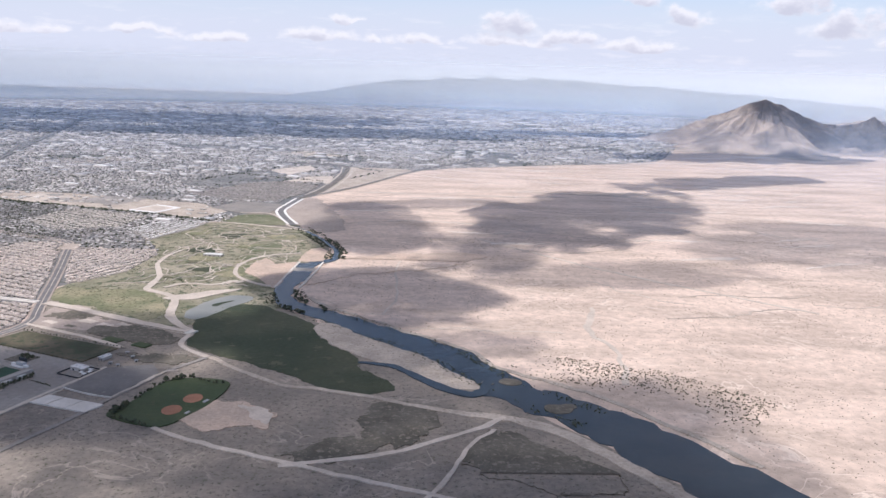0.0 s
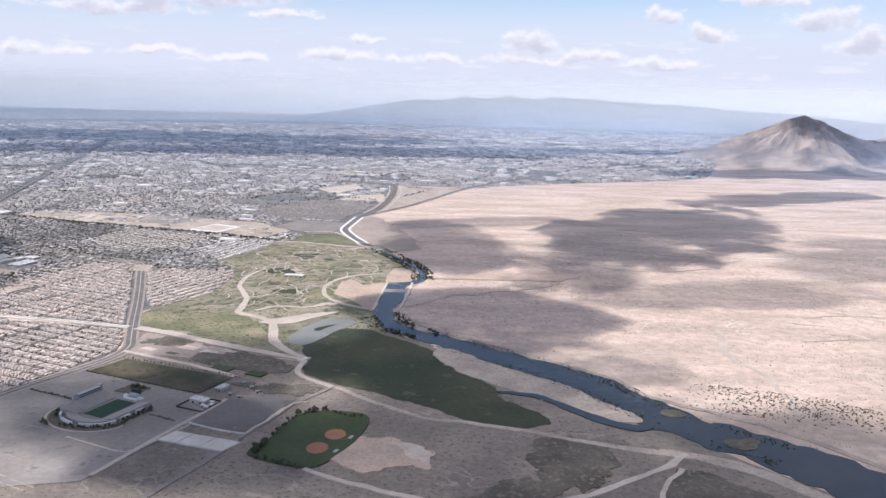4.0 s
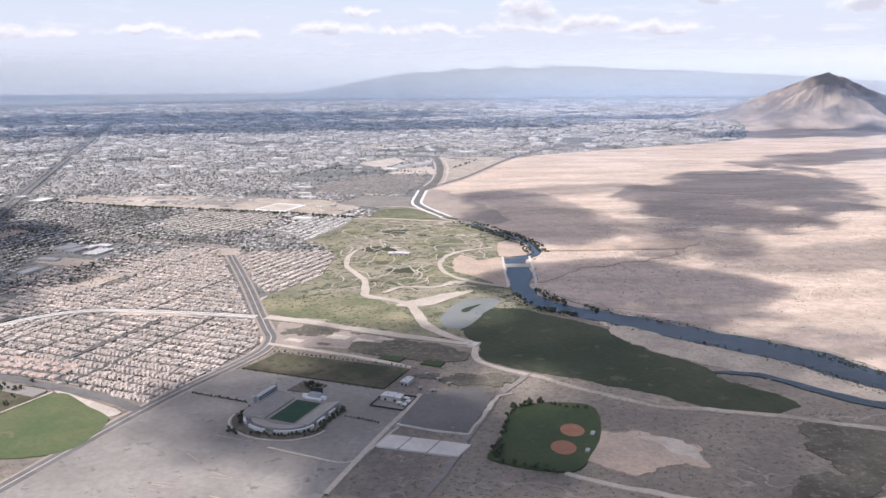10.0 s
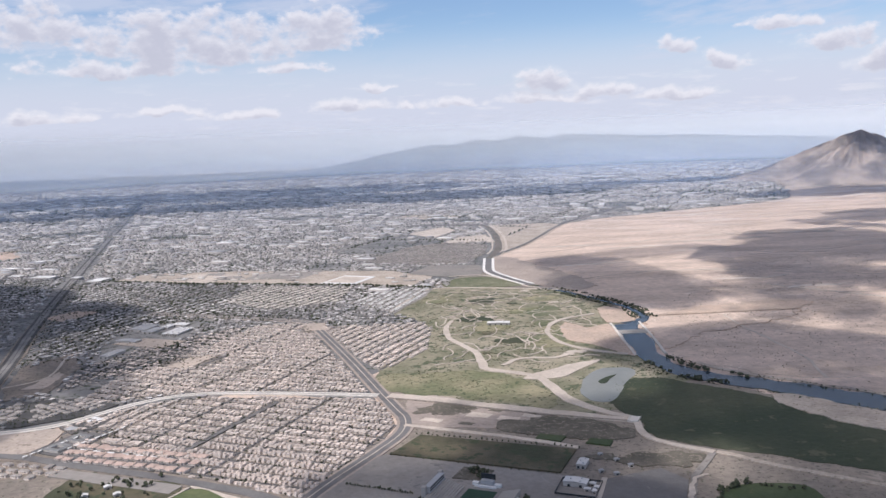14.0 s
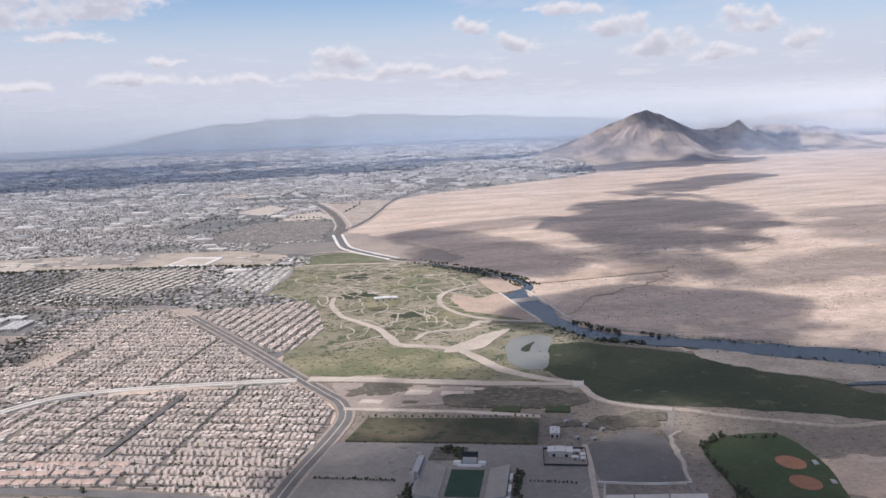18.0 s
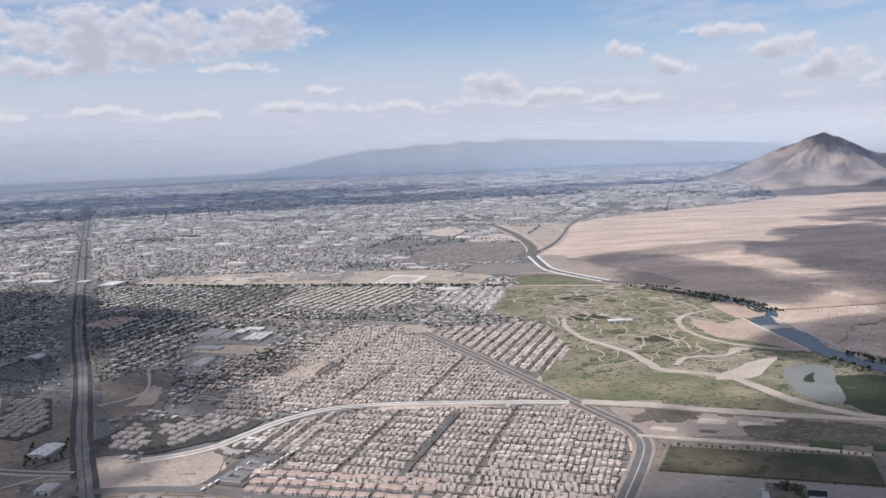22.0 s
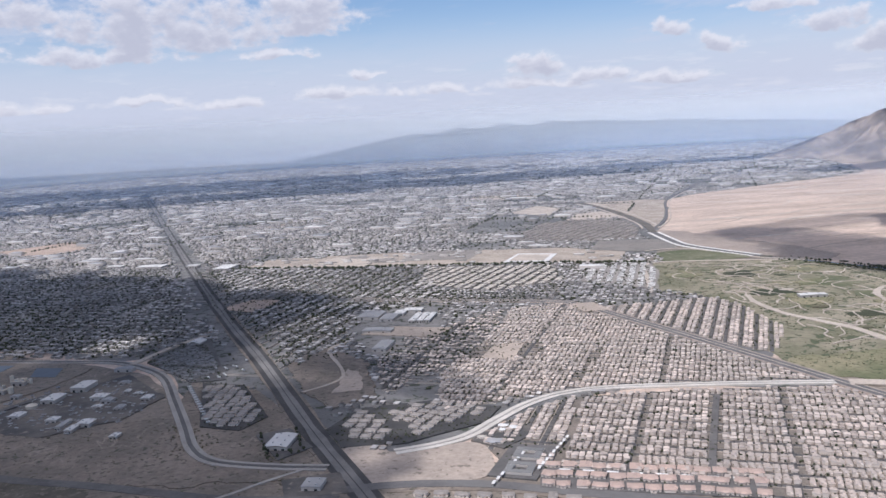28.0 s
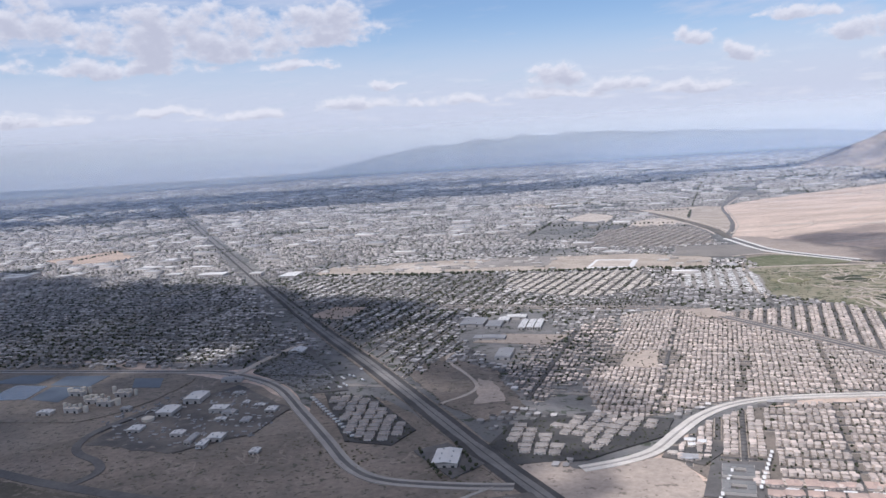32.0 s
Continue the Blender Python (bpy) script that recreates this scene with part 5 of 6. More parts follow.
def scrub(name, poly, count, s, material, label, seed, line=None, width=0):
    rng = np.random.default_rng(seed)
    pts = np.array(poly)
    x, y = rng.uniform(pts[:, 0].min(), pts[:, 0].max(), count), rng.uniform(pts[:, 1].min(), pts[:, 1].max(), count)
    ok = inside(poly, x, y)
    if line:
        ok &= near_line(line, x, y, width)
    clump = np.array([noise.noise(Vector((a * 0.03, b * 0.03, seed))) for a, b in zip(x, y)])
    ok &= clump + 0.2 * rng.standard_normal(count) > 0.0
    ok &= ~inside(POND_EDGE, x, y)
    for path, wide in ((RIVER, 11 if not line else 7.5), (STREAM, 6), (CANAL, 7)):
        ok &= ~near_line(path, x, y, wide)
    x, y = x[ok], y[ok]
    k = len(x)
    size = np.stack([s * rng.uniform(0.5, 1.6, k), s * rng.uniform(0.5, 1.6, k), s * rng.uniform(0.4, 0.9, k)], -1)
    bulk(name, BLOB_V, BLOB_F, [0] * len(BLOB_F), (material,), np.c_[x, y, np.full(k, 0.05)], rng.uniform(0, 6.3, k), size, label, "shrubs")


scrub("wetland_shrubs", WETLAND, 9000, 0.8, MARSH_BUSH, "dark green shrubs in the wetland park", 21)
scrub("reed_clumps", REEDS, 9000, 0.55, REED, "dark green reed clumps", 22)
scrub("flats_scrub", [(-260, 470), (-150, 450), (-100, 420), (60, 340), (140, 220), (140, 120), (-250, 220), (-160, 360)], 12000, 0.45, BUSH, "grey-green scrub bushes on the dirt flats", 23)
scrub("desert_scrub", [(-80, 560), (40, 440), (160, 250), (420, 400), (420, 900), (100, 900), (-60, 700)], 14000, 0.55, BUSH, "tiny dry scrub bushes on the desert", 24)


def bank_thicket(name, line, low, high, count, s, seed, label):
    """Dark bushes along both banks of a stream."""
    rng = np.random.default_rng(seed)
    pts = [Vector((*q, 0)) for q in line]
    out = []
    for _ in range(count):
        i = rng.integers(0, len(pts) - 1)
        a, b = pts[i], pts[i + 1]
        q, d = a.lerp(b, rng.random()), (b - a).normalized()
        off = rng.uniform(low, high) * rng.choice((-1, 1))
        if noise.noise(Vector((q.x * 0.03, q.y * 0.03, seed + (5 if off > 0 else 0)))) + 0.35 * rng.standard_normal() > -0.05:
            out.append((q.x - d.y * off, q.y + d.x * off))
    p = np.array(out)
    k = len(p)
    size = np.stack([s * rng.uniform(0.5, 1.5, k), s * rng.uniform(0.5, 1.5, k), s * rng.uniform(0.5, 1.0, k)], -1)
    bulk(name, BLOB_V, BLOB_F, [0] * len(BLOB_F), (LEAF,), np.c_[p, np.full(k, 0.3)], rng.uniform(0, 6.3, k), size, label, "shrubs")


bank_thicket("stream_thicket", STREAM[1:], 2, 9, 620, 1.7, 71, "dark green thicket along the stream")
bank_thicket("river_bank_thicket", RIVER[2:12], 7, 14, 1100, 0.9, 72, "dark bushes along the river bank")
bank_thicket("weir_thicket", RIVER[2:5], 6, 11, 90, 2.2, 73, "dark trees below the weir")
scrub("shore_scrub", [(33, 437), (46, 410), (73, 397), (107, 380), (140, 340), (170, 380), (122, 420), (67, 440)], 4000, 0.8, BUSH, "grey-green bushes along the river shore", 26)


# ---- single things ----
def box_bm(bm, x, y, z, w, d, h, bevel=0.0):
    """A block standing on z with its middle at x, y."""
    made = bmesh.ops.create_cube(bm, size=1.0)["verts"]
    for v in made:
        v.co = Vector((x + v.co.x * w, y + v.co.y * d, z + (v.co.z + 0.5) * h))
    return made


def gable_bm(bm, w, d, h, rise, over=0.15):
    """A low gabled roof slab over a w by d plan, its ridge along y."""
    x, y = w / 2 + over, d / 2 + over
    a = [bm.verts.new(p) for p in ((-x, -y, h), (0, -y, h + rise), (x, -y, h), (-x, y, h), (0, y, h + rise), (x, y, h))]
    b = [bm.verts.new((p.co.x, p.co.y, p.co.z - 0.12)) for p in a]
    for f in ((0, 1, 4, 3), (1, 2, 5, 4)):
        bm.faces.new([a[i] for i in f])
        bm.faces.new([b[i] for i in reversed(f)])
    for i, j in ((0, 1), (1, 2), (2, 5), (5, 4), (4, 3), (3, 0)):
        bm.faces.new((a[j], a[i], b[i], b[j]))


def warehouse(name, x, y, turn, w, d, h, roof, label, category="building", rise=0.35, doors=2, vents=3):
    base = holder(name, x, y, 0.3, turn)
    bm = bmesh.new()
    box_bm(bm, 0, 0, -0.3, w, d, h + 0.3)
    part("outer_wall", bm, FAR_WALL, base)
    bm = bmesh.new()
    gable_bm(bm, w, d, h + 0.12, rise)
    part("roof", bm, roof, base, "pale metal roof")
    for k in range(doors):
        bm = bmesh.new()
        box_bm(bm, (k + 0.5) / doors * w - w / 2, -d / 2, 0, min(1.0, w / doors * 0.5), 0.12, h * 0.6)
        part("door", bm, DARK_GLASS, base, "dark loading door")
    for k in range(vents):
        bm = bmesh.new()
        box_bm(bm, 0.22 * w * (-1) ** k, (k + 0.5) / vents * d - d / 2, h + 0.1, 0.5, 0.7, 0.35 + rise * 0.5)
        part("roof_vent", bm, STEEL, base, "grey roof vent")
    return tagged(base, label, category)


def tree_protos():
    out = []
    for seed in range(4):
        rng = random.Random(seed + 40)
        base = holder("tree", 0, 0)
        bm = bmesh.new()
        bmesh.ops.create_cone(bm, segments=6, radius1=0.09, radius2=0.05, depth=0.6, matrix=Matrix.Translation((0, 0, 0.3)), cap_ends=True)
        for k in range(3):
            a = k * 2.1 + seed
            bmesh.ops.create_cone(bm, segments=5, radius1=0.045, radius2=0.02, depth=0.5,
                                  matrix=Matrix.Translation((0.13 * math.cos(a), 0.13 * math.sin(a), 0.68)) @ Euler((0.6 * math.sin(a), -0.6 * math.cos(a), 0)).to_matrix().to_4x4().inverted())
        part("trunk", bm, BARK, base)
        bm = bmesh.new()
        for k in range(9):
            a, r = rng.random() * 6.3, rng.uniform(0.05, 0.42)
            m = pose(r * math.cos(a), r * math.sin(a), rng.uniform(0.6, 1.15), rng.random() * 360, rng.random() * 360, 0) @ Matrix.Diagonal((*(rng.uniform(0.2, 0.36) for _ in range(3)), 1))
            made = bmesh.ops.create_icosphere(bm, subdivisions=1, radius=1.0, matrix=m)["verts"]
            for v in made:
                v.co += Vector((rng.uniform(-1, 1), rng.uniform(-1, 1), rng.uniform(-1, 1))) * 0.09
        part("crown", bm, LEAF, base, "sparse dark green crown")
        out.append(base)
    return out


TREES = tree_protos()
TREE_USED = [0]


def tree(x, y, size, label="small dark green desert tree on bare ground", group=""):
    k = TREE_USED[0]
    TREE_USED[0] += 1
    m = pose(x, y, 0.3, 0, 0, (k * 77) % 360) @ Matrix.Diagonal((size, size, size * (0.85 + 0.1 * (k % 4)), 1))
    ob = TREES[k % 4]
    if k < 4:
        ob.matrix_basis = m
    else:
        ob = copy_thing(ob, m)
        ob.matrix_basis = m
    return tagged(ob, label, "tree", group)


def tree_row(a, b, count, size, label, group, wobble=0.3, seed=1):
    rng = random.Random(seed)
    for k in range(count):
        t = k / max(count - 1, 1)
        tree(a[0] + (b[0] - a[0]) * t + rng.uniform(-wobble, wobble), a[1] + (b[1] - a[1]) * t + rng.uniform(-wobble, wobble), size * rng.uniform(0.75, 1.25), label, group)


# ---- the stadium ----
def stadium():
    base = holder("stadium", -216.9, 387.3, 0.4, -24.1)
    bm = bmesh.new()
    box_bm(bm, 0, 0.3, 0, 11.0, 20.0, 0.12)
    part("playing_field", bm, TURF, base, "dark green artificial turf field")
    bm = bmesh.new()
    box_bm(bm, 0, -11.3, 0, 13, 2.4, 0.06)
    part("track_end", bm, GRAVEL, base, "grey strip at the end of the field")

    def curve(off, s):
        """A point of the U, off metres out from the field; s runs from 0 to 1 round it."""
        half, straight, arc = 6.6 + off, 21.0, math.pi * 0.5
        total = 2 * straight + 2 * arc * 8
        d = s * total
        if d < straight:
            return Vector((-half, 11 - d, 0))
        if d > total - straight:
            return Vector((half, 11 - (total - d), 0))
        a = math.pi * (d - straight) / (total - 2 * straight)
        return Vector((-half * math.cos(a), -10 - (2.6 + off) * math.sin(a), 0))

    steps, tiers = 64, 9
    for name, s0, s1, high, depth, label in (("west_stand", 0.0, 0.36, 2.6, 8.0, "grey sloped seating bowl"), ("end_stand", 0.36, 0.66, 0.9, 5.0, "grey sloped seating bowl"), ("east_stand", 0.66, 1.0, 1.7, 6.6, "grey sloped seating bowl")):
        bm, rows = bmesh.new(), []
        for i in range(steps + 1):
            s = s0 + (s1 - s0) * i / steps
            row = []
            for k in range(tiers):
                for off, h in ((k, k), (k, k + 1)):
                    p = curve(0.6 + depth * off / tiers, s)
                    row.append(bm.verts.new((p.x, p.y, 0.3 + high * h / tiers)))
            for off, h in ((tiers, tiers), (tiers, -0.5)):
                p = curve(0.6 + depth * off / tiers, s)
                row.append(bm.verts.new((p.x, p.y, 0.3 + high * h / tiers)))
            rows.append(row)
        for a, b in zip(rows, rows[1:]):
            for k in range(len(a) - 1):
                bm.faces.new((a[k], a[k + 1], b[k + 1], b[k]))
        for row in (rows[0], rows[-1]):
            low = bm.verts.new((row[0].co.x, row[0].co.y, -0.2))
            bm.faces.new(row + [low])
        bmesh.ops.recalc_face_normals(bm, faces=bm.faces[:])
        part("seating", bm, SEATS, base, label)
    for s0, s1 in ((0.30, 0.40), (0.43, 0.50), (0.53, 0.68), (0.72, 0.80), (0.85, 0.92)):
        bm, rows = bmesh.new(), []
        for i in range(25):
            s = s0 + (s1 - s0) * i / 24
            a, b = curve(7.6, s), curve(8.5, s)
            rows.append([bm.verts.new((p.x, p.y, h)) for p, h in ((a, -0.2), (a, 1.4), (b, 1.4), (b, -0.2))])
        for a, b in zip(rows, rows[1:]):
            for k in range(4):
                bm.faces.new((a[k], a[(k + 1) % 4], b[(k + 1) % 4], b[k]))
        for row in (rows[0], rows[-1]):
            bm.faces.new(row)
        bmesh.ops.recalc_face_normals(bm, faces=bm.faces[:])
        part("concourse", bm, WHITE_ROOF, base, "white curved concourse roof")
    bm = bmesh.new()
    box_bm(bm, -15.4, 3.0, -0.2, 2.0, 13.0, 5.4)
    press = part("press_box", bm, STEEL, base, "long grey press box over the stand")
    for k in range(2):
        bm = bmesh.new()
        box_bm(bm, -14.38, 3.0, 3.5 + k * 0.9, 0.12, 12.4, 0.45)
        part("window_band", bm, DARK_GLASS, press, "dark glass band")
    for y in (-4.4, 10.2):
        bm = bmesh.new()
        box_bm(bm, -16.2, y, -0.2, 1.6, 1.8, 5.8)
        part("stair_tower", bm, FAR_WALL, base, "pale stair tower")
    for x, y, w, d, h in ((0, 15.4, 4.6, 2.6, 2.2), (-4.2, 14.6, 2.4, 1.8, 1.3), (4.2, 14.6, 2.4, 1.8, 1.3), (0, 12.9, 8, 1.0, 0.9)):
        bm = bmesh.new()
        box_bm(bm, x, y, -0.2, w, d, h)
        part("end_building", bm, WHITE_ROOF if h < 2 else GREY_ROOF, base, "small building behind the open end")
    bm = bmesh.new()
    box_bm(bm, 0, 16.4, 1.8, 5.4, 0.5, 2.0)
    part("scoreboard", bm, DARK_GLASS, base, "dark scoreboard")
    tagged(base, "grey horseshoe football stadium with a dark green turf field", "stadium")
    axis, side = Vector((math.cos(radians(65.9)), math.sin(radians(65.9)))), Vector((math.cos(radians(-24.1)), math.sin(radians(-24.1))))
    rng = random.Random(8)
    for k in range(90):
        s = 0.04 + 0.92 * k / 89
        if 0.40 < s < 0.47:
            continue
        p = curve(rng.uniform(9.2, 11.8), s)
        q = Vector((-216.9, 387.3)) + side * p.x + axis * p.y
        tree(q.x, q.y, rng.uniform(0.9, 1.5), "dark green tree planted round the stadium", "trees round the stadium")
    for k in range(22):
        p = Vector((rng.uniform(-12, -3), rng.uniform(18, 27)))
        q = Vector((-216.9, 387.3)) + side * p.x + axis * p.y
        tree(q.x, q.y, rng.uniform(1.0, 1.7), "dark green tree planted by the stadium", "trees round the stadium")


stadium()
ring = []
for k in range(24):
    a = math.pi * (0.0 + k / 23)
    x, y = -17.5 * math.cos(a), -10 - 13 * math.sin(a)
    ring.append((-216.9 + x * 0.913 + y * 0.408, 387.3 - x * 0.408 + y * 0.913))
ribbon("stadium_planting_ring", ring, 4.0, 0.15, SCRUB_GREEN, "dark planted ring round the stadium", rag=0.4)
ribbon("stadium_ring_road", [(-216.9 + (x + 216.9) * 1.14, 387.3 + (y - 387.3) * 1.14) for x, y in ring], 0.8, 0.16, PALE, "pale curved path round the stadium")
patch("stadium_planting", [(-216.9 + x * 0.913 + y * 0.408, 387.3 - x * 0.408 + y * 0.913) for x, y in ((-14.5, 17), (-2, 18), (-2, 28), (-14, 28))], 0.16, SCRUB_GREEN, 0.4, "dark planted yard beside the stadium", curved=False)
tree_row((-262.5, 408.1), (-237.6, 396.7), 28, 0.75, "small dark tree in a row across the asphalt lot", "lot tree row", 0.15, 2)
tree_row((-196.7, 381.3), (-184.1, 374.7), 12, 0.7, "small dark tree in a row across the asphalt lot", "lot tree row", 0.15, 3)
tree_row((-236.5, 457.5), (-172, 432.5), 30, 0.8, "small dark tree along the turf field", "field border trees", 0.4, 4)
tree_row((-247, 434.5), (-184, 407.5), 20, 0.7, "small dark tree along the turf field", "field border trees", 0.5, 5)
tree_row((-239.5, 371), (-236, 368), 6, 1.2, "dark shrub on the asphalt lot", "lot shrubs", 0.8, 6)
ribbon("lot_road", [(-168, 402), (-174, 385), (-184, 360), (-198, 322)], 2.0, 0.15, PALE, "pale road across the asphalt lots")
ribbon("lot_road", [(-176, 371), (-186, 352), (-193, 343), (-206, 348), (-222, 356)], 0.8, 0.15, PALE, "pale kerb line round the stadium lot")
rng = random.Random(12)
for k in range(14):
    t, a = rng.random(), rng.random()
    x, y = -265 + 80 * a, 352 + 40 * t
    if abs(x + 212) < 30:
        x, y = x - 25, y - 36
    ribbon("lot_seam", [(x, y), (x + rng.uniform(6, 16), y - rng.uniform(2, 8))], rng.uniform(0.12, 0.4), 0.135, LOT_TAN, "faint seam in the old asphalt", kind="structure")

# the ball field
patch("ball_lawn", [(-144, 343), (-140, 356), (-133, 382), (-123, 390), (-101, 386), (-102, 364), (-109, 345), (-119, 333)], 0.15, SHADED_GRASS, 0.5, "ball park lawn with two diamonds, cloud shade in its green")
for x, y in ((-112.3, 364.2), (-117.9, 350.4)):
    ring = [(x + 4.4 * math.cos(a * math.pi / 8), y + 5.4 * math.sin(a * math.pi / 8)) for a in range(16)]
    patch("clay_infield", ring, 0.17, CLAY, 0.3, "orange clay infield on the lawn")
warehouse("dugout", -105.5, 361, -20, 1.2, 3.0, 0.7, GREY_ROOF, "small grey dugout shelter beside the clay infield", "shelter", 0.15, 1, 0)
warehouse("dugout", -110, 347.5, -20, 1.2, 2.4, 0.7, GREY_ROOF, "small grey dugout shelter beside the clay infield", "shelter", 0.15, 1, 0)
for a, b, c, s in (((-143, 344), (-139, 356), 12, 2.0), ((-138, 362), (-133, 382), 9, 1.3), ((-132, 384), (-121, 391), 10, 1.7), ((-119, 390), (-104, 383), 8, 1.3), ((-142, 341), (-124, 333), 8, 1.5)):
    tree_row(a, b, c, s, "dark green tree round the ball field", "ball field trees", 0.9, int(s * 10))
for k, (a, b) in enumerate(((0.0, 0.27), (0.285, 0.62), (0.635, 1.0))):
    west, east, up = Vector((-184, 355)), Vector((-155, 345.5)), Vector((5, 9))
    q = [west.lerp(east, a), west.lerp(east, b), west.lerp(east, b) + up, west.lerp(east, a) + up]
    patch("concrete_slab", [(p.x, p.y) for p in q], 0.15, CONCRETE, 0.15, "pale worn concrete pad on the lot", curved=False)

# buildings near the stadium and in the wetland
warehouse("white_shed", -179.3, 397.5, -24, 8.4, 4.4, 1.9, WHITE_ROOF, "white metal shed inside a walled yard")
for x, y, w, d in ((-173.5, 396.5, 2.0, 1.6), (-172.8, 393.2, 1.6, 1.8), (-174.2, 390.2, 1.4, 1.8), (-176.3, 392.0, 2.2, 1.2)):
    warehouse("yard_hut", x, y, -24, w, d, 1.0, WHITE_ROOF, "small white hut inside the walled yard", "hut", 0.15, 1, 0)
for a, b in (((-188, 391), (-183, 403.5)), ((-183, 403.5), (-169.5, 398.5)), ((-169.5, 398.5), (-174.7, 385.3)), ((-174.7, 385.3), (-188, 391))):
    d = Vector((b[0] - a[0], b[1] - a[1], 0))
    bm = bmesh.new()
    box_bm(bm, 0, 0, 0, d.length, 0.25, 0.7)
    ob = part("yard_wall", bm, DARK_GLASS)
    ob.matrix_basis = pose((a[0] + b[0]) / 2, (a[1] + b[1]) / 2, 0.4, 0, 0, math.degrees(math.atan2(d.y, d.x)))
    tagged(ob, "dark low wall round the shed yard", "wall")
warehouse("grey_shed", -173.6, 415, -24, 3.4, 6.4, 1.5, WHITE_ROOF, "pale long shed beside the turf field")
for x, y in ((-165, 424), (-160, 418), (-168, 408), (-163, 405), (-156, 412)):
    warehouse("site_hut", x, y, 20, 1.8, 1.2, 0.8, GREY_ROOF, "small grey hut on the dirt yard", "hut", 0.1, 1, 0)
patch("small_pitch", [(-187.7, 444.7), (-184.8, 450.0), (-174.5, 445.5), (-177.5, 440.2)], 0.16, SHADED_GRASS, 0.2, "small green pitch beside the dirt road", curved=False)
patch("small_pitch", [(-168, 437), (-165, 442), (-156.5, 438.5), (-159, 433)], 0.16, SHADED_GRASS, 0.2, "small green pitch beside the dirt road", curved=False)
warehouse("visitor_centre", -183, 661, -8, 15, 5.5, 1.4, WHITE_ROOF, "long white-roofed visitor building in the wetland", "building", 0.3, 4, 4)
base = holder("weir", -102.5, 618)
for k in range(6):
    bm = bmesh.new()
    box_bm(bm, 0, k * 1.2, -0.2, 17, 1.2, 0.75 + k * 0.12)
    part("weir_step", bm, CHANNEL_GREY, base)
tagged(base, "pale stepped concrete weir across the river", "weir")
bm = bmesh.new()
box_bm(bm, 0, 0, 0.1, 4.6, 6.5, 0.9)
box_bm(bm, -2.1, 0, 1.0, 0.3, 6.5, 0.3)
box_bm(bm, 2.1, 0, 1.0, 0.3, 6.5, 0.3)
ob = part("culvert_bridge", bm, CONCRETE)
ob.matrix_basis = pose(-142, 462, 0, 0, 0, -26)
tagged(ob, "pale concrete culvert bridge on the dirt road", "bridge")

# park by the crossroad
rng = random.Random(31)
for k in range(46):
    tree(rng.uniform(-372, -334), rng.uniform(398, 424), rng.uniform(0.9, 1.9), "dark green park tree on olive lawn", "park trees")
ribbon("park_road", [(-340, 378), (-321, 412)], 1.0, 0.16, PALE, "pale straight path across the park lawn")
for x, y in ((-352, 415), (-358, 408), (-346, 408)):
    warehouse("park_house", x, y, 25, 2.6, 1.8, 1.2, WHITE_ROOF, "small pale park building among trees", "building", 0.4, 1, 0)


# ---- apartment blocks ----
def hip_block(name, x, y, turn, w, d, h, label, group, roof=ROOF, wall=WALL, rng=random.Random(77)):
    base = holder(name, x, y, 0.25, turn)
    bm = bmesh.new()
    box_bm(bm, 0, 0, -0.2, w, d, h + 0.2)
    box_bm(bm, 0, -d * 0.5, -0.2, w * 0.4, d * 0.3, h * 0.95 + 0.2)
    part("outer_wall", bm, wall, base)
    bm = bmesh.new()
    for cx, cy, ww, dd, rise in ((0, 0, w * 1.08, d * 1.1, h * 0.45), (0, -d * 0.45, w * 0.46, d * 0.5, h * 0.3)):
        v = [bm.verts.new((cx + px * ww / 2, cy + py * dd / 2, h)) for px, py in ((-1, -1), (1, -1), (1, 1), (-1, 1))]
        r = [bm.verts.new((cx - ww * 0.24, cy, h + rise)), bm.verts.new((cx + ww * 0.24, cy, h + rise))]
        for f in ((v[0], v[1], r[1], r[0]), (v[1], v[2], r[1]), (v[2], v[3], r[0], r[1]), (v[3], v[0], r[0]), (v[3], v[2], v[1], v[0])):
            bm.faces.new(f)
    part("roof", bm, roof, base)
    for k in range(3):
        bm = bmesh.new()
        box_bm(bm, (k - 1) * w * 0.3, -d * 0.5 - (d * 0.15 if k == 1 else 0), h * 0.4, w * 0.08, 0.06, h * 0.22)
        part("window", bm, DARK_GLASS, base, "dark window")
    return tagged(base, label, "apartment building", group)


def apartments(poly, step_x, step_y, w, d, h, turn, label, group, seed, roof, avoid=()):
    rng = random.Random(seed)
    c, s = math.cos(radians(turn)), math.sin(radians(turn))
    cx, cy = sum(p[0] for p in poly) / len(poly), sum(p[1] for p in poly) / len(poly)
    for i in range(-10, 11):
        for j in range(-10, 11):
            u, v = i * step_x + rng.uniform(-0.5, 0.5), j * step_y + rng.uniform(-0.5, 0.5)
            x, y = cx + u * c - v * s, cy + u * s + v * c
            one = np.array([x]), np.array([y])
            if inside(poly, *one)[0] and not any(near_line(line, *one, wide)[0] for line, wide in avoid):
                hip_block("apartment_building", x, y, turn + rng.choice((0, 90, 4, -6)), w * rng.uniform(0.85, 1.1), d * rng.uniform(0.85, 1.1), h, label, group, roof)


AVOID = ((WASH, 6), (HIGHWAY, 11), (CHANNEL, 7))
patch("apartment_ground", [(-452, 512), (-440, 533), (-412, 535), (-386, 521), (-394, 506), (-424, 492), (-446, 493)], 0.11, DARK_ROAD, 0.3, "dark asphalt between apartment blocks", curved=False)
apartments([(-450, 512), (-440, 530), (-432, 524), (-428, 497), (-445, 497)], 5.0, 4.8, 3.9, 2.9, 1.0, -20, "grey-tan apartment block with a hipped roof on asphalt", "apartment blocks", 4, TAN_ROOF, AVOID)
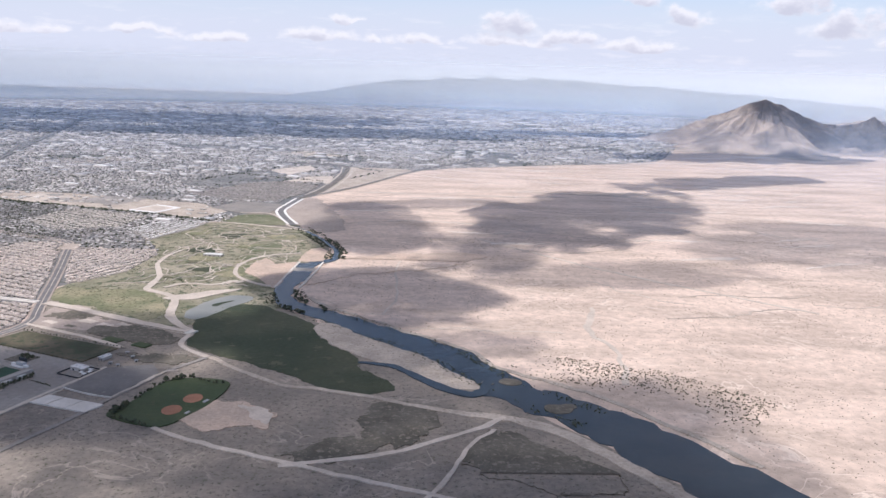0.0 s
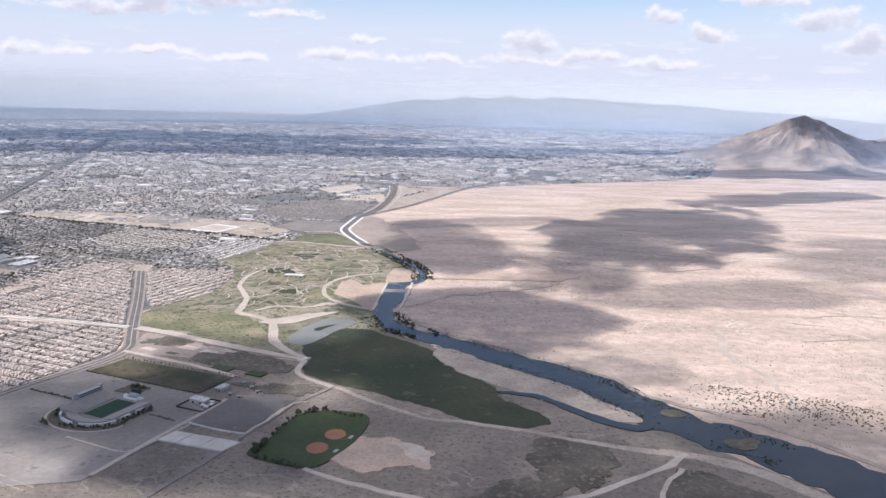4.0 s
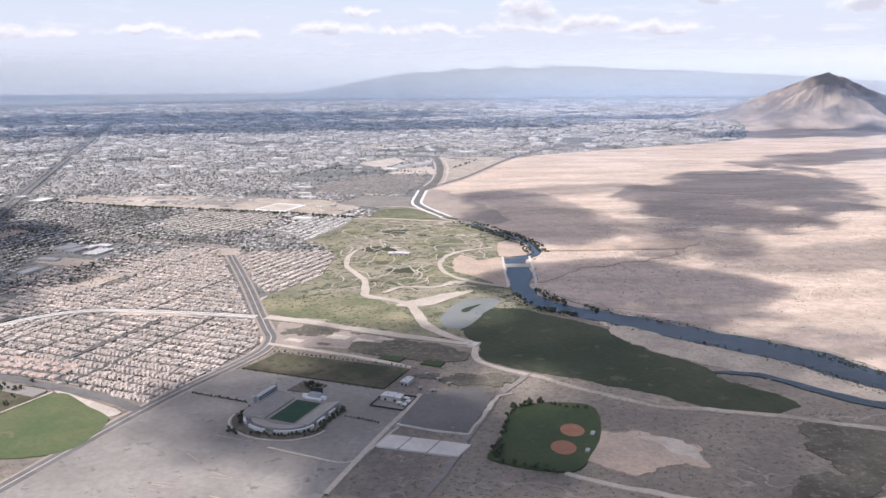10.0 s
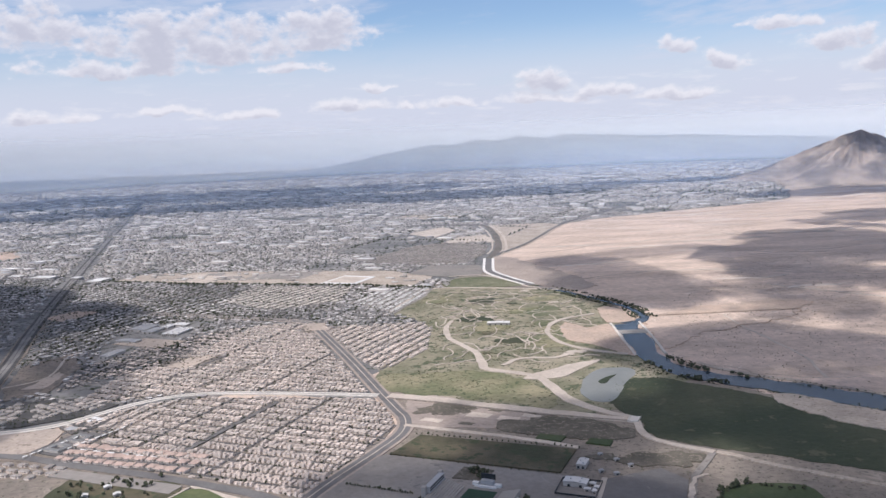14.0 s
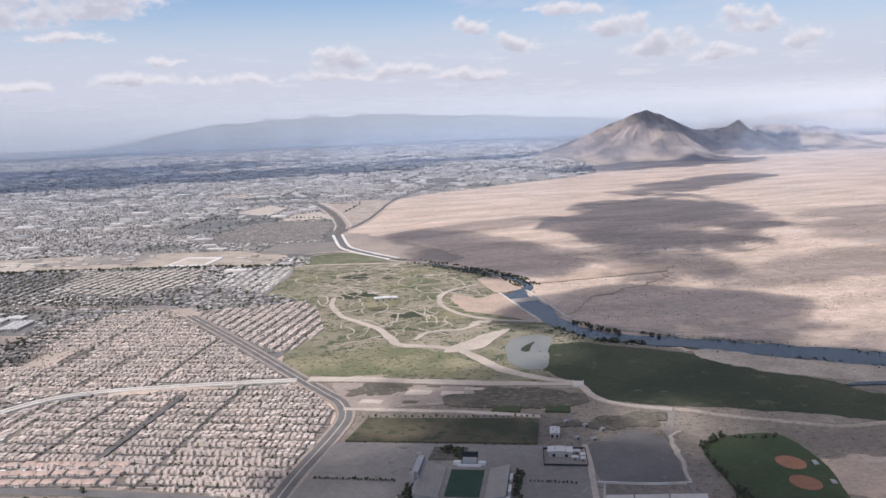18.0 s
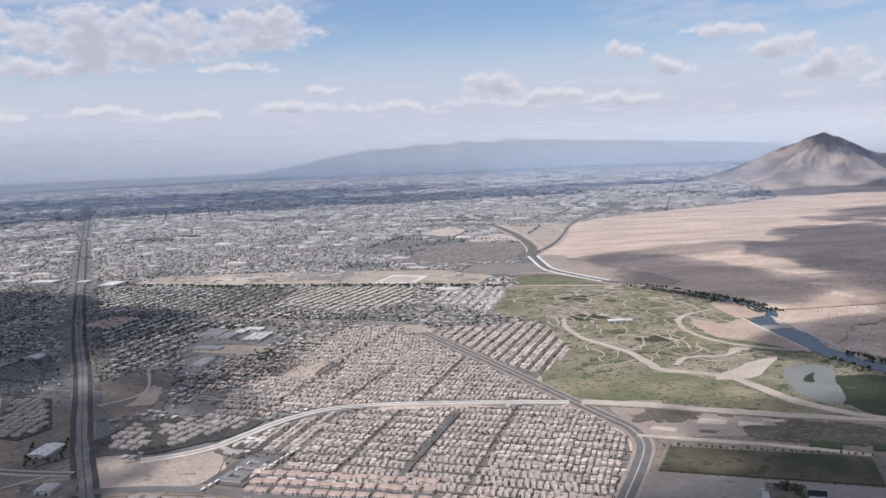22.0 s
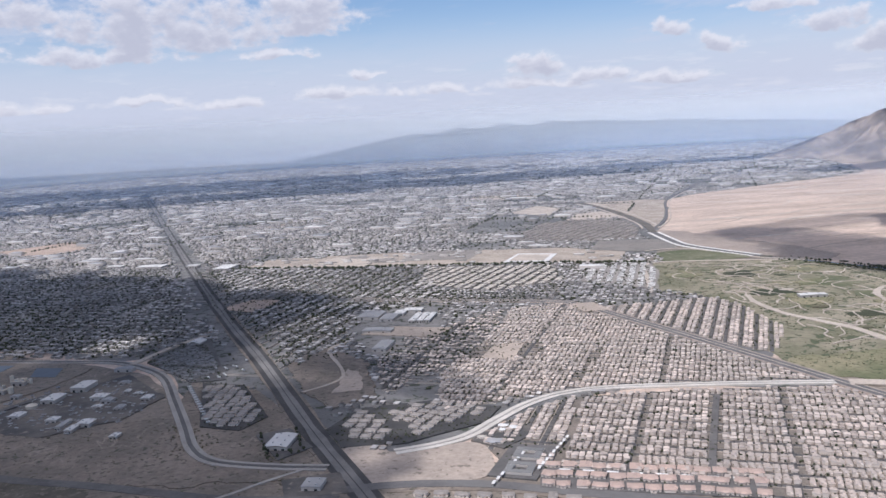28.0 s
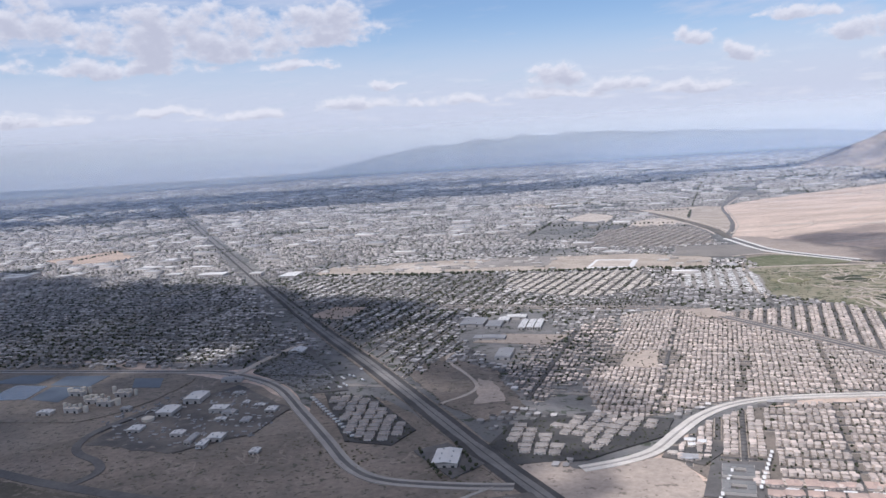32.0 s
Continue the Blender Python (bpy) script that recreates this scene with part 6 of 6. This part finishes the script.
apartments([(-428, 525), (-411, 533), (-388, 520), (-420, 499)], 4.9, 5.0, 3.9, 2.9, 1.0, -35, "grey-tan apartment block with a hipped roof on asphalt", "apartment blocks", 5, TAN_ROOF, AVOID)
patch("apartment_ground_west", [(-510, 588), (-490, 578), (-475, 533), (-484, 520), (-500, 528)], 0.11, DARK_ROAD, 0.3, "dark asphalt between apartment blocks", curved=False)
apartments([(-508, 585), (-491, 575), (-478, 535), (-485, 523), (-499, 531)], 4.4, 4.4, 3.5, 2.9, 1.0, -10, "grey apartment block with a hipped roof on dark asphalt", "apartment blocks west", 6, TAN_ROOF, AVOID)
villas = [(-381, 463), (-322, 443), (-328, 427), (-385, 448)]
patch("gravel_strip", [(-378, 437), (-344, 423), (-324, 414), (-327, 407), (-347, 416), (-381, 430)], 0.14, ASPHALT, 0.4, "pale grey gravel lot along the crossroad", curved=False)
patch("villa_ground", [(-383, 465), (-320, 444), (-328, 426), (-387, 447)], 0.12, STREET, 0, "dark asphalt between apartment villas", curved=False)
apartments(villas, 5.0, 7.0, 4.2, 3.4, 1.15, -19, "pinkish stucco apartment villa with a pink tile roof", "apartment villas", 7, PINK_ROOF)
for k in range(8):
    a = Vector((-379, 460.5)).lerp(Vector((-332, 443)), k / 7)
    bm = bmesh.new()
    box_bm(bm, 0, 0, 0.9, 3.4, 0.9, 0.12)
    for sx in (-1.5, 1.5):
        box_bm(bm, sx, 0, 0, 0.08, 0.08, 0.95)
    ob = part("carport", bm, WHITE_ROOF)
    ob.matrix_basis = pose(a.x + 1.5, a.y - 4.6, 0.45, 0, 0, -22)
    tagged(ob, "white flat carport roof on posts beside villas", "carport", "white carports")

# offices with courts, by the junction
patch("office_lot", [(-401, 459), (-389, 482), (-375, 477), (-387, 452)], 0.13, STREET, 0, "dark asphalt office lot", curved=False)
for x, y in ((-385.5, 471.5), (-390.3, 460.6)):
    base = holder("office_building", x, y, 0.4, -23.6)
    for nm, ox, oy, w, d in (("north_wing", 0, 3.0, 9.0, 2.4), ("south_wing", 0, -3.0, 9.0, 2.4), ("west_wing", -3.3, 0, 2.4, 3.7), ("east_wing", 3.3, 0, 2.4, 3.7)):
        bm = bmesh.new()
        box_bm(bm, ox, oy, -0.2, w, d, 1.25)
        ob = part(nm, bm, FAR_WALL, base)
        bm = bmesh.new()
        box_bm(bm, ox, oy, 1.05, w * 0.97, d * 0.92, 0.14)
        part("roof_deck", bm, DARK_ROOF, ob, "dark grey roof deck")
    tagged(base, "low office building with dark grey roofs round a court", "office")
for k in range(9):
    for dx, dy, t in ((-8.0, -4.0, 66), (7.4, 3.6, 66)):
        a = Vector((-398.5, 458)).lerp(Vector((-384, 481)), k / 8) + Vector((6.5, -2.4)) + Vector((dx, dy))
        bm = bmesh.new()
        box_bm(bm, 0, 0, 0.9, 2.4, 0.9, 0.12)
        for sx in (-1.0, 1.0):
            box_bm(bm, sx, 0, 0, 0.08, 0.08, 0.95)
        ob = part("carport", bm, WHITE_ROOF)
        ob.matrix_basis = pose(a.x, a.y, 0.5, 0, 0, t)
        tagged(ob, "white flat carport roof on posts beside offices", "carport", "white carports")

# a small club with white roofs behind the offices
patch("club_lot", [(-402, 489), (-392, 502), (-382, 503), (-378, 492), (-392, 479)], 0.12, YARD_ASPHALT, 0.4, "dusty asphalt lot of the small club", curved=False)
for x, y, w, d, m in ((-389, 499, 3.4, 2.4, WHITE_ROOF), (-386, 496.5, 2.6, 2.6, WHITE_ROOF), (-390, 495, 2.2, 2.2, WHITE_ROOF), (-394.5, 485.5, 5, 3.6, GREY_ROOF), (-398, 490, 3, 1.6, PALE_ROOF)):
    hip_block("club_building", x, y, -23, w, d, 1.0, "small club building with a pale roof on a dusty lot", "club buildings", m)
apartments([(-428, 452), (-378, 441), (-382, 428), (-432, 440)], 6.4, 5.2, 4.0, 2.2, 0.9, -17, "low tan apartment row with a hipped roof by the road", "apartment rows south", 9, TAN_ROOF)

# ---- lots west of the highway ----
patch("industrial_lot", [(-594, 549), (-582, 578), (-568, 592), (-548, 612), (-522, 571), (-534, 544), (-560, 532)], 0.11, YARD_ASPHALT, 1.5, "dark asphalt yard between industrial sheds", curved=False)
for x, y, w, d, h, m in ((-563, 594, 7, 11, 2.2, 0), (-571, 579, 6.5, 9.5, 1.8, 0), (-550.5, 575.5, 6.5, 5.5, 1.8, 0), (-546, 571, 5, 4, 1.2, 1), (-578.5, 560, 5.0, 5.5, 1.3, 0), (-561, 550.3, 4.6, 4.2, 1.3, 0), (-545.8, 542.2, 5.4, 5.5, 1.5, 0),
                         (-554.6, 543, 2.2, 9, 1.3, 1), (-549.6, 537, 2.8, 6, 1.2, 0), (-548, 563.5, 4, 2.4, 1, 0), (-552.5, 620.5, 9, 4.2, 1.3, 1), (-530, 525, 3, 4, 1, 0), (-529.5, 570, 4, 5, 1.2, 0), (-546, 597, 5, 2.6, 1, 1),
                         (-538, 560, 3.4, 5, 0.9, 1), (-541, 583, 2.4, 3, 0.9, 0), (-535, 578, 4, 2, 0.8, 0), (-590, 588, 4, 3, 1.2, 1), (-623, 592, 6, 4, 1.4, 0)):
    warehouse("industrial_shed", x, y, -12, w, d, h, (WHITE_ROOF, GREY_ROOF)[m], "white-roofed industrial shed on an asphalt yard" if not m else "grey-roofed industrial shed on an asphalt yard", rise=0.3)


def tank(x, y, r, h, label, name="storage_tank"):
    base = holder(name, x, y, 0.1)
    bm = bmesh.new()
    bmesh.ops.create_cone(bm, segments=18, radius1=r, radius2=r, depth=h, matrix=Matrix.Translation((0, 0, h / 2)), cap_ends=False)
    part("shell", bm, BEIGE, base)
    bm = bmesh.new()
    bmesh.ops.create_cone(bm, segments=18, radius1=r * 1.03, radius2=0.1, depth=r * 0.35, matrix=Matrix.Translation((0, 0, h + r * 0.17)), cap_ends=True)
    part("lid", bm, BEIGE, base)
    bm = bmesh.new()
    box_bm(bm, r, 0, 0, 0.12, 0.25, h)
    part("ladder", bm, STEEL, base, "steel ladder")
    return tagged(base, label, "tank", "storage tanks")


rng = random.Random(17)
for cx, cy in ((-619, 620), (-607, 605), (-597, 612), (-612, 594), (-601, 600)):
    for k in range(5):
        tank(cx + (k - 2) * 2.5 + rng.uniform(-0.5, 0.5), cy - (k - 2) * 1.2 + rng.uniform(-1.5, 1.5), rng.uniform(0.7, 1.3), rng.uniform(1.6, 3.6), "beige industrial process tank at the plant")
    warehouse("plant_building", cx, cy - 3, -20, 7, 2.4, 2.0, PLANT_ROOF, "beige plant building between tanks", rise=0.15)
tank(-577, 571, 2.4, 1.6, "round pale storage tank beside sheds")
for pts, m in ((((-671, 651), (-660, 662), (-642, 656), (-646, 643)), POOL), (((-638, 638), (-636, 653), (-614, 647), (-618, 630)), POOL), (((-658, 632), (-655, 643), (-639, 637), (-641, 617), (-653, 619)), DEEP_POOL), (((-639, 616), (-636, 635), (-619, 629), (-624, 608)), POOL), (((-600, 638), (-586, 634), (-584, 618), (-597, 622)), POOL)):
    patch("settling_pond", pts, 0.14, m, 0, "rectangular blue-grey settling pond with straight banks", curved=False)
patch("plant_yard", [(-680, 640), (-672, 668), (-580, 640), (-576, 612), (-600, 580), (-632, 585), (-660, 600)], 0.10, DIRT, 1.5, "brown plant yard round the settling ponds")
ribbon("loop_road", [(-640, 545), (-614, 527), (-598, 516), (-582, 506.5), (-567, 498), (-551, 490), (-523, 479), (-497, 467), (-477, 459), (-446, 452)], 4.4, 0.14, STREET, "dark asphalt road across the dirt")
ribbon("loop_road_branch", [(-586, 509), (-580, 519), (-583, 529), (-593, 540), (-596, 551), (-592, 566), (-575, 590)], 3.2, 0.15, STREET, "dark winding plant road")
ribbon("yard_road", [(-552, 630), (-540, 658), (-525, 683)], 3.4, 0.15, PALE, "pale straight dirt road beside trailers")
patch("dirt_west", [(-640, 520), (-590, 560), (-548, 526), (-520, 545), (-500, 500), (-470, 482), (-450, 470), (-520, 478), (-590, 506)], 0.08, BROWN_DIRT, 3, "brown dirt field with low scrub")
patch("green_field", [(-640, 528), (-584, 503), (-552, 487), (-524, 475), (-540, 455), (-640, 440)], 0.12, SCRUB_GREEN, 1.5, "dark green-brown scrub field beside the road")
patch("shop_yard", [(-464, 470), (-446, 472), (-443, 456), (-462, 456)], 0.12, YARD_ASPHALT, 0.4, "dark asphalt yard round the corner shop", curved=False)
ribbon("shop_track", [(-505, 450), (-482, 461), (-470, 469.5), (-456, 478)], 1.3, 0.14, CHANNEL_GREY, "narrow pale concrete lane to the corner shop")
ribbon("plot_lane", [(-464, 560), (-447, 579), (-455, 626), (-446, 640)], 1.6, 0.14, PALE, "pale dirt lane round an empty plot", rag=0.3)
patch("empty_plot", [(-474, 604), (-457, 638), (-436, 600), (-434, 548), (-450, 536), (-462, 556)], 0.10, BROWN_DIRT, 2.0, "brown empty land with scrub beside the highway", curved=False)
patch("empty_plot_bare", [(-452, 556), (-446, 590), (-439, 585), (-440, 556)], 0.11, LOT_TAN, 2.0, "paler bare ground on the empty land", curved=False)
for p0, p1 in (((-578, 494), (-567, 474)), ((-574, 492), (-563, 472)), ((-582, 497), (-571, 477))):
    ribbon("field_strip", [p0, p1], 1.0, 0.16, PALE, "pale bare strip across the field", rag=0.4)
patch("dirt_south_west", [(-640, 500), (-585, 505), (-520, 478), (-445, 455), (-440, 380), (-640, 380)], 0.08, BROWN_DIRT, 3, "brown dirt field with low scrub")

rng = np.random.default_rng(81)
k = 330
where = np.c_[rng.uniform(-598, -526, k), rng.uniform(530, 605, k), np.full(k, 0.45)]
where = where[inside([(-596, 575), (-570, 610), (-545, 600), (-526, 570), (-528, 545), (-548, 530), (-583, 548)], where[:, 0], where[:, 1])]
k = len(where)
bulk("yard_clutter", BOX_V, BOX_F, BOX_S, (GREY_ROOF, TRAILER_ROOF), where, rng.choice((-0.2, 1.37), k), np.stack([rng.uniform(0.5, 2.4, k), rng.uniform(0.4, 0.8, k), rng.uniform(0.3, 0.6, k)], -1),
     "containers and vehicles parked in the industrial yard", "clutter")

# trailers and mobile homes
patch("trailer_ground", [(-545, 632), (-528, 682), (-521, 672), (-508, 622), (-500, 590), (-516, 590), (-530, 612)], 0.11, STREET, 0.4, "dark asphalt trailer yard", curved=False)
warehouse("white_dome_hall", -527, 665, -15, 7, 9, 1.2, WHITE_ROOF, "white-roofed hall at the head of the trailer yard", rise=1.0)
warehouse("metal_hall", -467, 501.8, -14, 8.0, 12.5, 1.6, WHITE_ROOF, "large white-roofed metal hall beside the highway", rise=0.5, doors=3, vents=6)
patch("hall_yard", [(-477, 513), (-465, 517), (-456, 496), (-467, 487)], 0.12, STREET, 0.3, "dark asphalt yard round the white hall", curved=False)
for a, b, c in (((-475, 512), (-471, 492), 7), ((-470, 489), (-460, 492), 4), ((-459, 494), (-463, 514), 6)):
    tree_row(a, b, c, 1.3, "dark green tree beside the white hall", "hall trees", 0.5, c)
warehouse("corner_shop", -453.6, 462.8, -14, 6, 6.5, 1.6, GREY_ROOF, "grey flat-roofed shop beside the highway", rise=0.15)
for x, y, w, d, m in ((-433, 700, 13, 17, 1), (-423, 690, 8, 14, 1), (-408, 684, 3.4, 20, 0), (-403.8, 683, 3.4, 20, 0), (-399.8, 682, 3.2, 20, 0), (-408, 705, 11, 7, 0), (-428, 626, 7, 17, 1), (-430, 660, 16, 7, 1), (-416, 700, 6, 9, 0)):
    warehouse("storage_shed", x, y, -18, w, d, 1.2, (WHITE_ROOF, GREY_ROOF)[m], "long white-roofed storage shed on bare ground" if not m else "broad grey-roofed warehouse on bare ground", rise=0.3)
for x, y, w, d in ((-624, 969, 24, 13), (-554, 932, 14, 22), (-585, 955, 10, 8), (-660, 985, 14, 8)):
    warehouse("big_store", x, y, -16, w, d, 2.2, WHITE_ROOF, "big white-roofed store beside the highway", rise=0.2, doors=4, vents=5)
patch("white_basin", [(-327, 860), (-308, 899), (-278, 884), (-294, 848)], 0.14, WHITE_ROOF, 0, "white-lined basin on a graded lot", curved=False)
patch("white_basin_floor", [(-322, 864), (-308, 893), (-284, 881), (-296, 854)], 0.16, PALE, 0, "pale floor of the white-lined basin", curved=False)
for pts, m in ((((-540, 928), (-445, 893), (-290, 842), (-245, 824), (-225, 870), (-262, 915), (-420, 960), (-520, 970)), SAND), (((-483, 919), (-460, 957), (-415, 935), (-436, 891)), PALE), (((-255, 1236), (-204, 1307), (-187, 1250), (-218, 1180)), PALE),
               (((-212, 1118), (-187, 1170), (-152, 1186), (-146, 1105)), PALE), (((-410, 905), (-380, 955), (-330, 940), (-350, 890)), ASPHALT), (((-854, 1182), (-783, 1250), (-740, 1160), (-772, 1117)), RED_SAND), (((-530, 755), (-512, 782), (-492, 772), (-506, 738)), RED_SAND),
               (((-600, 1300), (-520, 1350), (-470, 1290), (-560, 1240)), SAND), (((-300, 1500), (-180, 1560), (-120, 1480), (-240, 1430)), PALE)):
    patch("graded_lot", pts, 0.06, m, 1.5, "pale graded lot in the town", curved=False)

# the lots north of the tree belt: bare plots with low sheds
BELT = [(-540, 934), (-445, 899), (-290, 848), (-250, 834), (-232, 866), (-262, 915), (-420, 958), (-520, 966)]
rng = random.Random(44)
for k in range(34):
    x, y = rng.uniform(-540, -240), rng.uniform(840, 965)
    w, d = rng.uniform(9, 26), rng.uniform(6, 15)
    pts = [np.array((x, y)) + E_AXIS * u * w / 2 + N_AXIS * v * d / 2 for u, v in ((-1, -1), (1, -1), (1, 1), (-1, 1))]
    if inside(BELT, np.array([p[0] for p in pts]), np.array([p[1] for p in pts])).all() and abs(x + 303) > 40:
        patch("bare_plot", [tuple(p) for p in pts], 0.10, rng.choice((PALE, GRAVEL, GRAVEL, LOT_TAN, ASPHALT, CONCRETE)), 0.4, "bare rectangular plot north of the tree belt", curved=False)
plots = np.random.default_rng(45)
p = np.c_[plots.uniform(-540, -240, 150), plots.uniform(840, 965, 150)]
p = p[inside(BELT, p[:, 0], p[:, 1]) & (np.abs(p[:, 0] + 303) > 34)]
for tag, mat in (("", WHITE_ROOF), ("_tan", PALE_ROOF)):
    q = p[::2] if tag else p[1::2]
    bulk("plot_sheds" + tag, BOX_V, BOX_F, BOX_S, (FAR_WALL, mat), np.c_[q, np.full(len(q), 0.3)], np.full(len(q), GRID_TURN), np.c_[plots.uniform(3, 9, len(q)), plots.uniform(1.5, 3.5, len(q)), plots.uniform(0.9, 1.6, len(q))],
         "long low sheds on the bare plots", "buildings")


def homes(name, poly, along, spacing, lot, size, seed, label, wall, roof):
    made = tract(name, poly, along, spacing, lot, size[1], size[2], seed, roof, wall, label, 0.9, 40.0)
    xy = made[0]
    k = len(xy)
    rng = np.random.default_rng(seed)
    s = np.stack([np.full(k, size[0]), np.full(k, size[1]), np.full(k, size[2])], -1) * rng.uniform(0.8, 1.15, (k, 3))
    bulk(name, HOUSE_V, HOUSE_F, HOUSE_S, (wall, roof), np.c_[xy, np.full(k, 0.3)], np.full(k, math.atan2(along[1], along[0])), s, label, "mobile homes")


homes("mobile_homes", [(-292, 762), (-268, 812), (-229, 812), (-233, 778), (-254, 716)], (0.35, 0.94), 7.0, 2.6, (1.4, 2.3, 0.9), 5, "rows of white mobile homes", FAR_WALL, MOBILE_ROOF)
homes("mobile_homes_west", [(-400, 790), (-385, 860), (-296, 832), (-300, 770), (-350, 745)], (0.5, 0.86), 7.5, 2.4, (1.6, 2.6, 0.9), 6, "curved rows of pale mobile homes", FAR_WALL, PALE_ROOF)
homes("trailer_homes", [(-543, 632), (-529, 662), (-515, 640), (-506, 605), (-516, 592), (-530, 612)], (0.4, 0.92), 4.4, 2.0, (1.0, 2.4, 0.8), 7, "dark grey trailers parked close together under trees", FAR_WALL, TRAILER_ROOF)
yard_trees("mobile_home_trees", [(-400, 790), (-385, 860), (-296, 832), (-226, 812), (-255, 712), (-300, 770), (-350, 745)], 1500, 69, 1.3)
yard_trees("trailer_yard_trees", [(-545, 632), (-528, 680), (-510, 625), (-502, 594), (-516, 590), (-530, 612)], 1500, 66)
yard_trees("apartment_trees", [(-452, 512), (-440, 533), (-412, 535), (-386, 521), (-394, 506), (-424, 492), (-446, 493)], 420, 67)
yard_trees("apartment_trees_west", [(-508, 588), (-490, 578), (-475, 533), (-484, 520), (-500, 528)], 420, 68)


def trailer(x, y, turn):
    base = holder("parked_trailer", x, y, 0.45, turn)
    bm = bmesh.new()
    box_bm(bm, 0.4, 0, 0.2, 1.5, 0.5, 0.6)
    part("body", bm, WHITE_ROOF, base)
    bm = bmesh.new()
    box_bm(bm, 1.4, 0, 0.12, 0.4, 0.5, 0.5)
    part("cab", bm, STEEL, base)
    for sx in (-0.8, 0.2, 1.3):
        bm = bmesh.new()
        bmesh.ops.create_cone(bm, segments=10, radius1=0.13, radius2=0.13, depth=0.56, cap_ends=True, matrix=pose(sx, 0, 0.13, 90))
        part("wheel", bm, DARK_GLASS, base)
    return tagged(base, "white box trailer parked beside the drainage channel", "truck", "parked trailers")


for k in range(16):
    p = Vector((-517.5, 581)).lerp(Vector((-500.5, 531)), k / 15)
    trailer(p.x + 2.6, p.y + 0.8, 12 + (k % 3) * 4)
rng = random.Random(23)
for k in range(12):
    trailer(-500 + rng.uniform(-9, 6), 600 + rng.uniform(-8, 22), -60 + rng.uniform(-12, 12))
scrub("west_scrub", [(-640, 500), (-590, 565), (-548, 526), (-520, 545), (-450, 475), (-440, 380), (-640, 380)], 5000, 0.9, BUSH, "low dry scrub on brown dirt", 41)


def tree_line(name, lines, step, s, label, seed, near=0):
    """Rows of street trees in the town, too many and small to count."""
    rng = np.random.default_rng(seed)
    out = []
    for (x0, y0), (x1, y1) in lines:
        k = int(math.hypot(x1 - x0, y1 - y0) / step)
        t = np.linspace(0, 1, k)
        out.append(np.c_[x0 + (x1 - x0) * t, y0 + (y1 - y0) * t])
    p = np.concatenate(out)
    p = p + rng.normal(0, s * 0.3, p.shape)
    p = p[~near_line(CANAL, p[:, 0], p[:, 1], 16) & ~near_line(DIAGONAL, p[:, 0], p[:, 1], 40) & ~inside(FAR_TRACT, p[:, 0], p[:, 1])]
    p = p[inside(TOWN, p[:, 0], p[:, 1]) & (rng.random(len(p)) < 0.85) & (np.hypot(p[:, 0] + 350, p[:, 1] - 250) > near)]
    k = len(p)
    size = np.stack([s * rng.uniform(0.6, 1.5, k), s * rng.uniform(0.6, 1.5, k), s * rng.uniform(0.6, 1.3, k)], -1)
    bulk(name, BLOB_V, BLOB_F, [0] * len(BLOB_F), (LEAF,), np.c_[p, np.full(k, 0.1)], rng.uniform(0, 6.3, k), size, label, "trees")


tree_line("tree_belt", [((-560, 932), (-445, 889)), ((-445, 889), (-290, 839)), ((-290, 839), (-228, 813))], 1.4, 2.6, "dark belt of trees along a straight road", 51)
AVENUES = []
for k in range(-8, 14):
    c = np.array((-420.0, 880.0)) + N_AXIS * (k * 155 + 20)
    AVENUES.append((tuple(c - E_AXIS * 1600), tuple(c + E_AXIS * 1900)))
for k in range(-9, 12):
    c = np.array((-420.0, 880.0)) + E_AXIS * (k * 155)
    AVENUES.append((tuple(c - N_AXIS * 150), tuple(c + N_AXIS * 2300)))
tree_line("avenue_trees", AVENUES, 5.0, 2.4, "dark street trees along town avenues", 52, 850)
pieces = []
for a, b in AVENUES:
    k = int(math.hypot(b[0] - a[0], b[1] - a[1]) / 12)
    t = (np.arange(k) + 0.5) / k
    p = np.c_[a[0] + (b[0] - a[0]) * t, a[1] + (b[1] - a[1]) * t]
    ok = inside(TOWN, p[:, 0], p[:, 1])
    ok &= ~near_line(CANAL, p[:, 0], p[:, 1], 16) & ~near_line(DIAGONAL, p[:, 0], p[:, 1], 40)
    for q in (TRACT_SOUTH, TRACT_MID, TRACT_EAST, WETLAND, FAR_TRACT):
        ok &= ~inside(q, p[:, 0], p[:, 1])
    turn = math.atan2(b[1] - a[1], b[0] - a[0])
    pieces.append((p[ok], turn))
where = np.concatenate([p for p, _ in pieces])
turns = np.concatenate([np.full(len(p), t) for p, t in pieces])
bulk("road_avenues", BOX_V, BOX_F, BOX_S, (STREET, ASPHALT), np.c_[where, np.full(len(where), -0.05)], turns, np.tile((12.1, 4.0, 0.3), (len(where), 1)), "straight grey town avenues", kind="structure")
